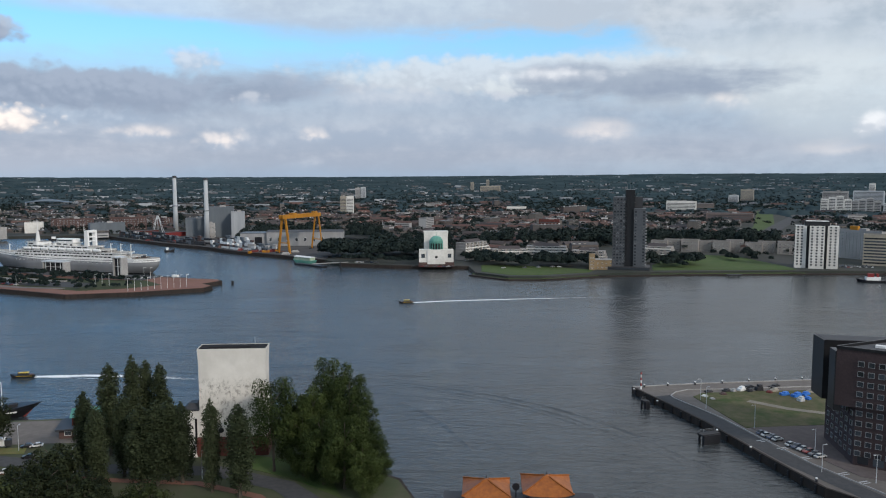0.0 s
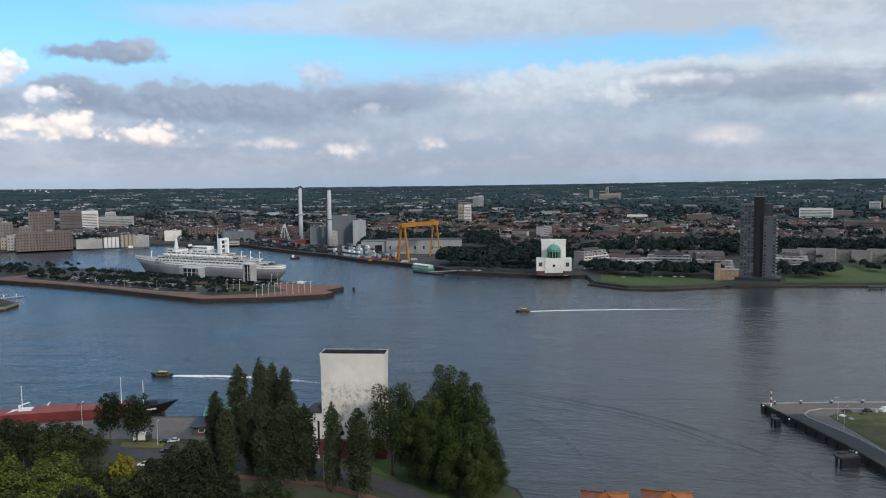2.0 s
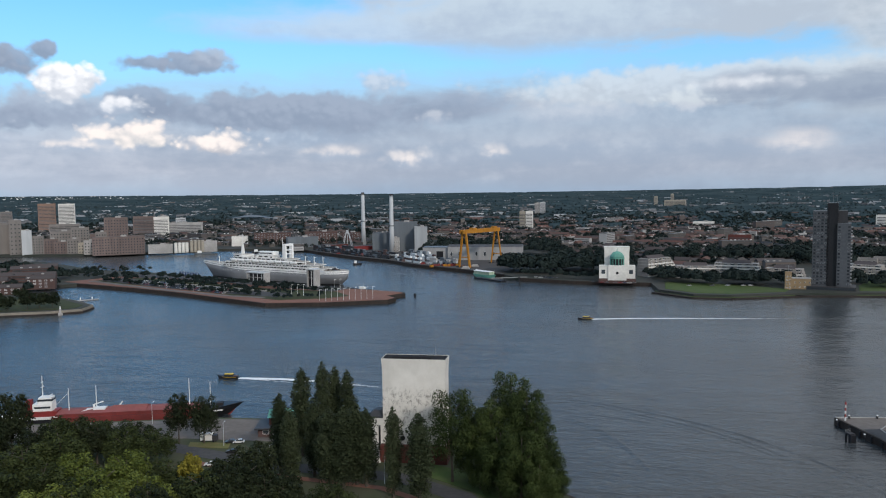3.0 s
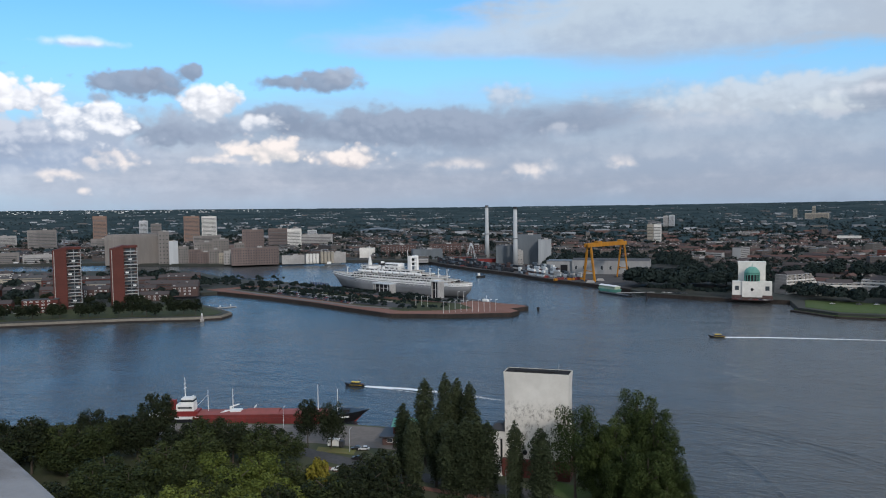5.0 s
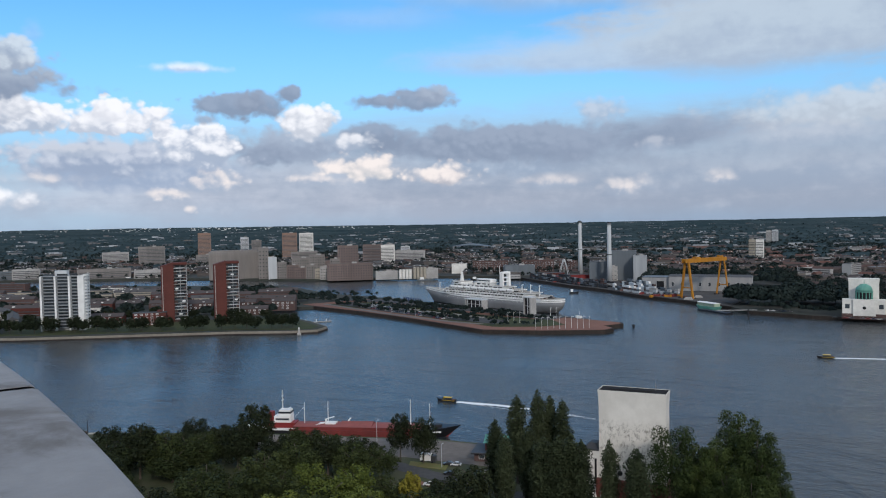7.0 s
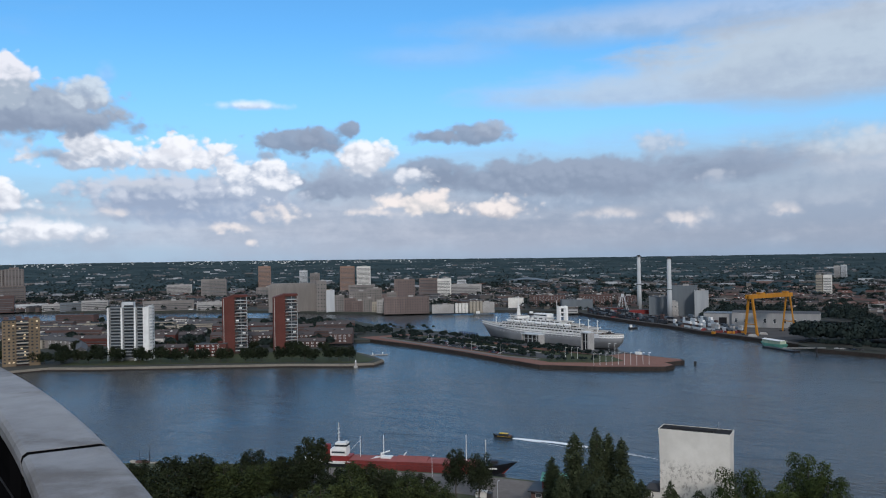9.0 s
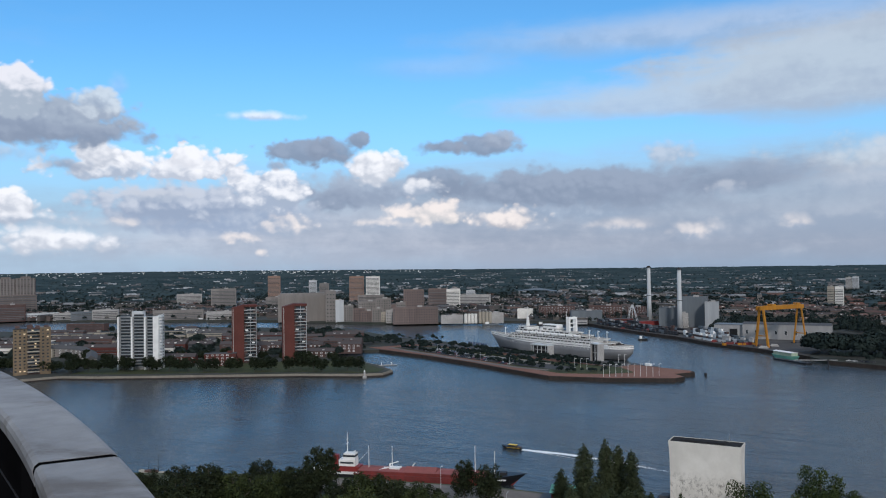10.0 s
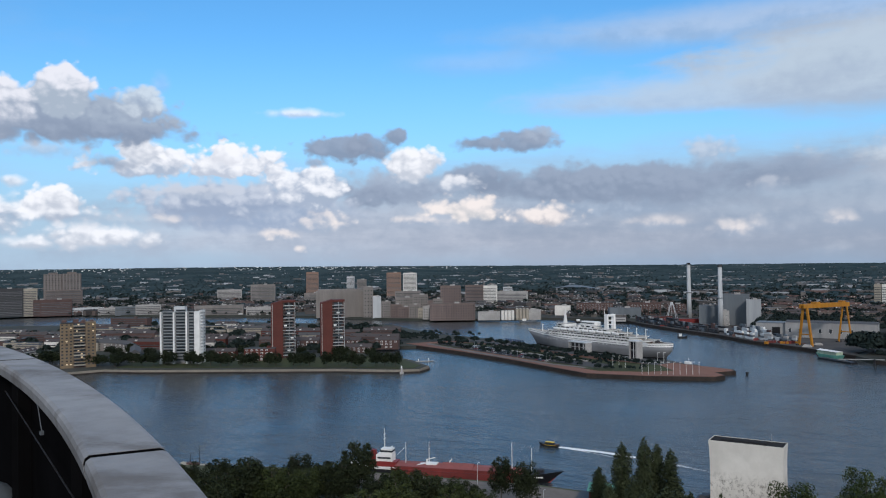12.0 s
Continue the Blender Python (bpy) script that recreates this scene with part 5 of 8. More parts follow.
part("cornice", Geo().cyl(0, 0, 23.2, 24.0, 7.4, 7.2, 24), COPPER, t)
g = Geo().loft([[(7.0 * math.cos(k) * math.cos(i * math.pi / 12), 7.0 * math.cos(k) * math.sin(i * math.pi / 12), 24.0 + 6.6 * math.sin(k)) for i in range(24)] for k in (0, .25, .5, .75, 1.0, 1.25, 1.5)])
part("dome", g, COPPER, t, "green copper dome", smooth=True)
part("finial", Geo().cyl(0, 0, 30.5, 34, 0.35, 0.1, 6), COPPER, t)
part("round_window", Geo().loft([[(1.4 * math.cos(i * .5236), y, 9.5 + 1.4 * math.sin(i * .5236)) for i in range(12)] for y in (-7.7, -7.3)]), BLACK_PANEL, t)
for s in (-13.4, 13.4):
    part("window", window_mesh(3.6, 4.0, DARK_STEEL), None, t, at=(s, -6.0, 8.6))

# dark tower
TOWER_CLAD = surface("blue_grey_cladding", (0.07, 0.078, 0.09), (0.095, 0.103, 0.115), scale=0.4, rough=0.5)
t = thing("tower_block", 183, 770, 3.6, -14, "tall dark grey apartment tower with black balcony slots", "tower")
part("west_slab", Geo().box(-9.5, 2, -1, 13, 16, 72), TOWER_CLAD, t)
part("core", Geo().box(0, 1, -1, 9, 14, 79), BLACK_PANEL, t)
part("east_slab", Geo().box(9.5, 0, -1, 11, 16, 61), TOWER_CLAD, t)
part("crown_block", Geo().box(8, 3, 60, 8, 10, 11), DARK_CLAD, t)
part("plinth", Geo().box(0, 0, -1, 40, 24, 4.4), DARK_CLAD, t)
part("plinth_windows", Geo().box(0, -12.05, 0.6, 38, 0.2, 2.0), GLASS, t)
for k in range(3):
    part("antenna", Geo().cyl(-3 + 3 * k, 1, 78, 83 + k, 0.15, 0.05, 5), STEEL_GREY, t)
wm, wm2 = window_mesh(1.8, 1.5, DARK_STEEL), window_mesh(2.0, 1.3, STEEL_GREY, 0.2, 0.22)
RB = random.Random(3)
for j in range(22):
    z = 5 + 3.0 * j
    for x in (-14.2, -11.3, -8.2, -5.2):
        part("window", wm2 if RB.random() < 0.35 else wm, None, t, at=(x, -6, z))
    for x in (5.6, 13.4):
        if z < 58:
            part("window", wm2 if RB.random() < 0.4 else wm, None, t, at=(x, -8, z))
    part("floor_band", Geo().box(-9.5, -6.08, z - 0.55, 12.9, 0.3, 0.22), DARK_STEEL, t)
    for y in (-4, 1, 6):
        part("window", wm, None, t, at=(-16, y + 2, z), rot=-90)
    if z < 58:
        part("balcony", Geo().box(15.6, -5 + 0.01 * j, z - 0.2, 1.4, 5, 1.1), STEEL_GREY, t)

# white twin-slab tower on the far bank
t = thing("tower_block", 369, 780, 3.6, -22, "white tower block with small square windows and dark stair slots", "tower")
for x, w, dy in ((-12.8, 9, 1), (0, 12, -2.5), (12.8, 9, 1)):
    part("slab", Geo().box(x, dy, -1, w, 14, 43), WHITE_WALL, t)
for x in (-7.2, 7.2):
    part("stair_slot", Geo().box(x, 1, -1, 2.4, 12, 43.5), BLACK_PANEL, t)
part("roof_house", Geo().box(0, 1, 42, 20, 9, 4.5), DARK_CLAD, t)
part("roof_rail", Geo().box(0, -2, 46.5, 18, 8, 0.5), WHITE_PAINT, t)
wm = window_mesh(1.5, 1.5, DARK_STEEL)
for j in range(14):
    z = 3 + 2.85 * j
    for x, y in ((-15.2, -6), (-12, -6), (-4, -9.5), (0, -9.5), (4, -9.5), (10.8, -6), (14.6, -6)):
        part("window", wm, None, t, at=(x, y, z))
    part("window", wm, None, t, at=(-17.3, -1, z), rot=-90)
    part("window", wm, None, t, at=(-17.3, 4, z), rot=-90)
t.location, t.scale = (371, 779, 3.6), (1.13, 1.0, 1.0)

# slab with pale bands beside it, and the long wing behind
t = slab("apartment_block", 452, 796, -30, 44, 14, 31, CREAM_WALL, "cream apartment slab with dark window bands", "apartments")
for j in range(9):
    part("window_band", Geo().box(0, -7.06, 2 + 3.1 * j, 42, 0.2, 1.5), GLASS, t)
    part("window_band", Geo().box(-22.06, 0, 2 + 3.1 * j, 0.2, 12.5, 1.5), GLASS, t)
t = slab("apartment_block", 455, 858, -62, 60, 13, 31, CONCRETE, "grey apartment slab with rows of windows", "apartments", floors=9, cols=14, side=3, faces="fl")
part("sign_box", Geo().box(-4, -2, 31, 9, 4, 5), CRANE_YELLOW, t, "yellow roof box")

# customs house on the point
t = thing("lookout_house", 150, 768, 3.6, -8, "yellow brick harbour house with a slim tower and mast", "building")
part("wall", Geo().box(5, 2, -1, 20, 9, 10.5), YELLOW_BRICK, t)
part("tower", Geo().box(-4, -6, -1, 5.5, 5.5, 17), YELLOW_BRICK, t)
part("roof", Geo().box(5, 2, 9.5, 21, 10, 0.5), CONCRETE, t)
part("mast", Geo().cyl(-4, -6, 16, 22, 0.25, 0.2, 6), STEEL_GREY, t)
part("yard", Geo().box(-4, -6, 21, 6, 0.4, 0.4), STEEL_GREY, t)
wm = window_mesh(1.1, 1.2)
for j in range(4):
    for x in (-5.2, -2.8):
        part("window", wm, None, t, at=(x, -8.75, 1.5 + 3.3 * j))
for j in range(2):
    for x in (2, 6, 10, 14):
        part("window", wm, None, t, at=(x, -2.5, 1.5 + 4 * j))

# stepped terrace flats
FLATS_GREY = surface("beige_grey_render", (0.30, 0.28, 0.265), (0.25, 0.235, 0.22), scale=0.3, streak=True)
def terrace_flats(x, y, rot, w, levels, label):
    t = thing("terrace_flats", x, y, LAND, rot, label, "apartments", "terrace flats")
    for k in range(levels):
        ww = w * (1 - 0.06 * k)
        part("storey", Geo().box(0, 1.2 * k, 3 * k - (1 if k == 0 else 0), ww, 14, 3 + (1 if k == 0 else 0)), FLATS_GREY, t)
        part("balcony", Geo().box(0, 1.2 * k - 7.6, 3 * k, ww, 1.2, 1.0), WHITE_WALL if k % 3 != 2 else FLATS_GREY, t)
        for q in range(int(ww / 6)):
            part("party_wall", Geo().box(-ww / 2 + 3 + 6 * q, 1.2 * k - 7.5, 3 * k + 1.0, 0.4, 1.6, 1.9), CREAM_WALL, t)
        n = int(ww / 7)
        for i in range(n):
            part("window", TERR_WIN, None, t, at=(-ww / 2 + ww * (i + 0.5) / n, 1.2 * k - 7.0, 3 * k + 1.15))
    part("roof", Geo().gable(0, 1.2 * levels, 3 * levels, w * 0.5, 10, 3.0), ROOF_TILE, t)
    return t


TERR_WIN = window_mesh(4.5, 1.5)
terrace_flats(36, 868, 48, 52, 6, "stepped terrace flats with white balconies")
terrace_flats(72, 850, 4, 46, 4, "stepped terrace flats with white balconies")
terrace_flats(112, 850, -12, 56, 5, "stepped white terrace flats among trees")
terrace_flats(160, 862, -20, 40, 3, "low white terrace flats among trees")
terrace_flats(240, 880, -30, 40, 4, "white terrace flats beside the dark tower")
for i in range(9):
    slab("row_flats", 262 + 17 * i, 948 - 5 * i + (i % 2) * 9, -24, 19, 13, 12 + (i % 3), FLATS_GREY, "beige flat-roofed row of flats", "apartments", floors=4, cols=4, side=2, win=(2.4, 1.3), plant_room=False, group="row flats", faces="f")

# left bank towers
def red_tower(x, y):
    t = thing("tower_block", x, y, 3.4, 47, "red brick tower with a slanted top and white glazed balconies", "tower", "red towers")
    g = Geo().add([(-10, -8, -1), (2, -8, -1), (2, 8, -1), (-10, 8, -1), (-10, -8, 55.5), (2, -8, 59.0), (2, 8, 59.0), (-10, 8, 55.5)], [(0, 1, 5, 4), (1, 2, 6, 5), (2, 3, 7, 6), (3, 0, 4, 7), (4, 5, 6, 7), (3, 2, 1, 0)])
    part("brick_slab", g, RED_BRICK, t)
    part("pale_edge", Geo().box(-8.6, -8.05, -1, 0.6, 0.3, 56), CONCRETE, t)
    part("balcony_side", Geo().box(8.2, 1, -1, 12.4, 13, 57), BROWN_BRICK, t)
    part("roof_cap", Geo().box(8.0, 0, 56.4, 13.2, 15.5, 2.2), RED_BRICK, t)
    part("balcony_post", Geo().box(13.9, -7.9, -1, 0.35, 0.35, 57.4).box(8.2, -7.9, -1, 0.3, 0.3, 57.4), LIGHT_METAL, t)
    for j in range(17):
        z = 2.5 + 3.15 * j
        part("balcony", Geo().box(8.2, -6.8, z - 0.15, 12.2, 2.6, 0.25).box(8.2 + (j % 2) * 0.8, -8.05, z + 0.1, 10.4 - 2 * (j % 3), 0.1, 0.65), (LIGHT_METAL, STEEL_GREY, GREY_METAL, CONCRETE)[j % 4], t)
        part("glazing", Geo().box(8.0 + (j % 3 - 1) * 1.4, -5.6, z + 0.3, 8.6, 0.2, 2.2), GLASS, t)
        if j % 4 == 1:
            part("sun_blind", Geo().box(4.6 + 3.2 * (j % 3), -7.9, z + 1.3, 3.0, 0.1, 1.5), WHITE_PAINT, t)
        part("window", RT_WIN, None, t, at=(14.4, 1.5, z + 0.9), rot=90)
    return t


RT_WIN = window_mesh(3.0, 1.4)
red_tower(-613, 557)
red_tower(-571.5, 586)
# white tower
BALCONY_GREY = surface("grey_balcony_panels", (0.20, 0.215, 0.235), (0.28, 0.295, 0.31), scale=0.4, rough=0.4)
t = thing("tower_block", -663, 474.5, 3.4, 34, "white concrete tower block with dark recessed balconies", "tower")
part("core", Geo().box(0, 0.8, -1, 32, 12, 52), CONCRETE, t)
for x in (-15.5, -4.8, 5.6, 14.2):
    part("fin", Geo().box(x, -0.3, -1, 4.4 if x > 12 else 1.4, 14.5, 52.6), WHITE_PAINT, t)
part("end_wall", Geo().box(16.3, 0.2, -1, 0.8, 13.2, 54), WHITE_PAINT, t)
for j in range(17):
    z = 2.6 + 3.05 * j
    for x, w in ((-10.1, 8.6), (0.4, 8.4), (9.4, 5.4)):
        part("balcony_slab", Geo().box(x, -6.2, z - 0.2, w, 2.06, 0.25), BALCONY_GREY, t)
        part("balcony", Geo().box(x, -7.0, z + 0.05, w, 0.12, 0.75), BALCONY_GREY, t)
        part("glazing", Geo().box(x, -5.3, z + 0.3, w - 0.6, 0.2, 2.1), GLASS, t)
    part("end_balcony", Geo().box(17.4, -3, z - 0.1, 1.5, 4, 1.0), WHITE_PAINT, t)
    part("window", RT_WIN, None, t, at=(16.7, 3.4, z + 0.8), rot=90)
part("roof_house", Geo().box(-2, 1, 51, 9, 6, 5.5), LIGHT_METAL, t)
t.scale = (1.2, 1.1, 0.98)
# yellow-brown tower
LIT = bpy.data.materials.new("lit_window")
LIT.use_nodes = True
_b = LIT.node_tree.nodes["Principled BSDF"]
_b.inputs["Base Color"].default_value, _b.inputs["Emission Color"].default_value, _b.inputs["Emission Strength"].default_value = (0.3, 0.25, 0.18, 1), (1.0, 0.78, 0.45, 1), 0.55
OCHRE = surface("ochre_brick", (0.205, 0.150, 0.095), (0.165, 0.125, 0.085), scale=0.6, streak=True)
t = thing("tower_block", -728, 404, 3.2, 62, "ochre brick tower block with dark loggias and a few lit windows", "tower")
part("west_bay", Geo().box(-8.2, 0, -1, 9.6, 13, 42.5), OCHRE, t)
part("loggia_core", Geo().box(1.0, 1.2, -1, 8.8, 10.6, 43), BROWN_BRICK, t)
part("east_bay", Geo().box(9.2, -0.6, -1, 7.6, 14.2, 43.4), OCHRE, t)
for x, w in ((-8.2, 9.9), (9.2, 7.9)):
    part("roof_edge", Geo().box(x, -0.3, 41.6, w, 13.8, 0.5), DARK_CLAD, t)
for x, w, h in ((-10, 3.5, 2.4), (-1.5, 4, 3.0), (4, 3, 2.0), (10, 3, 1.8)):
    part("roof_plant", Geo().box(x, 1, 41.9, w, 4, h), BROWN_BRICK, t)
wm, lw, dark_win = window_mesh(1.5, 1.3, OCHRE), Geo().box(0, -0.12, 0.1, 1.3, 0.2, 1.1).mesh("lit_pane", LIT), window_mesh(1.5, 1.3, DARK_STEEL)
for j in range(13):
    z = 2.2 + 3.05 * j
    part("loggia", Geo().box(1.0, -5.4, z - 0.3, 8.6, 2.4, 0.25), CONCRETE, t)
    part("loggia_front", Geo().box(1.0, -6.5, z - 0.05, 8.6, 0.12, 0.95), OCHRE if j % 3 else CREAM_WALL, t)
    part("loggia_glass", Geo().box(1.0, -4.15, z + 0.1, 7.6, 0.15, 2.2), GLASS, t)
    for x, y in ((-11.3, -6.5), (-8.2, -6.5), (-5.2, -6.5), (7.6, -7.7), (10.8, -7.7)):
        lit = RB.random() < 0.10
        part("lit_window" if lit else "window", lw if lit else (wm if RB.random() < 0.7 else dark_win), None, t, at=(x, y, z + 0.6))
    if RB.random() < 0.5:
        part("lit_window", lw, None, t, at=(-1.5 + RB.uniform(0, 5), -4.15, z + 0.6))
t.scale = (1.2, 1.1, 1.02)

# grain silos and harbour buildings beyond the basin
def fluted(x, y, rot, w, d, h, n, label, mat=None):
    t = thing("grain_silo", x, y, LAND, rot, label, "silo", "silos")
    part("wall", Geo().box(0, 0, -1, w, d, h + 1), mat or CONCRETE, t)
    for i in range(n):
        part("silo_rib", Geo().box(-w / 2 + w * (i + 0.5) / n, -d / 2 - 0.7, -1, w / n * 0.45, 1.4, h * 0.93), mat or CONCRETE, t)
    part("roof_house", Geo().box(0, 0, h, w * 0.92, d * 0.7, 3), mat or CONCRETE, t)
    return t


PINK_GREY = surface("pinkish_brown_brick", (0.19, 0.145, 0.135), (0.15, 0.115, 0.108), scale=0.3, streak=True)
WARM_GREY = surface("warm_grey_concrete", (0.25, 0.228, 0.215), (0.20, 0.185, 0.175), scale=0.2, streak=True)
fluted(-976, 1027, 43, 84, 30, 46, 22, "large grey concrete grain silo with vertical ribs", WARM_GREY)
t = slab("silo_tower", -923, 1042, 42, 17, 24, 52, WARM_GREY, "tall grey concrete silo head house", "silo", floors=8, cols=3, side=2, win=(1.8, 1.6), frame_mat=DARK_STEEL)
slab("silo_tower", -901, 1040, 40, 14, 16, 36, LIGHT_METAL, "pale grey metal silo tower", "silo")
for x, y, w, d, h, m, lab in [(-889, 1050, 16, 18, 27, WARM_GREY, "grey mill building"), (-872, 1058, 20, 18, 22, PINK_GREY, "pinkish grey mill building"), (-868, 1078, 34, 22, 33, WARM_GREY, "tall grey mill building"),
                              (-852, 1056, 22, 16, 18, PINK_GREY, "pinkish brown mill building"), (-838, 1082, 26, 20, 38, WARM_GREY, "tall grey mill building"), (-834, 1060, 18, 14, 22, WARM_GREY, "grey mill building"),
                              (-818, 1066, 20, 14, 16, CREAM_WALL, "pale arcaded mill building"), (-803, 1058, 18, 14, 20, CONCRETE, "pale concrete mill building"), (-808, 1090, 30, 20, 28, PINK_GREY, "pinkish brown warehouse"),
                              (-756, 1062, 74, 24, 26, PINK_GREY, "long pinkish brown brick warehouse"), (-775, 1084, 34, 24, 54, PINK_GREY, "tall windowless brown silo"), (-786, 1062, 16, 16, 33, WARM_GREY, "grey stair tower")]:
    slab("mill_building", x, y, 37, w, d, h, m, lab + " by the harbour basin", "building", floors=max(3, int(h / 4.2)), cols=max(3, int(w / 4)), side=2, win=(1.5, 1.7), faces="f", frame_mat=DARK_STEEL)
slab("quay_shed", -701, 1088, 33, 36, 14, 12, CONCRETE, "low pale concrete quay shed", "shed")
for i in range(8):
    h = 15 if i < 4 else 18
    t = thing("storage_tank", -677 + 4.6 * i + (2 if i > 3 else 0), 1092 + 2.9 * i, LAND, 30, "white cylindrical storage tank" if i < 4 else "cream cylindrical storage tank", "tank", "tanks")
    part("shell", Geo().cyl(0, 0, -0.5, h, 2.5, 2.5, 14), WHITE_WALL if i < 4 else CREAM_WALL, t, smooth=False)
    part("cap", Geo().cyl(0, 0, h, h + 0.6, 2.5, 0.6, 14), CONCRETE, t)
slab("quay_shed", -642, 1124, 33, 30, 14, 15, CONCRETE, "grey concrete quay warehouse behind the tanks", "shed")

# far towers
BROWN_GREY = surface("brown_grey_brick", (0.185, 0.155, 0.145), (0.145, 0.122, 0.116), scale=0.2, streak=True)
ORANGE_B = surface("orange_concrete", (0.30, 0.19, 0.145), (0.25, 0.165, 0.13), scale=0.2)
for x, y, w, d, h, m, lab in [(-1290, 1556, 36, 20, 68, ORANGE_B, "orange-brown far tower block"), (-1250, 1572, 34, 20, 67, WHITE_WALL, "white far tower block"), (-1457, 1432, 30, 20, 72, ORANGE_B, "terracotta far tower block"),
                              (-1585, 735, 62, 30, 53, DARK_CLAD, "dark harbour building"), (-1563, 766, 34, 20, 52, CREAM_WALL, "cream harbour tower"), (-1545, 782, 24, 20, 30, BROWN_BRICK, "brown brick harbour building"), (-1520, 800, 56, 20, 30, BROWN_BRICK, "brown brick harbour warehouse"),
                              (-1497, 848, 62, 18, 12, LIGHT_METAL, "long pale quay shed"), (-1448, 868, 40, 18, 12, CONCRETE, "grey quay shed"), (-1404, 880, 44, 22, 15, GREY_METAL, "blue-grey harbour hall"), (-1372, 905, 46, 22, 18, CONCRETE, "grey quay hall"), (-1230, 962, 90, 20, 17, WARM_GREY, "long grey quay warehouse"), (-1150, 1000, 60, 20, 14, CONCRETE, "pale quay warehouse"),
                              (-1426, 1541, 20, 16, 58, LIGHT_METAL, "pale far flats"), (-1400, 1556, 24, 16, 50, WARM_GREY, "grey far flats"), (-1436, 1250, 56, 16, 46, WARM_GREY, "grey slab of far flats"), (-975, 1456, 40, 18, 42, PINK_GREY, "pinkish far flats"), (-952, 1470, 46, 18, 40, WHITE_WALL, "white far hall"), (-917, 1500, 90, 20, 27, CONCRETE, "long pale low hall"),
                              (-220, 1739, 12, 18, 40, CREAM_WALL, "pale far flat block"), (-205, 1740, 15, 18, 40, WHITE_WALL, "white far flat block"), (-279, 2585, 16, 16, 40, CONCRETE, "grey far flat block"), (-261, 2586, 16, 16, 42, LIGHT_METAL, "pale far flat block"), (829, 2250, 26, 18, 26, LIGHT_METAL, "pale far tower"), (899, 2330, 36, 18, 40, CREAM_WALL, "beige far tower"),
                              (550, 1818, 66, 16, 26, WHITE_WALL, "long white far school"), (548, 1503, 84, 30, 15, PINK_GREY, "long low pinkish hall"), (1020, 2050, 60, 20, 42, CONCRETE, "grey far office block"), (1085, 2010, 70, 20, 44, LIGHT_METAL, "pale far office block"), (1120, 2060, 14, 14, 62, WHITE_WALL, "slim white far tower"), (204, 3399, 84, 30, 30, CREAM_WALL, "far pale block"), (192, 3394, 12, 16, 56, CREAM_WALL, "far slim block"), (126, 3397, 14, 16, 46, CREAM_WALL, "far slim block"), (170, 1820, 44, 16, 13, WHITE_WALL, "white low hall"),
                              (-1085, 1700, 24, 16, 34, CONCRETE, "grey far flats"), (-1050, 1720, 22, 16, 28, LIGHT_METAL, "grey far flats"), (-1160, 1450, 60, 16, 26, WARM_GREY, "grey flats"), (-1620, 1300, 60, 14, 30, CONCRETE, "grey flats"),
                              (-930, 1500, 40, 14, 12, CONCRETE, "pale low block"), (-1010, 1560, 44, 16, 16, LIGHT_METAL, "pale grey block"), (-1350, 1330, 44, 14, 24, WARM_GREY, "grey flats"), (-1180, 1330, 40, 14, 20, CREAM_WALL, "beige flats"),
                              (169, 1250, 32, 14, 19, RED_BRICK, "red brick school block"), (-640, 1230, 26, 18, 16, WHITE_WALL, "white dock building"), (-599, 1272, 62, 14, 19, BROWN_BRICK, "brown brick flats with white balconies"), (-520, 1300, 56, 14, 20, BROWN_BRICK, "brown brick flats"), (-470, 1316, 30, 14, 18, BROWN_BRICK, "brown brick flats")]:
    az = math.degrees(math.atan2(-x, y))
    t = slab("far_block", x, y, az - 4, w, d, h, m, lab + " among the town houses", "building")
    if "dock" in lab:
        continue
    if "brown brick flats" in lab:
        on_face(t, window_mesh(2.2, 1.5), "window", "f", w, d, int(w / 5), 5, 1.6, 3.6, 0.5)
        continue
    for j in range(int((h - 2) / 3.2)):
        part("window_band", Geo().box(0, -d / 2 - 0.05, 1.5 + 3.2 * j, w * 0.93, 0.2, 1.4), BAND, t)

def balcony_slab(x, y, rot, w, h, mat, label):
    """A slab of flats whose bays step in height, with white balcony bands between dark glazing."""
    t = thing("far_block", x, y, LAND, rot, label, "building")
    n = max(3, int(w / 14))
    for i in range(n):
        hh = h * (0.84 + 0.16 * ((i * 7) % 3) / 2)
        u = -w / 2 + w * (i + 0.5) / n
        part("bay", Geo().box(u, 0.6 * (i % 2), -1, w / n - 0.4, 14, hh + 1), mat, t)
        for j in range(int(hh / 3.4)):
            part("window_band", Geo().box(u, -7.1 + 0.6 * (i % 2), 1.2 + 3.4 * j, w / n - 3.2, 0.3, 1.5), GLASS, t)
        part("roof_house", Geo().box(u + 1, 2, hh, 4, 5, 2.4), CONCRETE, t)
    return t


balcony_slab(872, 1748, -27, 62, 40, WHITE_WALL, "stepped white hospital block with dark window bands")
balcony_slab(925, 1722, -29, 58, 36, CONCRETE, "stepped pale grey hospital block with dark window bands")
balcony_slab(985, 1700, -30, 60, 30, LIGHT_METAL, "stepped grey hospital wing with dark window bands")
t = thing("far_block", -1806, 966, LAND, 58, "broad grey-brown twin tower with a lower front wing", "tower")
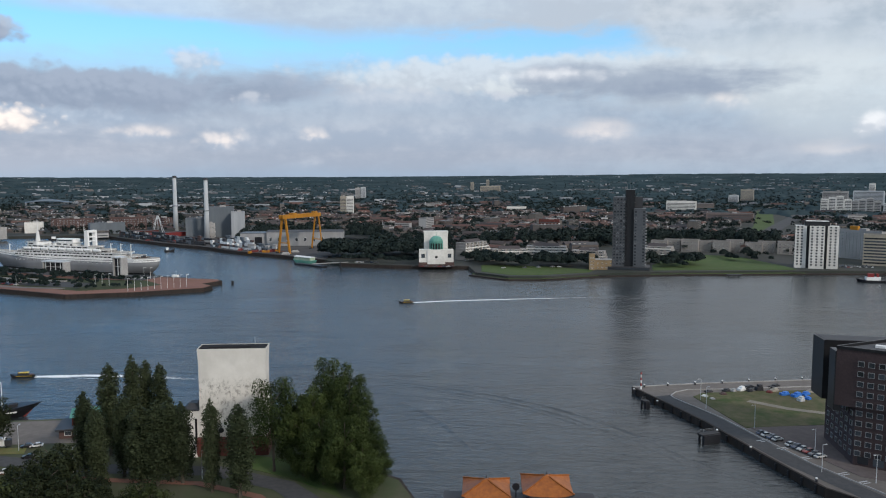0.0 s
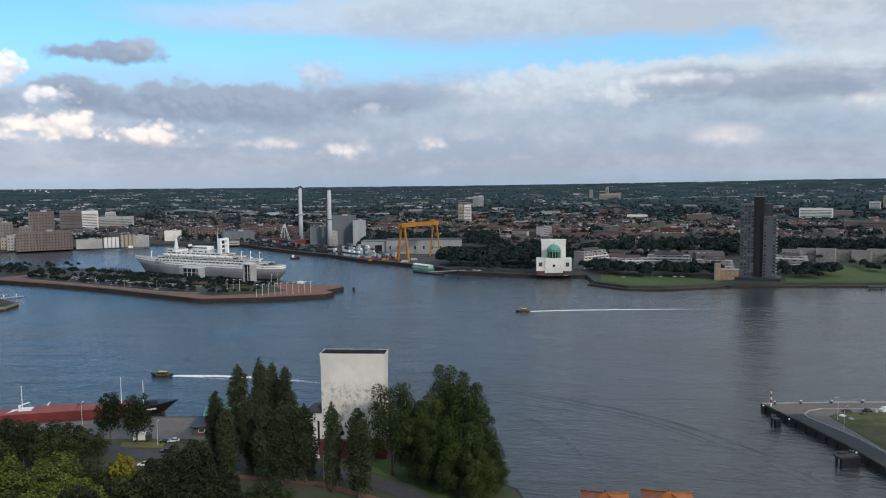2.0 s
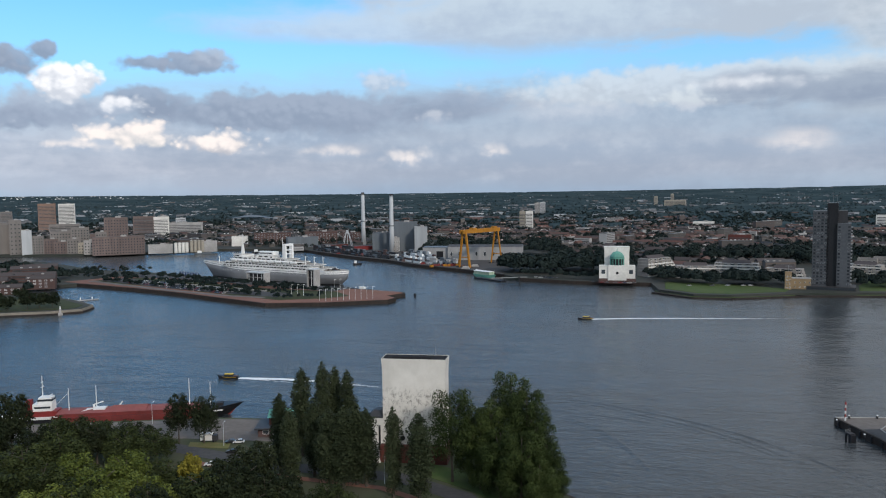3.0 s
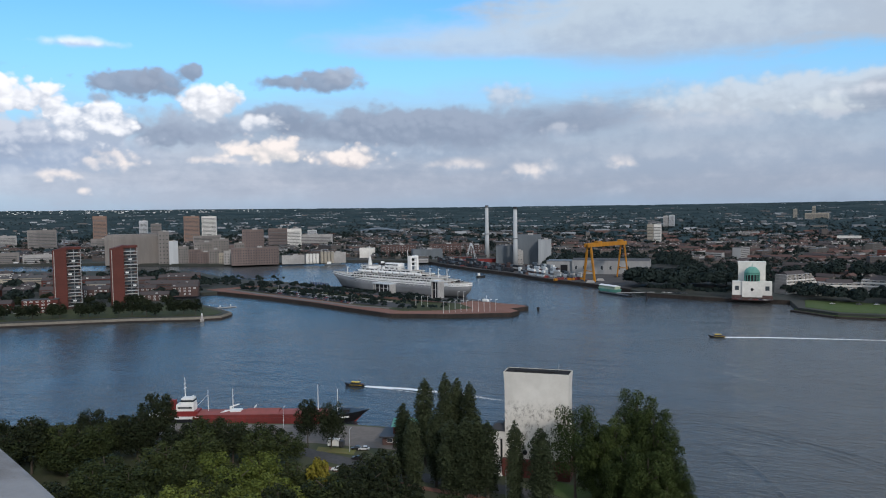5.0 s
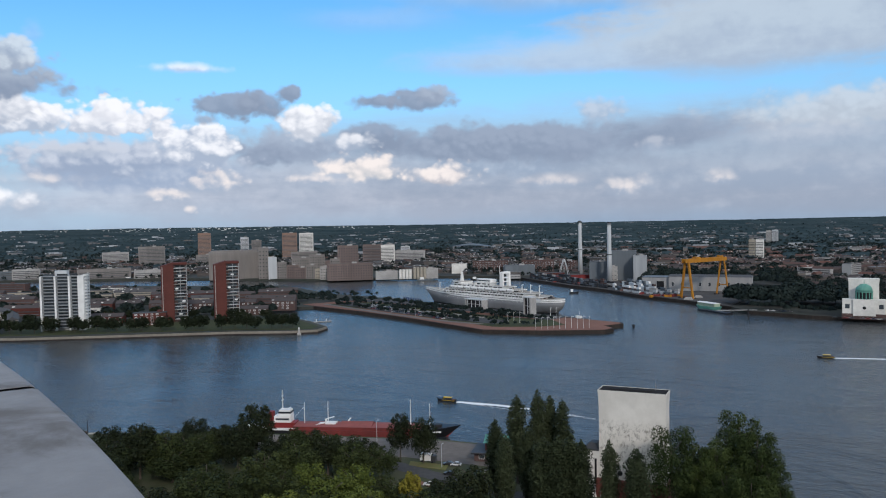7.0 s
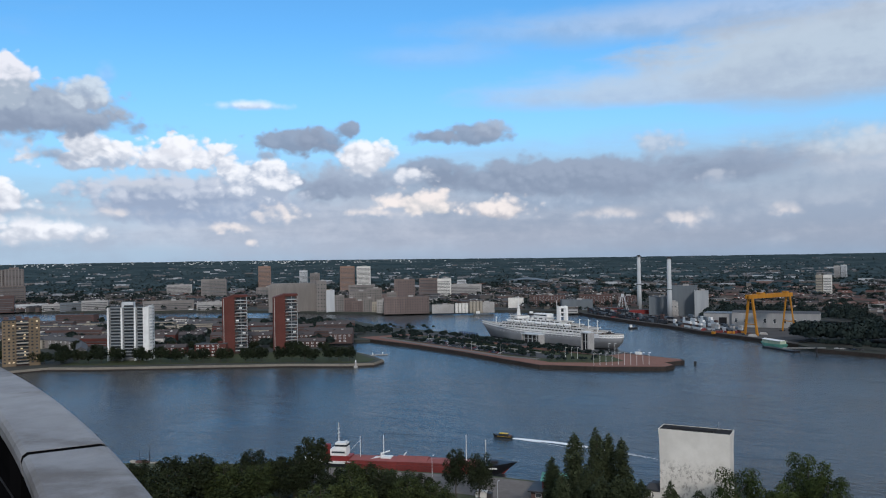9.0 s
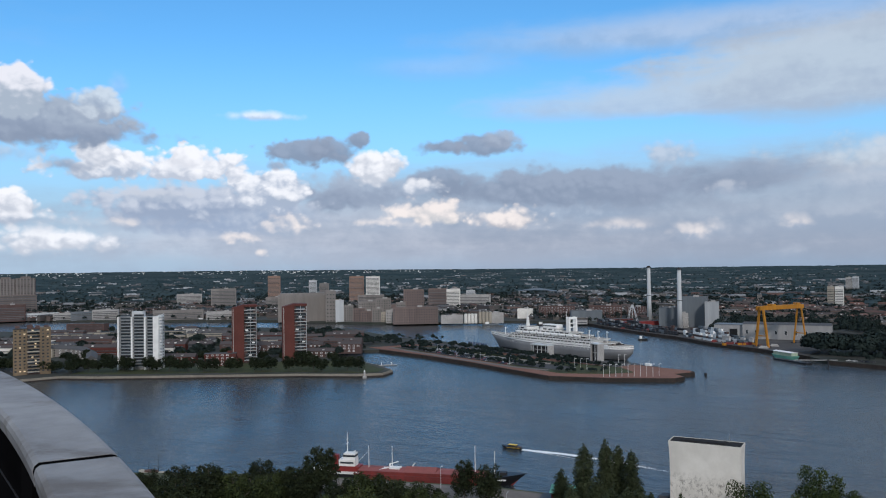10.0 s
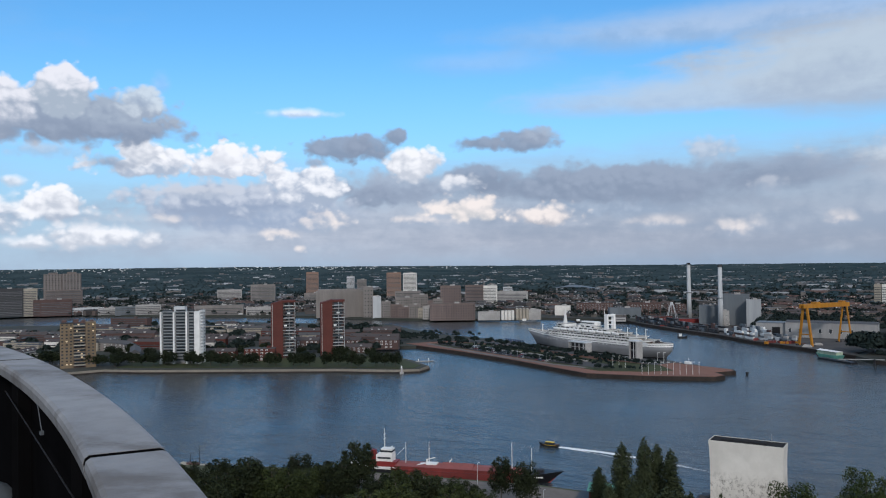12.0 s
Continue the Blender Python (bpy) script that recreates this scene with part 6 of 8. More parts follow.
for x, w, h in ((-21, 38, 78), (19, 40, 79)):
    part("slab", Geo().box(x, 6, -1, w, 22, h), BROWN_GREY, t)
    part("roof_house", Geo().box(x, 6, h - 1, w * 0.5, 12, 4), BROWN_GREY, t)
    for k in range(6):
        part("pilaster", Geo().box(x - w / 2 + w * (k + 0.5) / 6, -5.3, -1, 2.2, 0.8, h), WARM_GREY, t)
    for j in range(18):
        part("window_band", Geo().box(x, -5.1, 6 + 4 * j, w - 2, 0.4, 1.6), BAND, t)
part("link", Geo().box(-1, 8, -1, 5, 14, 66), DARK_CLAD, t)
part("front_wing", Geo().box(4, -14, -1, 78, 18, 41), BROWN_GREY, t)
for j in range(8):
    part("window_band", Geo().box(4, -23.1, 4 + 4.5 * j, 74, 0.4, 1.8), BAND, t)

# industrial yard
def chimney(x, y, h):
    t = thing("chimney", x, y, LAND, 0, "tall pale concrete factory chimney with dark rings", "chimney", "chimneys")
    part("shaft", Geo().loft([[(r * math.cos(i * .3927), r * math.sin(i * .3927), z) for i in range(16)] for r, z in ((3.9, -1), (3.3, h * 0.4), (2.9, h * 0.75), (2.7, h))]), LIGHT_METAL, t, smooth=True)
    for k in (0.46, 0.985):
        part("gallery", Geo().cyl(0, 0, h * k, h * k + 0.9, 4.4, 4.4, 16), DARK_STEEL, t)
    part("rim", Geo().cyl(0, 0, h, h + 1.6, 2.9, 2.9, 16), DARK_STEEL, t)
    return t


chimney(-430, 1265, 87)
chimney(-339, 1128, 85)
slab("boiler_house", -330, 1165, 14, 40, 30, 43, GREY_METAL, "blue-grey metal-clad boiler house", "building")
slab("boiler_house", -366, 1168, 14, 30, 24, 26, GREY_METAL, "grey metal-clad plant building", "building")
slab("filter_house", -297, 1140, 14, 19, 22, 37, surface("pale_grey_cladding", (0.40, 0.42, 0.44), (0.34, 0.36, 0.38), scale=0.3, rough=0.6, streak=True), "pale grey metal-clad tower building", "building")
slab("plant_room", -338, 1140, 14, 14, 14, 20, CONCRETE, "grey plant room with windows", "building", floors=3, cols=3, side=2)
HALL_GREY = surface("grey_hall_cladding", (0.34, 0.34, 0.34), (0.28, 0.28, 0.285), scale=0.2, rough=0.6, streak=True)
t = thing("shipyard_hall", -178, 1016, LAND, 5, "long pale shipyard hall with a grey roof", "hall")
part("wall", Geo().box(0, 10, -1, 98, 30, 19), HALL_GREY, t)
part("roof", Geo().gable(0, 10, 18.01, 98, 30, 2.0), FLAT_ROOF, t)
for i in range(9):
    part("window", window_mesh(3.0, 5.0), None, t, at=(-44 + 11 * i, -5, 6))
part("side_hall", Geo().box(-66, 14, -1, 34, 28, 17), HALL_GREY, t)
part("side_roof", Geo().box(-66, 14, 16, 34.6, 28.6, 0.7), GREY_METAL, t)
part("hall_door", Geo().box(-60, -0.2, -0.5, 9, 0.6, 12), BLACK_PANEL, t)
slab("red_shed", -405, 1160, 40, 60, 14, 6, RED_PAINT, "low red corrugated quay shed", "shed", parapet=0.3, plant_room=False)
slab("red_shed", -455, 1195, 40, 40, 14, 6, RED_BRICK, "low red-brown brick quay shed", "shed", parapet=0.3, plant_room=False)
slab("grey_shed", -520, 1215, 30, 50, 24, 16, GREY_METAL, "blue-grey metal quay warehouse", "shed")

# gantry crane
t = thing("gantry_crane", 0, 0, 0, 0, "large yellow shipyard gantry crane on splayed legs", "crane")
A, B = Vector((-186, 918, 0)), Vector((-156, 972, 0))
ax = (B - A).normalized()
px = Vector((ax.y, -ax.x, 0))
topz = 46.5
for side in (-1, 1):
    part("girder", Geo().beam(A + px * 2.2 * side + Vector((0, 0, topz)) - ax * 5, B + px * 2.2 * side + Vector((0, 0, topz)) + ax * 4, 1.9, 4.4), CRANE_YELLOW, t)
for P, w in ((A, 2.1), (B, 1.4)):
    for s in (-1, 1):
        part("leg", Geo().beam(P + px * 8.5 * s + Vector((0, 0, 3.5)), P + px * 2.2 * s + Vector((0, 0, topz)), w, w), CRANE_YELLOW, t)
        part("bogie", Geo().beam(P + px * 8.5 * s - ax * 4 + Vector((0, 0, 4.3)), P + px * 8.5 * s + ax * 4 + Vector((0, 0, 4.3)), 1.6, 1.6), DARK_STEEL, t)
    part("cross_tie", Geo().beam(P + px * 6.6 + Vector((0, 0, 16)), P - px * 6.6 + Vector((0, 0, 16)), 0.9, 1.0), CRANE_YELLOW, t)
part("trolley", Geo().box(-178, 932, topz + 2.2, 7, 6, 1.8, 60), CRANE_YELLOW, t)
part("machine_house", Geo().box(-158, 968, topz + 2.2, 5, 5, 2.0, 60), CRANE_YELLOW, t)
part("rail", Geo().beam(A + Vector((0, 0, topz + 3)) + px * 2.6, B + Vector((0, 0, topz + 3)) + px * 2.6, 0.15), CRANE_YELLOW, t)

# ---- vessels ----
def hull_rings(L, B, draft, deck, bowrise, sternrise, n=13, full=0.75, flare=0.0):
    """Half-breadth stations of a ship's hull, stern to bow; returns rings of (waterline to deck) for both sides."""
    rings = []
    for i in range(n):
        u = i / (n - 1)
        b = B / 2 * (0.5 + 0.5 * (u / 0.14) ** 0.6 if u < 0.14 else 1) * (1 if u < full else math.cos((u - full) / (1 - full) * math.pi / 2) ** 0.8)
        b = max(b, 0.12)
        x0 = -L / 2 + L * u
        rake = 0.055 * L * max(0, (u - 0.8) / 0.2) ** 2 - 0.04 * L * max(0, (0.12 - u) / 0.12)
        zt = deck + bowrise * max(0, (u - 0.6) / 0.4) ** 2 + sternrise * max(0, (0.2 - u) / 0.2) ** 2
        e = max(0.0, 1 - u / 0.16, (u - 0.78) / 0.22)          # how far into an end of the ship
        lv = [(-draft, 0.80 - 0.62 * e), (0.0, 0.94 - 0.55 * e), (zt * 0.3, 0.985 - 0.34 * e), (zt * 0.65, 1.0 - 0.12 * e), (zt, 1.0)]
        half = [(x0 + rake * (-0.7 + 1.7 * max(0, z) / zt), b * q, z) for z, q in lv]
        rings.append([(x, -y, z) for x, y, z in half] + [(x, y, z) for x, y, z in reversed(half)])
    return rings


# ocean liner at the islet quay
def liner_rings(L=198, B=27, deck=11.0, n=45):
    """Stations of the liner: round cruiser stern, fine raked bow, gentle sheer."""
    rings = []
    for i in range(n):
        u = (1 - math.cos(math.pi * i / (n - 1))) / 2
        b = B / 2 * (math.sqrt(max(0.0, 1 - (1 - u / 0.13) ** 2)) if u < 0.13 else 1) * (1 if u < 0.66 else math.cos((u - 0.66) / 0.34 * math.pi / 2) ** 0.85)
        b = max(b, 0.10)
        x0 = -L / 2 - 4 + (L + 4) * u
        zt = deck + 4.2 * max(0, (u - 0.55) / 0.45) ** 2 + 1.0 * max(0, (0.3 - u) / 0.3) ** 2
        fore, aft = max(0.0, (u - 0.8) / 0.2), max(0.0, 1 - u / 0.2)
        e = max(aft, (u - 0.74) / 0.26)
        half = []
        for k, q in ((-0.18, 0.80 - 0.60 * e), (0.0, 0.93 - 0.58 * e), (0.15, 0.97 - 0.44 * e), (0.35, 0.99 - 0.24 * e), (0.6, 1.0 - 0.08 * e), (1.0, 1.0)):
            half.append((x0 + 11 * fore ** 2 * (1.6 * max(0, k) - 0.6) + 9 * aft ** 2 * (1 - max(0, k)) ** 2, b * q, zt * k))
        rings.append([(x, -y, z) for x, y, z in half] + [(x, y, z) for x, y, z in reversed(half)])
    return rings


def sheer_band(z0, z1, out):
    """A closed ring of plating that follows the deck edge."""
    rs = liner_rings()
    return Geo().loft([[(r[5][0], r[5][1] * out, r[5][2] + z0), (r[5][0], r[5][1] * out, r[5][2] + z1), (r[6][0], r[6][1] * out, r[6][2] + z1), (r[6][0], r[6][1] * out, r[6][2] + z0)] for r in rs])


ship = thing("ocean_liner", -376, 798, 0, 161.5, "large old ocean liner with grey hull and white superstructure", "ship")
part("hull", Geo().loft(liner_rings()), HULL_GREY, ship, "grey painted hull", smooth=True)
part("sheer_strake", sheer_band(-0.02, 1.3, 1.004), LINER_WHITE, ship, "white upper hull band")
part("dark_stripe", sheer_band(1.3, 1.75, 0.999), DARK_CLAD, ship, "dark stripe")
part("bulwark", sheer_band(1.75, 3.0, 1.006), LINER_WHITE, ship, "white bulwark")
part("boot_topping", Geo().loft([[(p[0], p[1] * 1.004, z) for p, z in ((r[1], -0.3), (r[2], 0.9), (r[9], 0.9), (r[10], -0.3))] for r in liner_rings()[3:-3]]), HULL_BLACK, ship)
TEAK = surface("scrubbed_teak_deck", (0.40, 0.37, 0.33), (0.30, 0.28, 0.25), scale=1.0)
part("main_deck", Geo().loft([[(r[5][0], r[5][1] * 0.98, r[5][2] + 2.95), (r[5][0], r[5][1] * 0.98, r[5][2] + 3.04), (r[6][0], r[6][1] * 0.98, r[6][2] + 3.04), (r[6][0], r[6][1] * 0.98, r[6][2] + 2.95)] for r in liner_rings()[1:-1]]), TEAK, ship, "dark planked deck")
DECKS = [(-80, 70, 14.0, 16.7, 12.5), (-66, 66, 16.7, 19.5, 12.0), (-46, 61, 19.5, 22.1, 9.0), (-32, 57, 22.1, 24.7, 8.2), (34, 55, 24.7, 27.4, 9.5), (-6, 22, 24.7, 27.8, 6.0)]
port = window_mesh(1.5, 1.2, LINER_WHITE, 0.12)
SR = random.Random(12)
for k, (a, b, z0, z1, hw) in enumerate(DECKS):
    nose = [(a, -hw * 0.6), (a + 4, -hw), (b - 6, -hw), (b, -hw * 0.5), (b, hw * 0.5), (b - 6, hw), (a + 4, hw), (a, hw * 0.6)]
    # the set-back boat deck wall is coloured dark for its recess shade
    dk = part("deck_house", Geo().prism(nose, z0, z1 - 0.5), DARK_CLAD if k == 2 else LINER_WHITE, ship)
    lip = 1.04 if k != 1 else 1.07
    part("deck_edge", Geo().prism([(x + (1.2 if x > 0 else -2.5), y * lip) for x, y in nose], z1 - 0.5, z1), LINER_WHITE, dk)
    part("deck_planking", Geo().prism([(x + (0.8 if x > 0 else -2.1), y * (lip - 0.03)) for x, y in nose], z1, z1 + 0.05), TEAK, dk)
    n = int((b - a - 12) / (5 if k < 2 else 7))
    for i in range(n):
        w = (3.9 if k < 2 else 5.4) * (1 if SR.random() < 0.8 else 0.5)
        part("promenade_opening", Geo().box(a + 7 + (b - a - 12) * (i + 0.5) / n, hw - 0.28, z0 + 0.9, w, 0.7, 1.2), BLACK_PANEL, dk)
    part("rail", Geo().box((a + b) / 2, hw * lip, z1 + 0.95, b - a - 8, 0.10, 0.12).box((a + b) / 2, hw * lip, z1 + 0.5, b - a - 8, 0.06, 0.08), LINER_WHITE, dk)
    for s in (-4, -8, -12):
        if k < 4:
            part("deck_chair_stack", Geo().box(a - s * 0.3 - 2, SR.uniform(-hw, hw) * 0.6, z0 + 0.1, SR.uniform(1.5, 3.5), SR.uniform(1.5, 4), SR.uniform(0.8, 1.8)), SR.choice((DARK_CLAD, LINER_WHITE, CONCRETE)), dk)
for i in range(24):
    part("porthole", port, None, ship, at=(-62 + 5.4 * i, 13.56, 9.6), rot=180)
for i in range(9):
    b = part("lifeboat", Geo().loft([[(x, -1.3 * s, 1.5), (x, -0.7 * s, 0.2), (x, 0.7 * s, 0.2), (x, 1.3 * s, 1.5), (x, 0.6 * s, 2.3), (x, -0.6 * s, 2.3)] for x, s in ((-4, 0.2), (-2.6, 0.85), (0, 1), (2.6, 0.85), (4, 0.2))]), LINER_WHITE, ship, at=(-40 + 11 * i, 11.9, 20.3))
    b.scale = (1.2, 1.2, 1.15)
    for s in (-3, 3):
        part("davit", Geo().beam((-40 + 11 * i + s, 10.6, 19.5), (-40 + 11 * i + s, 12.2, 23.4), 0.3), LINER_WHITE, ship)
part("foremast", Geo().cyl(46, 0, 27.4, 38, 2.4, 1.2, 10).cyl(46, 0, 38, 50, 0.5, 0.2, 6), LINER_WHITE, ship)
part("mast_yard", Geo().box(46, 0, 40, 0.5, 5, 0.4), LINER_WHITE, ship)
for s in (-1, 1):
    part("uptake", Geo().box(-22, 5.4 * s, 24.7, 4.2, 2.4, 15.8, 0, 0.92), LINER_WHITE, ship)
part("uptake_bridge", Geo().box(-22, 0, 38.4, 4.0, 12.5, 2.2), LINER_WHITE, ship)
for z in (29.3, 33.6):
    part("uptake_rung", Geo().box(-22, 0, z, 2.0, 9, 0.8), LINER_WHITE, ship)
part("observation_lounge", Geo().prism([(-4, -5), (14, -5), (20, -2), (20, 2), (14, 5), (-4, 5)], 27.8, 31.4), LINER_WHITE, ship)
part("lounge_windows", Geo().prism([(-3, -5.06), (14, -5.06), (20.06, -2), (20.06, 2), (14, 5.06), (-3, 5.06)], 29.2, 30.4), GLASS, ship)
part("aft_mast", Geo().cyl(-14, 0, 24.7, 47, 0.45, 0.2, 6), LINER_WHITE, ship)
for x, z, h in ((-50, 19.5, 9), (-62, 16.7, 12), (-74, 16.7, 12), (80, 15.5, 9)):
    part("derrick_post", Geo().cyl(x, 4, z, z + h, 0.5, 0.35, 6).box(x - 1, 4, z + h * 0.9, 2.6, 0.4, 0.4), LINER_WHITE, ship)
for i in range(46):
    a, b, z0, z1, hw = SR.choice(DECKS[1:4])
    w = SR.uniform(0.8, 3.2)
    part("ventilator", Geo().box(SR.uniform(a + 3, b - 10), SR.uniform(-hw, hw) * 0.8, z1, w, SR.uniform(0.8, 2.6), SR.uniform(1.0, 2.4)), SR.choice((LINER_WHITE, LINER_WHITE, CONCRETE, DARK_CLAD)), ship)
for i in range(14):
    part("deck_fitting", Geo().box(-90 + SR.uniform(0, 14), SR.uniform(-7, 7), 14.9, SR.uniform(0.8, 3), SR.uniform(0.8, 3), SR.uniform(0.8, 1.9)), SR.choice((DARK_CLAD, LINER_WHITE, BROWN_BRICK)), ship)

# gangway towers on the quay
for x, y, w, h in ((-372, 752, 24, 10), (-299, 724, 8, 17)):
    t = thing("gangway_tower", x, y, 3.5, 161, "dark steel and glass boarding tower on the quay", "building", "gangways")
    part("core", Geo().box(0, 0, -0.3, w - 3, 7, h - 0.5), BLACK_PANEL, t)
    part("roof", Geo().box(0, 0, h - 0.3, w + 1.6, 10, 0.9), LIGHT_METAL, t)
    part("mid_deck", Geo().box(0, 0, h * 0.5, w, 8.4, 0.5), CONCRETE, t)
    for q in (-1, 1):
        part("end_wall", Geo().box(q * (w / 2 + 0.2), 0, -0.3, 1.4, 8.6, h), CONCRETE, t)
    for i in range(max(1, int(w / 6))):
        part("pillar", Geo().box(-w / 2 + 3 + 6 * i, 4.0, -0.3, 0.5, 0.5, h), LIGHT_METAL, t)
    part("bridge", Geo().box(0, -9, h - 6, 4, 12, 3), LIGHT_METAL, t)

# coaster moored at the near quay
t = thing("cargo_barge", -207, 301, 0, 20.5, "long red hopper barge with a black bow and pale hatches", "ship")
part("hull", Geo().loft(hull_rings(80, 12.5, 1.5, 3.4, 2.2, 0.4, 15, 0.82)), RUST_RED, t, "red painted hull")
part("bow_shield", Geo().loft([[(p[0] * 1.003 + 0.1, p[1] * 1.03, p[2] + (0.05 if k in (2, 3) else 0)) for k, p in enumerate((r[1], r[3], r[4], r[5], r[6], r[8]))] for r in hull_rings(80, 12.5, 1.5, 3.4, 2.2, 0.4, 15, 0.82)[11:]]), HULL_BLACK, t, "black bow plating")
part("name_bar", Geo().box(33.5, -4.7, 2.9, 4.5, 0.2, 0.6, 14), WHITE_PAINT, t)
part("coaming", Geo().box(-4, 0, 3.3, 60, 10, 1.5), RUST_RED, t)
PINK = surface("faded_red_hatch", (0.27, 0.085, 0.08), (0.22, 0.075, 0.07), scale=0.3)
for i in range(8):
    part("hatch_cover", Geo().gable(-30 + 7.4 * i, 0, 4.8, 7.3, 9.4, 0.6 + (1.1 if i in (3, 4) else 0), 0), PINK, t, "faded red hatch cover")
for x, h in ((30, 11), (21, 13)):
    part("mast", Geo().cyl(x, 0, 4, 4 + h, 0.22, 0.12, 6), WHITE_PAINT, t)
part("windlass", Geo().box(34, 0, 4.6, 3, 3, 1.2), DARK_STEEL, t)
part("deck_crane", Geo().cyl(-20, 2, 4.8, 6.8, 0.5, 0.5, 8).beam((-20, 2, 6.7), (-16, 2, 7.9), 0.4), WHITE_PAINT, t)

t = thing("tug_boat", -243, 287, 0, 21, "white and red working tug with wheelhouse and masts", "ship")
part("hull", Geo().loft(hull_rings(34, 9, 1.5, 2.8, 2.2, 0.8, 11)), HULL_BLACK, t)
part("rail_band", Geo().loft([[(p[0], p[1] * 1.01, p[2] + dz) for p, dz in ((r[4], 0), (r[4], 0.9), (r[5], 0.9), (r[5], 0))] for r in hull_rings(34, 9, 1.5, 2.8, 2.2, 0.8, 11)]), WHITE_PAINT, t)
part("deck_house", Geo().box(-2, 0, 3.0, 14, 6.4, 3.0), RED_PAINT, t, "red deck house")
part("upper_house", Geo().box(-1, 0, 6.0, 8, 5.2, 3.0), LINER_WHITE, t)
part("fore_mast", Geo().cyl(9, 0, 4.0, 15, 0.2, 0.1, 6).beam((9, 0, 13), (3, 0, 7), 0.12), WHITE_PAINT, t)
part("tow_gear", Geo().box(-11, 0, 3.0, 4, 3, 1.8), DARK_STEEL, t)
for q in (-2.7, 2.7):
    part("window_row", Geo().box(-1, q * 0.98, 7.2, 6.5, 0.15, 0.8), GLASS, t)
part("wheelhouse", Geo().box(0, 0, 9.0, 6, 4.8, 2.8, 0, 0.9), WHITE_PAINT, t)
part("wheelhouse_window", Geo().box(0, 0, 10.2, 5.9, 4.7, 0.9), GLASS, t)
part("funnel", Geo().box(-7, 0, 6.4, 2.6, 2.6, 4.4, 0, 0.85), RED_PAINT, t, "red funnel")
part("mast", Geo().cyl(-1.5, 0, 11.8, 21, 0.25, 0.1, 6).box(-1.5, 0, 16, 0.3, 3, 0.3).box(-1.5, 0, 18, 0.3, 2, 0.3), WHITE_PAINT, t)
part("radar", Geo().box(2, 0, 12.2, 0.5, 2.4, 0.4), WHITE_PAINT, t)
t = thing("crane_pontoon", -221, 296, 0, 21, "small white workboat with a mast and deck crane", "ship")
part("hull", Geo().loft(hull_rings(16, 6, 1, 2.4, 1.4, 0.4, 9)), WHITE_PAINT, t)
part("cabin", Geo().box(-2, 0, 2.2, 5, 4, 3.6), WHITE_PAINT, t)
part("cabin_window", Geo().box(-2, 0, 4.2, 5.1, 4.1, 0.8), GLASS, t)
part("bow_frame", Geo().beam((3, 0, 2), (7, 0, 7.5), 0.5).beam((3, 1.6, 2), (7, 1.6, 7.5), 0.4), WHITE_PAINT, t)
part("mast", Geo().cyl(-3.5, 0, 5.8, 15.5, 0.2, 0.1, 6).box(-3.5, 0, 12, 0.2, 2, 0.2), WHITE_PAINT, t)
t = thing("sailing_boat", -326, 240, 0, 15, "old dark green boat with yellow rail and masts", "boat")
part("hull", Geo().loft(hull_rings(15, 4.4, 1, 1.8, 1.1, 0.6, 9)), COPPER, t)
part("rail_band", Geo().loft([[(p[0], p[1] * 1.02, p[2] + dz) for p, dz in ((r[4], 0), (r[4], 0.5), (r[5], 0.5), (r[5], 0))] for r in hull_rings(15, 4.4, 1, 1.8, 1.1, 0.6, 9)]), CREAM_WALL, t)
part("deck_house", Geo().box(-1.5, 0, 1.7, 6, 2.6, 1.5), BROWN_BRICK, t)
for x, h in ((2.5, 11), (-3, 8)):
    part("mast", Geo().cyl(x, 0, 1.5, h, 0.2, 0.1, 6), DARK_STEEL, t)

# water taxis with their wakes
def water_taxi(x, y, rot, label):
    t = thing("water_taxi", x, y, 0, rot, label, "boat", "water taxis")
    part("hull", Geo().loft(hull_rings(11, 3.2, 0.4, 1.1, 0.7, 0.0, 9)), HULL_BLACK, t)
    part("cabin", Geo().box(-0.5, 0, 0.95, 5.5, 2.4, 1.25, 0, 0.88), GLASS, t)
    part("roof", Geo().box(-0.5, 0, 2.2, 4.6, 2.2, 0.16), TAXI_YELLOW, t, "yellow roof")
    part("rub_rail", Geo().box(-1.2, 1.62, 0.75, 7.5, 0.1, 0.14).box(-1.2, -1.62, 0.75, 7.5, 0.1, 0.14), TAXI_YELLOW, t)
    part("seat_well", Geo().box(-4, 0, 0.9, 2, 2, 0.5), BROWN_BRICK, t)
    return t


TAXI_YELLOW = surface("taxi_yellow_paint", (0.75, 0.50, 0.03), (0.68, 0.45, 0.03), scale=0.5, rough=0.4)
water_taxi(-28, 592, 191, "yellow-roofed black water taxi speeding on the river")
water_taxi(-205, 376, 187, "black and yellow water taxi with a white wake")


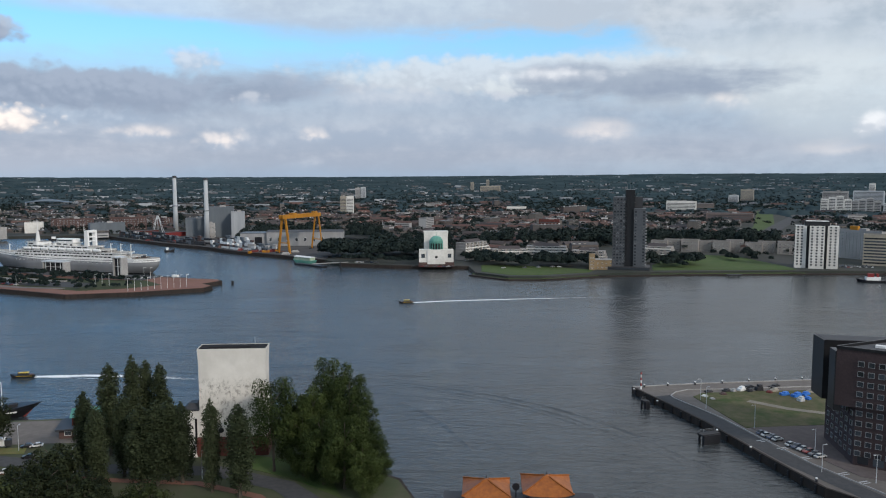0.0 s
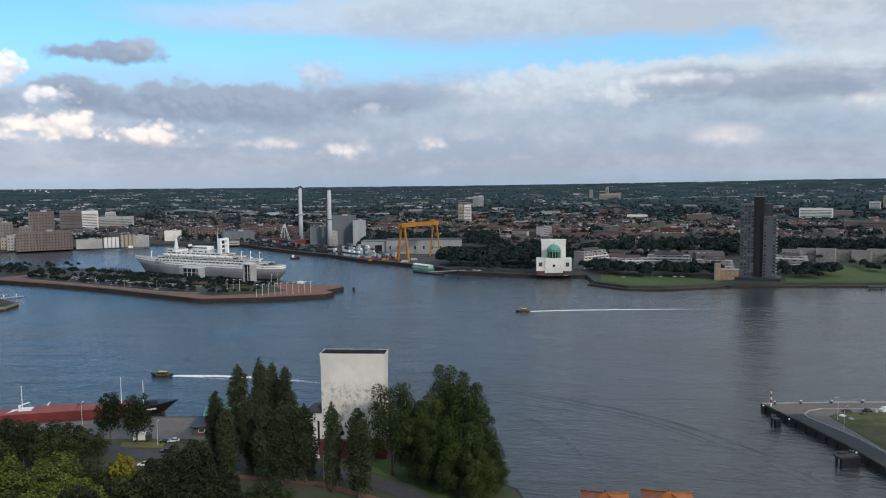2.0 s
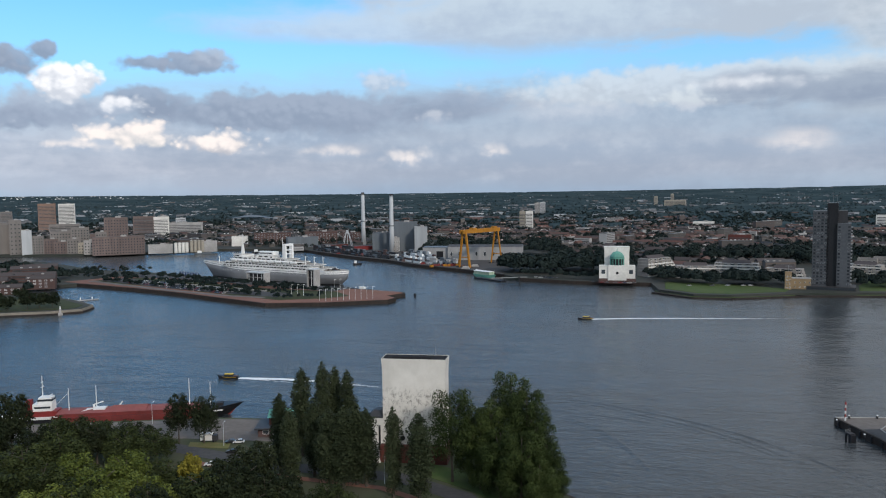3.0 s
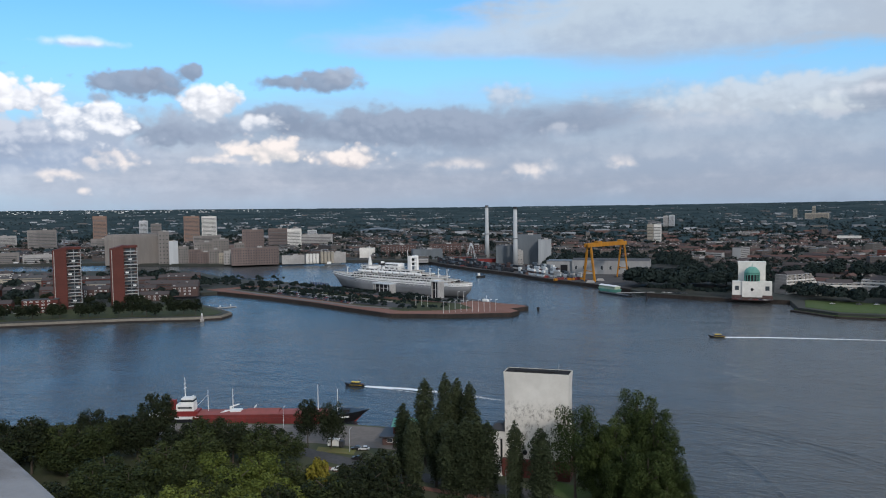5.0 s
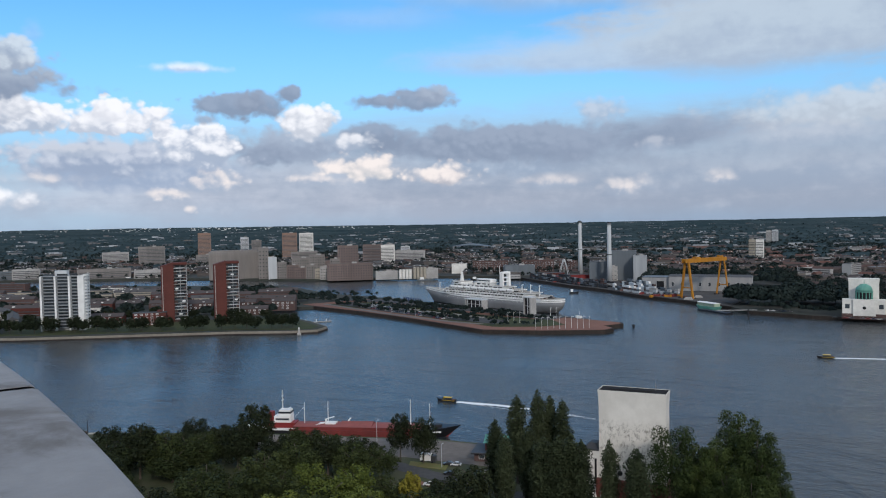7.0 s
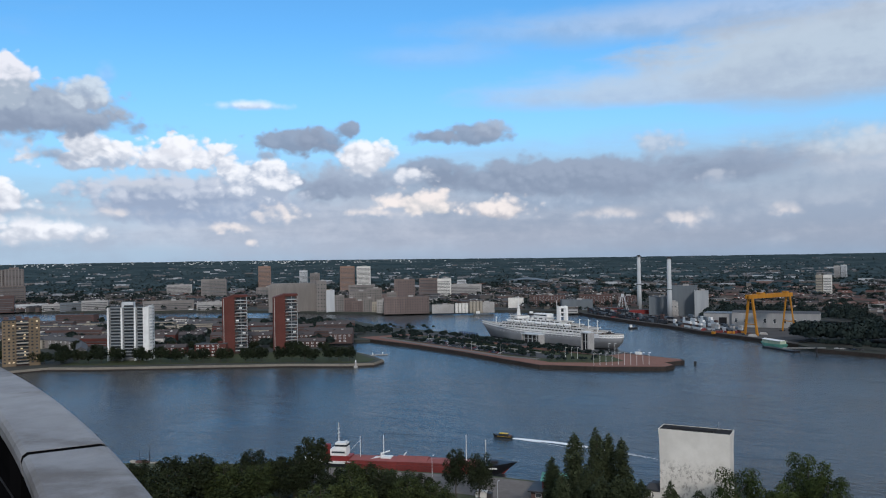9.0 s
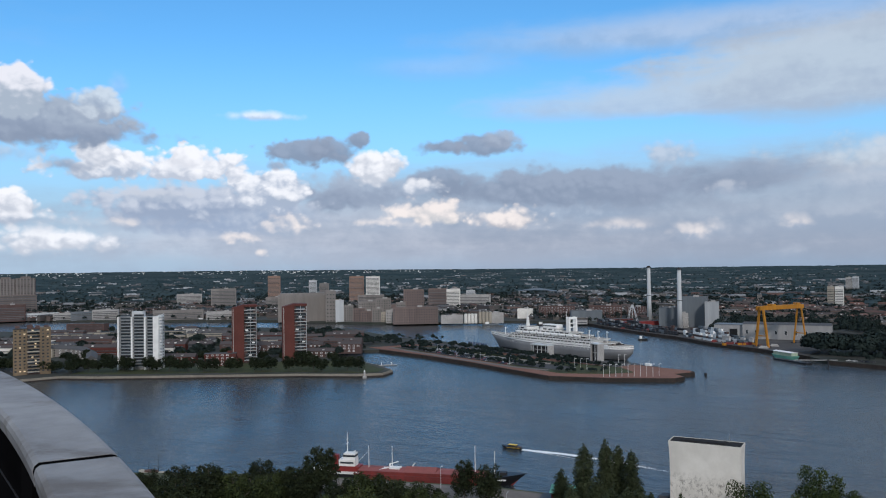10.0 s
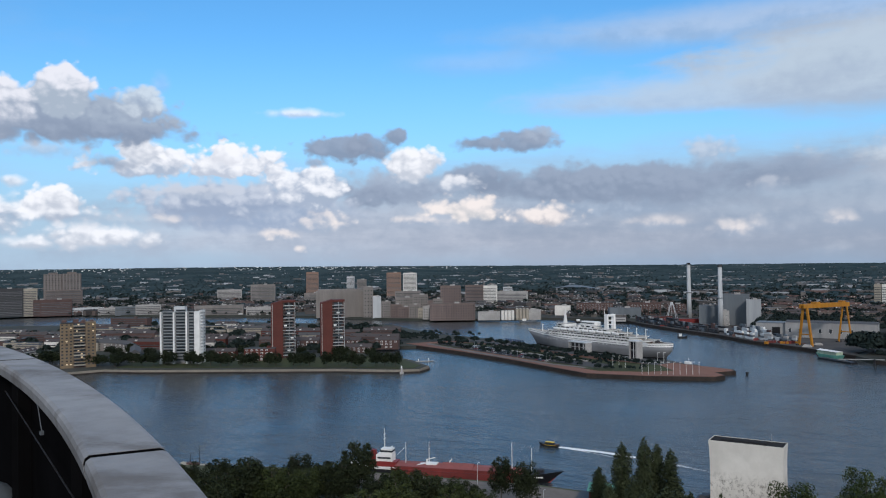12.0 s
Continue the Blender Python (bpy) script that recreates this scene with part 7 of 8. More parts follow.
def wake(name, path, w0, w1, label, dense=0.45):
    """Foam on the water that thins out along the path."""
    n = 60
    P = [Vector(p) for p in path]
    seg = [0]
    for a, b in zip(P, P[1:]):
        seg.append(seg[-1] + (b - a).length)
    vs, fade = [], []
    for i in range(n + 1):
        s = seg[-1] * i / n
        k = max(j for j in range(len(seg)) if seg[j] <= s + 1e-6)
        k = min(k, len(P) - 2)
        d = (P[k + 1] - P[k]).normalized()
        c = P[k] + d * (s - seg[k])
        w = w0 + (w1 - w0) * i / n
        for m, q in ((-1, -0.35), (-0.5, 0), (0, 0.1), (0.5, 0), (1, -0.35)):
            vs.append((c.x - d.y * w / 2 * m, c.y + d.x * w / 2 * m, 0.07 + 0.12 * (1 - abs(m)) * (1 - i / n)))
            fade.append(q + dense * (1 - (i / n) ** 0.8) * 1.0 - 0.02)
    me = bpy.data.meshes.new(name)
    me.from_pydata(vs, [], [(5 * i + j, 5 * i + j + 1, 5 * i + j + 6, 5 * i + j + 5) for i in range(n) for j in range(4)])
    at = me.attributes.new("fade", "FLOAT", "POINT")
    at.data.foreach_set("value", fade)
    me.materials.append(FOAM)
    return tagged(new(name, me), label, "wake", kind="stuff")


wake("wake_foam", [(-24, 593), (6, 601), (50, 608), (110, 616), (180, 625)], 4.0, 3.2, "white foaming wake behind a water taxi", 1.15)
wake("wake_foam", [(-199, 376.5), (-175, 378.5), (-150, 377), (-115, 371), (-80, 366)], 3.6, 9, "white foaming wake behind a water taxi", 0.95)
wake("wake_foam", [(-199, 376), (-178, 374), (-150, 370), (-125, 363)], 1.2, 2.2, "white foaming wake behind a water taxi", 0.7)


def ridge(path, h, w):
    """A low long swell left by a passing boat, as real relief of the water."""
    g, P, n = Geo(), [Vector(p) for p in path], 0
    pts = []
    for k in range(len(P) - 1):
        p0, p1, p2, p3 = P[max(0, k - 1)], P[k], P[k + 1], P[min(len(P) - 1, k + 2)]
        for j in range(10):
            u = j / 10
            pts.append(0.5 * ((2 * p1) + (p2 - p0) * u + (2 * p0 - 5 * p1 + 4 * p2 - p3) * u * u + (3 * p1 - p0 - 3 * p2 + p3) * u ** 3))
    rows = []
    for i, c in enumerate(pts):
        d = (pts[min(i + 1, len(pts) - 1)] - pts[max(i - 1, 0)]).normalized()
        e = math.sin(math.pi * (i + 0.5) / len(pts)) ** 0.5
        rows.append([(c.x - d.y * w * m, c.y + d.x * w * m, 0.012 + h * e * q * (0.8 + 0.2 * math.sin(i * 0.7))) for m, q in ((-1, 0), (-0.6, 0.25), (-0.25, 0.85), (0, 1), (0.25, 0.85), (0.6, 0.25), (1, 0))])
    return g.loft(rows, close=False)


SWELL = [([(-40, 375), (4, 355), (29, 340), (51, 321), (74, 290), (89, 259), (107, 234)], 0.30, 1.5), ([(-34, 371), (4, 349), (28, 334), (50, 314), (72, 282), (85, 257)], 0.22, 1.3),
         ([(-26, 337), (-11, 325), (1, 303), (9, 279), (16, 252)], 0.22, 1.2), ([(-24, 333), (-9, 320), (2, 298), (10, 275)], 0.2, 1.0), ([(4, 345), (28, 329), (50, 308), (70, 278)], 0.16, 1.0),
         ([(123, 613), (227, 607), (275, 616)], 0.16, 1.2), ([(123, 617), (213, 645), (295, 660)], 0.16, 1.2), ([(-110, 355), (-60, 352), (0, 340), (40, 318)], 0.14, 1.0)]
for pth, h, w in SWELL:
    structure("water_swell", ridge(pth, h, w), WATER, "low boat swell crossing the river", smooth=True)

# ---- pier ----
b = thing("corner_building", 0, 0, 0, 0, "dark brown brick apartment building with overhanging black-framed upper floors", "building")
LOW = [(136, 253), (179, 221), (200, 245), (160, 276), (139.5, 280)]
UPP = [(130.5, 256), (178, 220.5), (201, 246), (157, 268)]
part("lower_body", Geo().prism(LOW, 2.4, 24), PURPLE_BRICK, b)
part("upper_body", Geo().prism(UPP, 22.5, 41.5), PURPLE_BRICK, b)
part("back_block", Geo().prism([(134.5, 273), (158, 268.5), (162, 277), (135.6, 283.5)], 19.5, 40.6), BLACK_PANEL, b)
part("corner_panel", Geo().prism([(130.2, 256.2), (131.1, 262.0), (133.0, 261.5), (132.4, 255.0)], 20.5, 40.6), BLACK_PANEL, b)
part("block_roof", Geo().prism([(135.2, 273.3), (157.6, 269), (161.2, 276.7), (136.2, 282.8)], 40.6, 40.72), FLAT_ROOF, b)
part("roof", Geo().prism([(132, 256.5), (178, 222), (199, 246), (157, 266.5)], 41.5, 41.65), FLAT_ROOF, b)
for p, q in zip(UPP, UPP[1:] + UPP[:1]):
    part("parapet", Geo().beam((*p, 42.0), (*q, 42.0), 0.5, 1.0), BLACK_PANEL, b)
part("roof_house", Geo().box(158, 250, 41.65, 14, 8, 2.8, -37), DARK_CLAD, b)
part("roof_hatch", Geo().box(145, 256, 41.65, 3, 2, 0.8, -37), WHITE_PAINT, b)
d = (Vector((178, 220.5)) - Vector((130.5, 256))).normalized()
ang = math.degrees(math.atan2(d.y, d.x))
wm = window_mesh(1.9, 1.8, STEEL_GREY, 0.3, 0.14)
for j in range(10):
    z = 6.2 + 3.35 * j
    lower = z < 22
    for i in range(15):
        s = 4.2 + 3.05 * i
        o = Vector((136, 253)) if lower else Vector((130.5, 256))
        s = s - 3 if lower else s + 3.2
        p = o + d * s
        part("window", wm, None, b, at=(p.x + d.y * 0.02, p.y - d.x * 0.02, z), rot=ang)
e = (Vector((139.5, 280)) - Vector((136, 253))).normalized()
for j in range(6):
    for i in range(6):
        p = Vector((136, 253)) + e * (2.6 + 4.2 * i)
        part("window", wm, None, b, at=(p.x - e.y * 0.02, p.y + e.x * 0.02, 5.5 + 3.35 * j), rot=math.degrees(math.atan2(-e.y, -e.x)))
for i in range(9):
    part("shop_window", Geo().box(*(Vector((136, 253)) + d * (3 + 4.5 * i)), 3.7, 3.2, 0.3, 2.4, ang), GLASS, b)

PAINTS = [(0.02, 0.02, 0.022), (0.35, 0.36, 0.37), (0.65, 0.65, 0.65), (0.05, 0.07, 0.12), (0.22, 0.03, 0.03), (0.12, 0.12, 0.13), (0.5, 0.5, 0.49)]
CAR_PAINTS = [surface("car_paint", c, tuple(x * 0.95 for x in c), scale=0.5, rough=0.28, spec=0.5) for c in PAINTS]


def car_thing(k):
    t = thing("car", 0, 0, 0, 0, "parked %s car on the paving" % ("black", "silver-grey", "white", "dark blue", "dark red", "dark grey", "pale grey")[k], "car", "parked cars")
    prof = [(-2.15, 0.35), (-2.2, 0.8), (-1.5, 0.95), (1.0, 0.95), (2.1, 0.75), (2.2, 0.35)]
    part("body", Geo().loft([[(x, y, z) for x, z in prof] for y in (-0.88, 0.88)]), CAR_PAINTS[k], t)
    part("cabin", Geo().loft([[(x, y * s, z) for x, z in ((-1.75, 0.94), (-1.2, 1.45), (0.2, 1.47), (1.0, 0.94))] for y, s in ((-0.8, 1), (0.8, 1))]), GLASS, t)
    part("roof", Geo().box(-0.5, 0, 1.46, 1.35, 1.3, 0.05), CAR_PAINTS[k], t)
    for x in (-1.35, 1.35):
        for y in (-0.82, 0.82):
            part("wheel", Geo().loft([[(x + 0.32 * math.cos(i * .785), y + dy, 0.32 + 0.32 * math.sin(i * .785)) for i in range(8)] for dy in (-0.1, 0.1)]), HULL_BLACK, t)
    return t


cars = [car_thing(k) for k in range(7)]
CR = random.Random(11)
spots = [(118.2 + 0.95 * i + (1.6 if i > 3 else 0), 283.5 - 2.35 * i - (3 if i > 3 else 0), 2.95, 22) for i in range(10)]
spots += [(-500 + 3.6 * i * 0.91 + r * 3.2, 733 - 3.6 * i * 0.41 + r * 8.2, 3.68, 66) for r in (-1.0, 0.0, 1.0) for i in range(44) if CR.random() < 0.72]
spots += [(-30 + 4.4 * i, 789.5 - 0.2 * i, 3.6, 0) for i in range(10) if CR.random() < 0.7] + [(-70 - 5.2 * i, 822 + i, 3.6, 5) for i in range(8) if CR.random() < 0.6]
spots += [(395 + 3 * i, 790 - 1.4 * j * 4, 3.6, 60) for i in range(12) for j in range(3) if CR.random() < 0.75]
spots += [(-720 + 8 * i, 448 + 5.3 * i, 3.5, 33) for i in range(14) if CR.random() < 0.6] + [(-140, 257.5, 3.56, 190), (-141, 244, 3.5, 20), (-146, 268, 3.5, 200), (-143, 268.6, 3.5, 200)]
spots += [(-760 + 5 * i, 398 + 1.5 * i, 3.2, 20) for i in range(9) if CR.random() < 0.6] + [(60 + 7 * i, 773 + i, 4.0, 8) for i in range(12) if CR.random() < 0.55]
seen = set()
for x, y, z, r in spots:
    k = CR.randrange(7)
    r += CR.choice((0, 180)) + CR.uniform(-3, 3)
    if k not in seen:
        seen.add(k)
        cars[k].location, cars[k].rotation_euler = (x, y, z), (0, 0, radians(r))
    else:
        copy_thing(cars[k], pose(x, y, z, 0, 0, r))


def lamp_post(h=9.0):
    t = thing("street_lamp", 0, 0, 0, 0, "slim grey street lamp on a tall post", "street lamp", "street lamps")
    part("post", Geo().cyl(0, 0, -0.2, h, 0.12, 0.06, 8), LIGHT_METAL, t)
    part("arm", Geo().beam((0, 0, h), (1.1, 0, h + 0.1), 0.08), LIGHT_METAL, t)
    part("head", Geo().box(1.2, 0, h + 0.02, 0.8, 0.3, 0.15), LIGHT_METAL, t)
    return t


def repeat(proto, places):
    for i, (x, y, z, r) in enumerate(places):
        if i == 0:
            proto.location, proto.rotation_euler = (x, y, z), (0, 0, radians(r))
        else:
            copy_thing(proto, pose(x, y, z, 0, 0, r))


repeat(lamp_post(), [(118, 290, 2.95, 200), (127.7, 262, 2.95, 200), (122.7, 246.5, 2.9, 20), (135.3, 237.4, 2.95, 200), (108, 315, 2.9, 20), (109.6, 327, 3.0, 200), (-147, 264.5, 3.5, 90), (-126, 297, 3.5, 90), (-190, 284, 3.5, 90), (-76, 240, 3.5, 45), (-118, 243, 3.5, 45),
                     (-440, 690, 3.6, 0), (-400, 672, 3.6, 0), (-360, 658, 3.6, 0), (-480, 715, 3.6, 0)])


def bollard():
    t = thing("bollard", 0, 0, 0, 0, "white-topped mooring bollard on the river wall", "bollard", "bollards")
    part("stem", Geo().cyl(0, 0, -0.2, 0.9, 0.4, 0.35, 10), DARK_STEEL, t)
    part("cap", Geo().cyl(0, 0, 0.9, 1.2, 0.42, 0.36, 10), WHITE_PAINT, t)
    return t


repeat(bollard(), [(x * F, y * F, 3.0, 0) for x, y in ((90, 344), (101, 346), (114, 348), (127, 350), (140, 352.5), (153, 354.5), (166, 356), (83.6, 337), (89, 319), (101, 282), (106.4, 264), (116, 236))])
t = thing("harbour_beacon", 88.6, 344.4, 3.0, 0, "slim red and white banded harbour beacon", "beacon")
for k in range(5):
    part("band", Geo().cyl(0, 0, 1.3 * k - (0.2 if k == 0 else 0), 1.3 * k + 1.3, 0.42 - 0.03 * k, 0.40 - 0.03 * k, 10), RED_PAINT if k % 2 else WHITE_PAINT, t)
part("lantern", Geo().cyl(0, 0, 6.5, 7.6, 0.5, 0.2, 10), RED_PAINT, t)


def dolphin(x, y, w, h, label):
    t = thing("mooring_dolphin", x, y, 0, 20, label, "mooring", "dolphins")
    for a, c in ((-1, -1), (1, -1), (1, 1), (-1, 1)):
        part("pile", Geo().cyl(a * w * 0.4, c * 1.1, -3, h, 0.45, 0.4, 8), DARK_STEEL, t)
    part("deck", Geo().box(0, 0, h, w, 3.2, 0.5), DARK_STEEL, t)
    part("fender", Geo().box(0, -1.9, 0.2, w * 0.9, 0.5, h), HULL_BLACK, t)
    for a in (-0.45, -0.15, 0.15, 0.45):
        part("rail_post", Geo().cyl(a * w, 1.4, h + 0.5, h + 1.5, 0.05, 0.05, 5), STEEL_GREY, t)
    part("rail", Geo().box(0, 1.4, h + 1.45, w, 0.07, 0.07).box(0, 1.4, h + 1.0, w, 0.06, 0.06), STEEL_GREY, t)
    return t


dolphin(85.5, 325, 2.4, 3.0, "dark timber mooring dolphin by the quay")
dolphin(98, 282, 8.0, 3.4, "dark steel mooring platform with railings")
for (ax, ay), (bx, by) in zip(sized(PIER_EDGE[:5]), sized(PIER_EDGE[1:5])):
    n = Vector((by - ay, ax - bx)).normalized() * 0.8
    for f in (0.12, 0.37, 0.62, 0.87):
        tagged(part("quay_fender", Geo().cyl(0, 0, -1.5, 2.6, 0.35, 0.35, 8), HULL_BLACK, at=(ax + (bx - ax) * f + n.x, ay + (by - ay) * f + n.y, 0)), "black timber fender pile against the quay wall", "fender", "quay fenders")
for k, (x, y, w, h, m) in enumerate([(147, 331, 6, 1.8, BLUE_SHEET), (151, 328.5, 7, 2.2, BLUE_SHEET), (156, 331, 6, 1.6, BLUE_SHEET), (154, 324.5, 4, 1.5, BLUE_SHEET), (121, 332, 4, 1.0, BROWN_BRICK), (127, 336.5, 3, 1.5, CONCRETE), (134, 336.5, 4, 1.2, DARK_STEEL), (142, 334.5, 3, 1.1, RUST_RED), (160, 335, 5, 1.6, CREAM_WALL), (150, 322, 4, 2.4, LIGHT_METAL), (131, 338, 6, 2.2, WHITE_PAINT), (124, 337, 5, 1.4, DARK_CLAD), (139, 338.5, 5, 3.0, DARK_STEEL), (145, 337, 6, 1.6, CREAM_WALL), (165, 333, 6, 2.4, BROWN_BRICK), (112, 329, 3, 0.8, WHITE_PAINT), (114, 325, 2.5, 0.7, CONCRETE), (116, 336, 5, 1.0, DARK_CLAD), (135, 342, 12, 1.3, HULL_BLACK), (148, 344, 10, 1.2, HULL_BLACK)]):
    t = thing("covered_pallet", x * F, y * F, 2.95, 12 + 9 * (k % 4), "%s covered pallet of building material on the plot" % {BLUE_SHEET: "blue", LIGHT_METAL: "grey", WHITE_PAINT: "white"}.get(m, "dark"), "pallet", "building material")
    part("cover", Geo().box(0, 0, -0.1, w * 0.62, 2.3, h * 0.55, 0, 0.96).box(w * 0.10, 0.2, h * 0.55 - 0.1, w * 0.38, 1.7, h * 0.3, 8, 0.9), m, t)
    part("pallet", Geo().box(0, 0, -0.12, w * 0.68, 2.5, 0.14), BARK, t)

# floating restaurant with two tiled pagoda roofs
r = thing("pagoda_restaurant", 22, 219, 0, -3, "floating restaurant with two orange glazed pagoda roofs", "building")
part("pontoon", Geo().box(0, -2, -0.6, 46, 22, 1.8), CONCRETE, r)
part("hall", Geo().box(0, -3, 1.2, 42, 16, 3.6), RED_PAINT, r, "red painted hall")
part("flat_roof", Geo().box(0, -3, 4.8, 44, 18, 0.5), DARK_CLAD, r)


def pagoda_roof(parent, x, y, z, w, h):
    rings = []
    for k in range(8):
        u = k / 7
        s = w / 2 * (1 - u) ** 1.25 + 0.12
        ring = []
        for i in range(24):
            side, v = divmod(i, 6)
            v = v / 6 * 2 - 1
            px, py = ((v, -1), (1, v), (-v, 1), (-1, -v))[side]
            lift = 0.9 * (max(abs(px), abs(py)) * min(abs(px), abs(py))) ** 4 * (1 - u) ** 2
            ring.append((x + px * s, y + py * s, z + h * u ** 0.85 + lift))
        rings.append(ring)
    part("pagoda_roof", Geo().loft(rings), ORANGE_TILE, parent, "curved orange glazed tile roof")
    for sx in (-1, 1):
        for sy in (-1, 1):
            for k in range(6):
                u, u2 = k / 7, (k + 1) / 7
                f = lambda u: (x + sx * (w / 2 * (1 - u) ** 1.25 + 0.14), y + sy * (w / 2 * (1 - u) ** 1.25 + 0.14), z + h * u ** 0.85 + 0.9 * (1 - u) ** 2 + 0.1)
                part("hip_ridge", Geo().beam(f(u), f(u2), 0.35), ORANGE_TILE, parent)
    part("eave_edge", Geo().loft([[(p[0], p[1], p[2] - 0.02 - d) for p in rings[0]] for d in (0, 0.35)]), DARK_CLAD, parent)
    part("pavilion", Geo().box(x, y, z - 3.4, w * 0.72, w * 0.72, 3.6), RED_PAINT, parent, "red pavilion below the roof")
    part("finial", Geo().cyl(x, y, z + h, z + h + 0.9, 0.25, 0.1, 8), DARK_CLAD, parent)


pagoda_roof(r, -9.5, 0, 8.2, 13.6, 3.6)
pagoda_roof(r, 8.0, 2.0, 8.6, 14.2, 3.9)
part("ridge_lantern", Geo().cyl(-0.9, 1, 5.3, 9.0, 0.15, 0.15, 6), DARK_STEEL, r)
part("round_sign", Geo().loft([[(-0.9 + 1.1 * math.cos(i * .5236), y, 9.0 + 1.1 * math.sin(i * .5236)) for i in range(12)] for y in (0.8, 1.2)]), HULL_BLACK, r)

# islet: flag poles, kerb walls, parcels
def flag_pole():
    t = thing("flag_pole", 0, 0, 0, 0, "slim white flagpole with a short arm", "flagpole", "flagpoles")
    part("pole", Geo().cyl(0, 0, -0.2, 10.5, 0.15, 0.09, 8), WHITE_PAINT, t)
    part("arm", Geo().box(0.9, 0, 10.1, 2.0, 0.12, 0.25), WHITE_PAINT, t)
    return t


repeat(flag_pole(), [(-254 + 4.4 * i, 628 + 2.7 * i, 3.5, 30) for i in range(10)] + [(-292, 655, 3.6, 30), (-287, 657, 3.6, 30), (-282, 659, 3.6, 30), (-268, 700, 3.5, 30), (-263, 702, 3.5, 30)])
for k, (x, y, w) in enumerate([(-398, 706, 40), (-350, 690, 44), (-440, 722, 40)]):
    t = thing("garden_wall", x, y, 3.6, -22, "long low concrete planter with clipped hedge", "planter", "planters")
    part("wall", Geo().box(0, 0, -0.3, w, 3, 1.6), CONCRETE, t)
    part("hedge", Geo().box(0, 0, 1.3, w - 1, 2.2, 1.2), LEAF_DARK, t)
HEDGES = []
for (x0, y0), (x1, y1), n in (((-545, 770), (-300, 672), 90), ((-540, 736), (-318, 650), 80), ((-330, 700), (-262, 690), 40), ((-360, 722), (-312, 716), 26), ((-440, 752), (-390, 738), 26), ((-300, 640), (-262, 655), 14)):
    for i in range(n):
        f = CR.random()
        HEDGES.append((x0 + (x1 - x0) * f + CR.uniform(-3, 3), y0 + (y1 - y0) * f + CR.uniform(-3, 3), CR.uniform(2.5, 6.0)))
wood_mesh("islet_hedges", HEDGES, 0.22, 40, "dark hedges and shrubs on the islet")
for k in range(8):
    t = thing("banner_frame", -470 + 4.2 * k, 763 - 1.8 * k, 3.5, 20, "row of tall dark blue banner on a pole", "banner", "banners")
    part("pole", Geo().cyl(0, 0, -0.2, 9, 0.12, 0.1, 6), STEEL_GREY, t)
    part("cloth", Geo().box(0.9, 0, 4.0, 1.6, 0.06, 4.6), surface("navy_cloth", (0.03, 0.05, 0.12), scale=1.0) if k == 0 else bpy.data.materials["navy_cloth"], t)
t = thing("pilot_boat", -252, 728, 0, 160, "small grey boat with white cabin behind the liner", "boat")
part("hull", Geo().loft(hull_rings(30, 5, 0.8, 1.6, 0.8, 0.2, 9)), DARK_CLAD, t)
part("cabin", Geo().box(-3, 0, 1.6, 6, 3, 2.2), WHITE_PAINT, t)
part("mast", Geo().cyl(-4, 0, 3.8, 8, 0.12, 0.08, 6), WHITE_PAINT, t)


def buoy(x, y, label, r=1.3, h=5):
    t = thing("pile_beacon", x, y, 0, 0, label, "beacon", "pile beacons")
    part("pile", Geo().cyl(0, 0, -3, h - 1.4, r, r * 0.9, 10), HULL_BLACK, t)
    part("top", Geo().cyl(0, 0, h - 1.4, h, r * 1.2, r * 1.1, 10), DARK_STEEL, t)
    return t


buoy(-187, 693, "dark round mooring pile off the islet", 1.2, 2.8)
buoy(-104, 793, "white-topped channel post in the water", 0.7, 8)
t = thing("river_light", -445, 546, 0, 40, "white harbour light on a concrete block", "beacon")
part("block", Geo().box(0, 0, -2, 3.4, 3.4, 3.6), CONCRETE, t)
part("house", Geo().box(0, 0, 1.6, 1.6, 1.6, 3.6), CONCRETE, t)
part("lantern", Geo().cyl(0, 0, 5.2, 7.2, 0.6, 0.4, 8), WHITE_PAINT, t)
t = thing("jetty", -483, 620, 0, 48, "short pale floating jetty in the cove", "jetty")
part("deck", Geo().box(0, 0, 0.3, 30, 2.5, 0.6), CONCRETE, t)
for k in (-10, 0, 10):
    part("pile", Geo().cyl(k, 1.6, -2, 3, 0.3, 0.3, 8), WHITE_PAINT, t)
t = thing("landing_stage", -140, 826, 0, -40, "dark floating landing stage with a gangway", "jetty")
part("pontoon", Geo().box(0, 0, -0.4, 44, 7, 2.0), HULL_BLACK, t)
part("gangway", Geo().beam((0, 2, 2), (30, 26, 4), 2.2, 0.6), CONCRETE, t)
part("rail", Geo().box(0, -3.3, 2.4, 42, 0.15, 0.15), STEEL_GREY, t)
t = thing("houseboat", -150, 852, 0, -40, "pale green houseboat with a white roof", "boat")
part("hull", Geo().loft(hull_rings(34, 9, 1, 3.4, 1.0, 0.4, 9)), bpy.data.materials["green_copper"], t)
part("house", Geo().box(-1, 0, 3.2, 26, 7.5, 3.6), surface("pale_green_paint", (0.42, 0.50, 0.38), scale=0.4), t)
part("roof", Geo().gable(-1, 0, 6.8, 27, 8, 1.0), WHITE_PAINT, t)
t = thing("red_tug", 386, 701, 0, 170, "red and white harbour tug", "boat")
tagged(t, "red and white harbour tug under way")
part("hull", Geo().loft(hull_rings(26, 8, 1, 2.0, 1.4, 0.4, 9)), HULL_BLACK, t)
part("house", Geo().box(0, 0, 2.0, 12, 5, 3), WHITE_PAINT, t)
part("wheelhouse", Geo().box(2, 0, 5, 5, 4, 3), RED_PAINT, t)
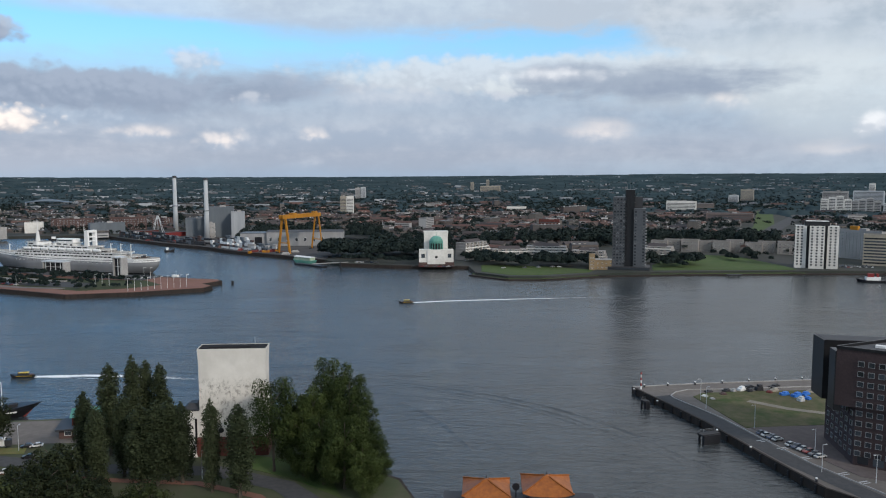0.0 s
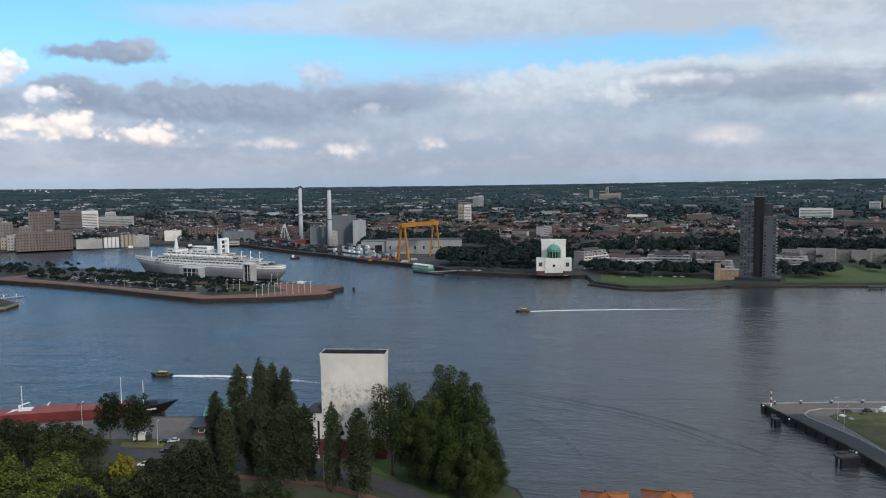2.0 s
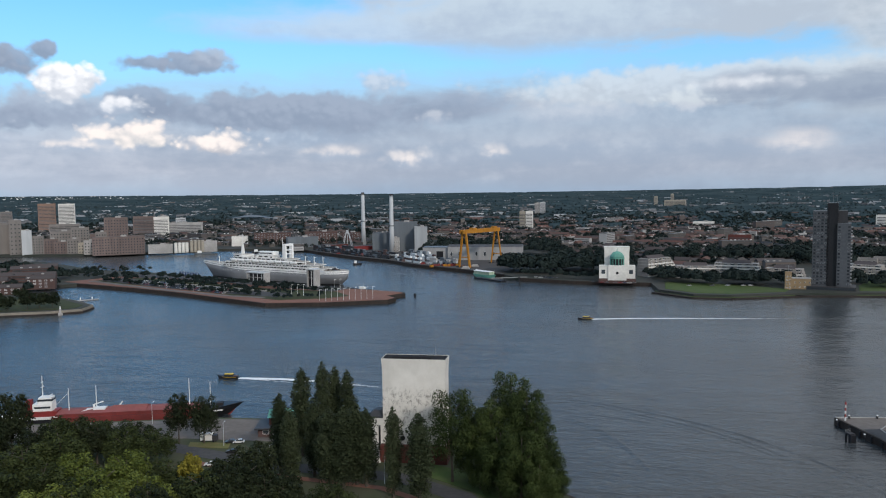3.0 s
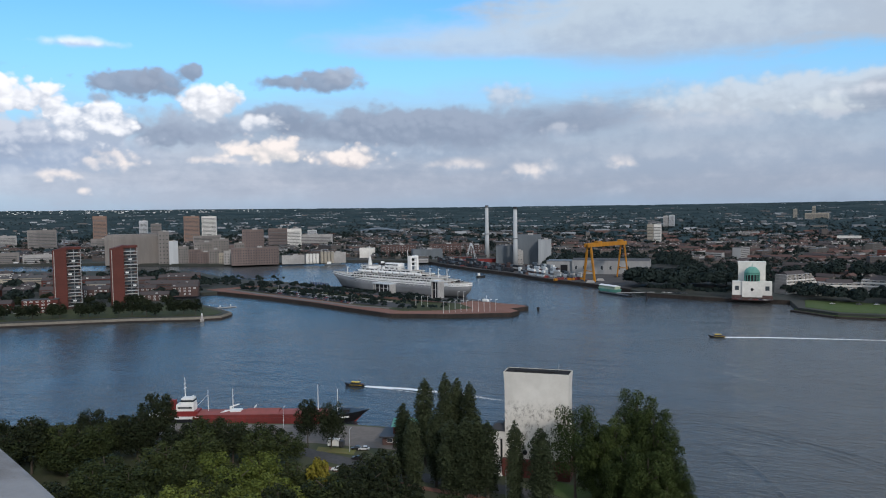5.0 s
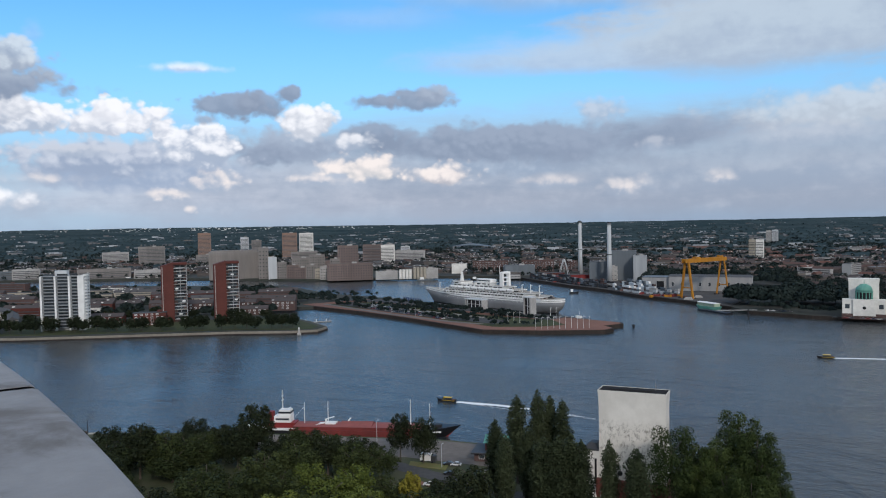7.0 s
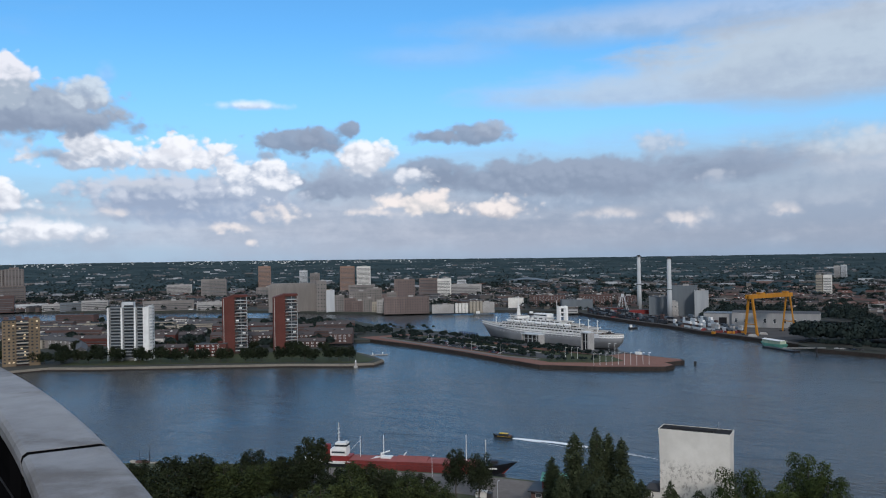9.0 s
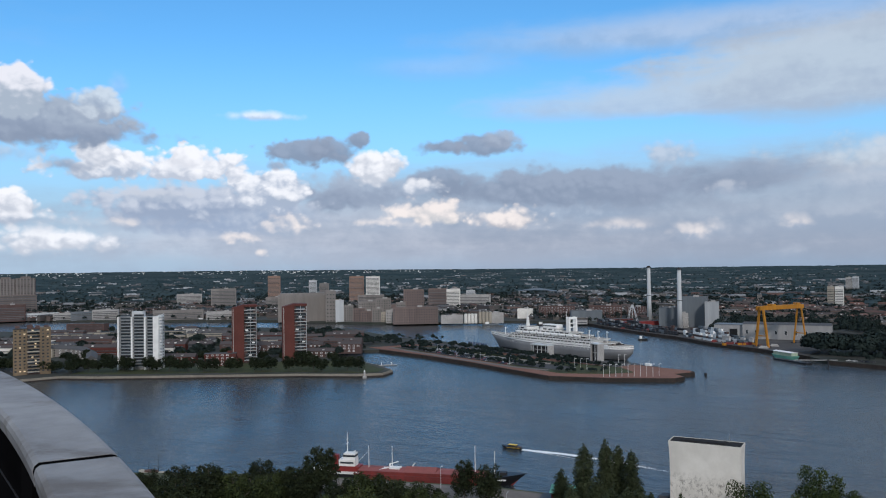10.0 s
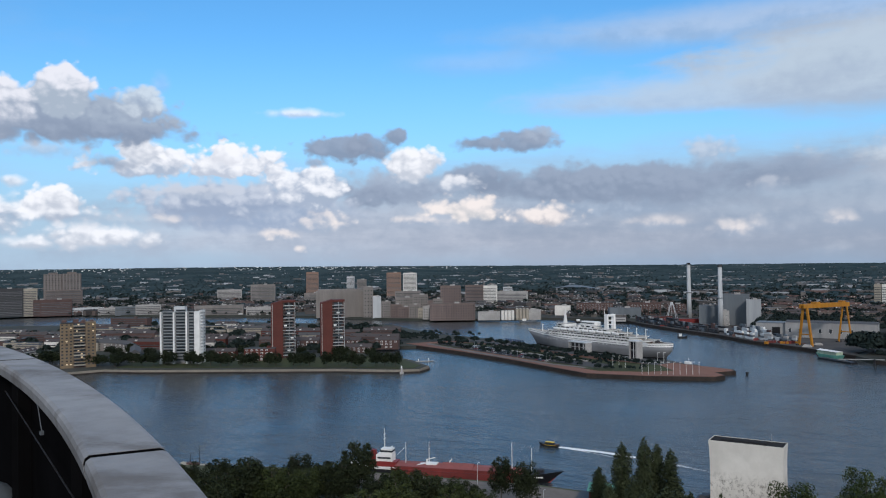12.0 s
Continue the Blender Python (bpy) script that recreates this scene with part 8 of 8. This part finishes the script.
part("funnel", Geo().box(-4, 0, 5, 2, 2, 3), RED_PAINT, t)
t = thing("mooring_block", 275, 738, 0, 0, "dark mooring platform at the river bank", "mooring")
part("deck", Geo().box(0, 0, 1.5, 14, 5, 1), DARK_STEEL, t)
for k in (-5, 5):
    part("pile", Geo().cyl(k, 0, -3, 1.5, 0.6, 0.6, 8), DARK_STEEL, t)

# stacked building units and clutter in the yard
YR = random.Random(4)


def unit_stack(x, y, rot, nx, nz, mats, label):
    t = thing("unit_stack", x, y, 3.9, rot, label, "containers", "stacked units")
    for i in range(nx):
        for k in range(nz):
            if k == nz - 1 and YR.random() < 0.3:
                continue
            part("unit", Geo().box(-nx * 3.1 + 6.2 * i, YR.uniform(-0.2, 0.2), 2.62 * k, 6.0, 2.5, 2.5), YR.choice(mats), t)
    return t


QUAY = [Vector(p) for p in ((-128, 850), (-185, 899), (-248, 943), (-305, 1000), (-372, 1049), (-446, 1114), (-492, 1161))]


def on_quay(s, back):
    """Point s metres along the yard's quay and so far back from its edge."""
    for a, b in zip(QUAY, QUAY[1:]):
        d = b - a
        if s <= d.length or b is QUAY[-1]:
            d.normalize()
            p = a + d * s + Vector((-d.y, d.x)) * -back
            return p.x, p.y, math.degrees(math.atan2(d.y, d.x))
        s -= (b - a).length


DARKS = [DARK_CLAD, BROWN_BRICK, HULL_BLACK, GREY_METAL, DARK_CLAD, HULL_BLACK]
for i in range(11):
    x, y, r = on_quay(255 + 20.5 * i, 9)
    unit_stack(x, y, r, 3, YR.choice((2, 3, 3)), DARKS, "stacks of dark containers along the quay")
    x, y, r = on_quay(262 + 20.5 * i, 24)
    unit_stack(x, y, r, 3, YR.choice((3, 4)), DARKS + [CONCRETE], "stacks of dark and grey containers in the yard")
for i in range(3):
    for back, nz in ((9, 3), (19, 4), (30, 5)):
        x, y, r = on_quay(176 + 24 * i, back)
        unit_stack(x, y, r, 3, nz, [WHITE_PAINT, WHITE_PAINT, LIGHT_METAL, GREY_METAL, BROWN_BRICK] if i < 2 else [WHITE_PAINT, GREY_METAL, DARK_CLAD, BROWN_BRICK], "stacked white building units on the quay")
for i in range(2):
    for back in (16, 28):
        x, y, r = on_quay(126 + 24 * i, back)
        unit_stack(x, y, r, 3, 3, [LIGHT_METAL, CONCRETE, GREY_METAL, DARK_CLAD], "stacked grey containers in the yard")
for i in range(30):
    x, y, r = on_quay(YR.uniform(40, 420), YR.uniform(5, 45))
    t = thing("spoil_mound", x, y, 3.9, YR.uniform(0, 90), "dark mound of scrap on the yard quay", "mound", "scrap mounds")
    part("mound", Geo().box(0, 0, -0.1, YR.uniform(4, 10), YR.uniform(3, 6), YR.uniform(1.2, 3), 0, 0.6), YR.choice((DARK_CLAD, BROWN_BRICK, HULL_BLACK, RUST_RED, CONCRETE)), t)
for i in range(9):
    x, y = -190 - YR.uniform(0, 40), 915 + YR.uniform(0, 32)
    t = thing("yard_machine", x, y, 3.9, YR.uniform(0, 90), "orange yard machine on the quay", "machine", "yard machines")
    part("body", Geo().box(0, 0, 0, YR.uniform(4, 9), 3, YR.uniform(1.6, 3)), YR.choice((CRANE_YELLOW, RUST_RED, ORANGE_B)), t)
    part("cab", Geo().box(1, 0, 1.4, 1.8, 1.8, 2.4), GLASS, t)
t = thing("drum_frame", -448, 1235, 3.9, 20, "pale grey conical steel frame beside the chimney", "frame")
for k in range(8):
    a = k * math.pi / 4
    part("strut", Geo().beam((9 * math.cos(a), 9 * math.sin(a), 0), (2 * math.cos(a), 2 * math.sin(a), 24), 0.7), LIGHT_METAL, t)
part("hopper", Geo().cyl(0, 0, 21, 26, 1.6, 2.2, 12), LIGHT_METAL, t)

# peninsula: terraces and low blocks
PR = random.Random(21)
TOWERS = ((-615, 555, 24), (-573, 586, 24), (-663, 475, 30), (-728, 404, 26))
BUILT = [(-800, 400), (-740, 428), (-700, 462), (-640, 512), (-585, 556), (-520, 604), (-560, 640), (-575, 740), (-600, 800), (-690, 858), (-785, 905), (-900, 872), (-1010, 830), (-1090, 760), (-1150, 640), (-1090, 480), (-960, 380)]
row_win = window_mesh(2.3, 1.5, WHITE_PAINT, 0.18, 0.3)
ROW_KINDS = [(BROWN_BRICK, "brown brick"), (BROWN_BRICK, "brown brick"), (RED_BRICK, "red brick"), (DARK_CLAD, "dark slate-clad"), (CREAM_WALL, "cream rendered"), (WHITE_WALL, "white rendered"), (RED_BRICK, "red brick")]

PALE_KINDS = [(CREAM_WALL, "cream rendered"), (WHITE_WALL, "white rendered"), (BROWN_BRICK, "brown brick"), (CREAM_WALL, "cream rendered")]


def house_terrace(x, y, rot, w, d, h, kind, pitched):
    m, word = kind
    t = thing("house_row", x, y, 3.2, rot, word + " terrace of houses on the peninsula", "houses", "terraces")
    part("wall", Geo().box(0, 0, -1, w, d, h + 1), m, t)
    if pitched:
        part("roof", Geo().gable(0, 0, h, w, d, 3.2), ROOF_TILE if m is not CREAM_WALL else GREY_TILE, t)
        for i in range(int(w / 9)):
            part("chimney_stack", Geo().box(-w / 2 + 5 + 9 * i, 0.6, h + 1.8, 0.9, 0.7, 2.4), BROWN_BRICK, t)
            if PR.random() < 0.6:
                part("dormer", Geo().box(-w / 2 + 2.5 + 9 * i, -d * 0.3, h + 0.5, 2.4, 1.8, 1.5), PR.choice((WHITE_WALL, CONCRETE, DARK_CLAD)), t)
    else:
        part("roof", Geo().box(0, 0, h, w + 0.5, d + 0.5, 0.5), FLAT_ROOF, t)
        part("stair_head", Geo().box(w * PR.uniform(-0.3, 0.3), 0, h + 0.5, 4, 4, 2.0), m, t)
    if math.hypot(x, y) < 930:
        on_face(t, row_win, "window", "f", w, d, int(w / 5), int(h / 3), 1.0, 3.0, 0.5, 0.1, PR)
    else:
        for k in range(int(h / 3)):
            part("window_band", Geo().box(0, -d / 2 - 0.03, 1.0 + 3 * k, w * 0.9, 0.2, 1.2), BAND, t)
    return t


def near_kind(kind, x, y):
    """By the cove the terraces are all of brick."""
    return (BROWN_BRICK, "brown brick") if x > -690 and y > 560 and kind[0] in (WHITE_WALL, CREAM_WALL) else kind


WOODS2 = []
for v in range(-14, 14):
    u = -330.0 + PR.uniform(-20, 20)
    while u < 330:
        w = PR.uniform(26, 58)
        rot = 31 + 3 * math.sin(v)
        c, s = math.cos(radians(31)), math.sin(radians(31))
        x, y = -830 + (u + w / 2) * c - v * 41 * s, 620 + (u + w / 2) * s + v * 41 * c
        u += w + PR.choice((3, 5, 9, 16))
        if not in_poly(x, y, BUILT) or not in_poly(x * 1.13, y * 1.13, KATENDRECHT) or any(math.hypot(x - a, y - b) < r + w * 0.3 for a, b, r in TOWERS) or abs((x + 780) * 0.28 - (y - 480) * 0.96) < 34 and -870 < x < -690:
            continue
        if PR.random() < 0.16:
            WOODS2 += [(x + PR.uniform(-16, 16), y + PR.uniform(-10, 10), PR.uniform(7, 13)) for k in range(6)]
            continue
        house_terrace(x, y, rot + (90 if PR.random() < 0.1 else 0), w, PR.uniform(8.5, 11), PR.choice((6.4, 7.4, 8.6, 9.4)), near_kind(PR.choice(ROW_KINDS if x > -840 else PALE_KINDS), x, y), PR.random() < (0.86 if x > -840 else 0.6))
        WOODS2 += [(x + PR.uniform(-22, 22), y + 14 + PR.uniform(-4, 4), PR.uniform(6, 11)) for k in range(6)]
house_terrace(-1118, 707, 25, 62, 14, 14, (BROWN_BRICK, "tall brown brick"), False)
house_terrace(-908, 572, 31, 70, 12, 11, (BROWN_BRICK, "pinkish brown brick"), True)
house_terrace(-612, 528, 40, 30, 9, 12, (RED_BRICK, "red brick"), False)
# crescent
t = thing("crescent_flats", 0, 0, 3.2, 0, "curved grey-brown crescent of flats with a tiled roof", "apartments")
NARC = 12
arc = []
for i in range(NARC + 1):
    f = i / NARC
    arc.append(Vector((-850 + 136 * f - 14 * math.sin(math.pi * f), 496 - 41 * f + 26 * math.sin(math.pi * f))))
for a, b in zip(arc, arc[1:]):
    d, m = b - a, (a + b) / 2
    r = math.degrees(math.atan2(d.y, d.x))
    part("house_wall", Geo().box(m.x, m.y, -1, d.length + 0.6, 9.5, 10, r), WARM_GREY, t)
    part("roof", Geo().gable(m.x, m.y, 9, d.length + 1.0, 10, 3.4, r), GREY_TILE, t)
    for k in range(3):
        n = Vector((d.y, -d.x)).normalized() * 4.8
        part("window", row_win, None, t, at=(m.x + n.x, m.y + n.y, 0.8 + 2.9 * k), rot=r)
WOODS2 += [(PR.uniform(-830, -700), PR.uniform(425, 455), PR.uniform(7, 11)) for k in range(5)]
WOODS2 += [(-720 + CR.uniform(-30, 30), 790 + CR.uniform(-20, 25), CR.uniform(9, 14)) for k in range(16)] + [(CR.uniform(-660, -560), CR.uniform(760, 850), CR.uniform(3, 7)) for k in range(50)]
for k in range(130):
    x, y = CR.uniform(-1150, -590), CR.uniform(380, 880)
    if in_poly(x, y, BUILT):
        WOODS2.append((x, y, CR.uniform(6, 12)))
wood_mesh("garden_trees", [p for p in WOODS2 if all(math.hypot(p[0] - a, p[1] - b) > r - 6 for a, b, r in TOWERS)], 0.2, 70, "dark garden and street trees between terraces")

# small craft in the basin beyond
for k, (x, y, w) in enumerate([(-1240, 990, 24), (-1190, 1000, 30), (-1300, 960, 20), (-560, 1150, 22), (-640, 1120, 26), (-340, 985, 12)]):
    t = thing("moored_boat", x, y - 12, 0, 28, "white and blue work boat moored in the basin", "boat", "moored boats")
    part("hull", Geo().loft(hull_rings(w, w * 0.22, 0.8, 2.2, 1.0, 0.3, 9)), HULL_BLACK if k % 2 else GREY_METAL, t)
    part("cabin", Geo().box(-w * 0.2, 0, 2.0, w * 0.25, w * 0.16, 3.4), WHITE_PAINT, t)

# stone edge and clutter on the near quay
t = thing("kiosk_lorry", -156, 268, 3.5, 12, "small white and grey lorry parked on the quay", "lorry")
part("box_body", Geo().box(0, 0, 0.7, 4.5, 2.3, 2.6), WHITE_PAINT, t)
part("cab", Geo().box(3.2, 0, 0.5, 1.8, 2.2, 2.2), DARK_CLAD, t)
for x in (-1.4, 2.8):
    for y in (-1.05, 1.05):
        part("wheel", Geo().loft([[(x + 0.45 * math.cos(i * .785), y + dy, 0.45 + 0.45 * math.sin(i * .785)) for i in range(8)] for dy in (-0.12, 0.12)]), HULL_BLACK, t)

# ---- the tower's gallery: curved parapet with coping stones ----
GC, GR, GZ = (-8.037, -13.114), 15.582, 99.590
COPING = surface("weathered_coping", (0.335, 0.335, 0.345), (0.265, 0.265, 0.275), scale=9.0, rough=0.75, detail=8, bump=0.15, big=1.1)
_t = COPING.node_tree
_co = _t.nodes.new("ShaderNodeTexCoord").outputs["Object"]
_n = noisy(_t, _co, 2.6, 8.0, 0.66, 0.35)
_b = _t.nodes["Principled BSDF"]
_old = _b.inputs["Base Color"].links[0].from_socket
_t.links.new(mixc(_t, span(_t, _n, 0.47, 0.66, 0.0, 0.8), _old, (0.120, 0.106, 0.098)), _b.inputs["Base Color"])


def arc_rings(profile, a0, a1, n):
    return [[(GC[0] + r * math.cos(radians(a)), GC[1] + r * math.sin(radians(a)), z) for r, z in profile] for a in [a0 + (a1 - a0) * i / n for i in range(n + 1)]]


# black of the joint filling, and painted shade for the parapet's inner side
JOINT_AND_SHADE = surface("joint_and_shade_black", (0.008, 0.008, 0.009), scale=3.0, rough=1.0, spec=0.0)
STONE = [(GR - 0.180, GZ - 0.056), (GR - 0.186, GZ - 0.020), (GR - 0.182, GZ - 0.007), (GR - 0.172, GZ), (GR - 0.014, GZ - 0.003), (GR - 0.003, GZ - 0.007), (GR + 0.002, GZ - 0.022), (GR + 0.002, GZ - 0.10)]
par = tagged(new("gallery_parapet"), "curved gallery parapet with weathered grey coping", "parapet", kind="structure")
step, joint = 8.48, 0.065
for k in range(-8, 17):
    a = 65.94 + step * k
    part("coping_stone", Geo().loft(arc_rings(STONE, a + joint, a + step - joint, 16)), COPING, par, smooth=False)
part("joint_bed", Geo().loft(arc_rings([(GR - 0.1785, GZ - 0.056), (GR - 0.1845, GZ - 0.0205), (GR - 0.181, GZ - 0.0085), (GR - 0.1715, GZ - 0.0015), (GR - 0.0145, GZ - 0.0045), (GR - 0.0040, GZ - 0.0085), (GR + 0.0005, GZ - 0.0225), (GR + 0.0005, GZ - 0.099)], 0, 210, 840)), JOINT_AND_SHADE, par)
# wall and posts are coloured black in place of the gallery's shade
part("wall", Geo().loft(arc_rings([(GR - 0.06, GZ - 1.5), (GR - 0.06, GZ - 0.060), (GR - 0.02, GZ - 0.060), (GR - 0.02, GZ - 1.5)], 0, 210, 120)), JOINT_AND_SHADE, par)
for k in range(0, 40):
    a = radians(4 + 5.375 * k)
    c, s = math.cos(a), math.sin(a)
    part("wall_post", Geo().beam((GC[0] + (GR - 0.10) * c, GC[1] + (GR - 0.10) * s, GZ - 1.5), (GC[0] + (GR - 0.10) * c, GC[1] + (GR - 0.10) * s, GZ - 0.06), 0.06), JOINT_AND_SHADE, par)
def on_wall(a, z, r=GR - 0.135):
    return GC[0] + r * math.cos(radians(a)), GC[1] + r * math.sin(radians(a)), z


part("brace_rod", Geo().beam(on_wall(74.6, 99.437), on_wall(68.2, 99.318), 0.004), DARK_STEEL, par, "slim dark brace rod along the wall")
part("hanging_strap", Geo().beam(on_wall(71.68, 99.53), on_wall(71.6, 99.48), 0.003).beam(on_wall(71.6, 99.48), on_wall(71.25, 99.395), 0.003).box(*on_wall(71.23, 99.38), 0.012, 0.012, 0.016), GREY_METAL, par, "thin grey strap with a small buckle")
hx, hy, hz = on_wall(75.6, 98.80, GR - 0.24)
part("lamp_housing", Geo().loft([[(hx + 0.24 * math.cos(k) * math.cos(i * 0.5236), hy + 0.24 * math.cos(k) * math.sin(i * 0.5236), hz + 0.17 * math.sin(k)) for i in range(12)] for k in (-1.2, -0.6, 0, 0.4, 0.8, 1.1, 1.4)]), GREY_METAL, par, "blue-grey rounded lamp housing", smooth=True)
# the deck's near-black colour stands in for shade inside the gallery
deck = tagged(part("gallery_deck", Geo().loft(arc_rings([(7.0, GZ - 1.9), (7.0, GZ - 1.5), (GR + 0.05, GZ - 1.5), (GR + 0.05, GZ - 1.9)], 0, 360, 96), caps=False), surface("shade_dark_deck", (0.02, 0.02, 0.022), scale=2.0)), "gallery deck floor, coloured dark in place of shade", kind="structure")
core = tagged(part("tower_core", Geo().cyl(GC[0], GC[1], 3, 108, 7.0, 6.5, 40), CONCRETE), "concrete shaft of the observation tower", kind="structure")
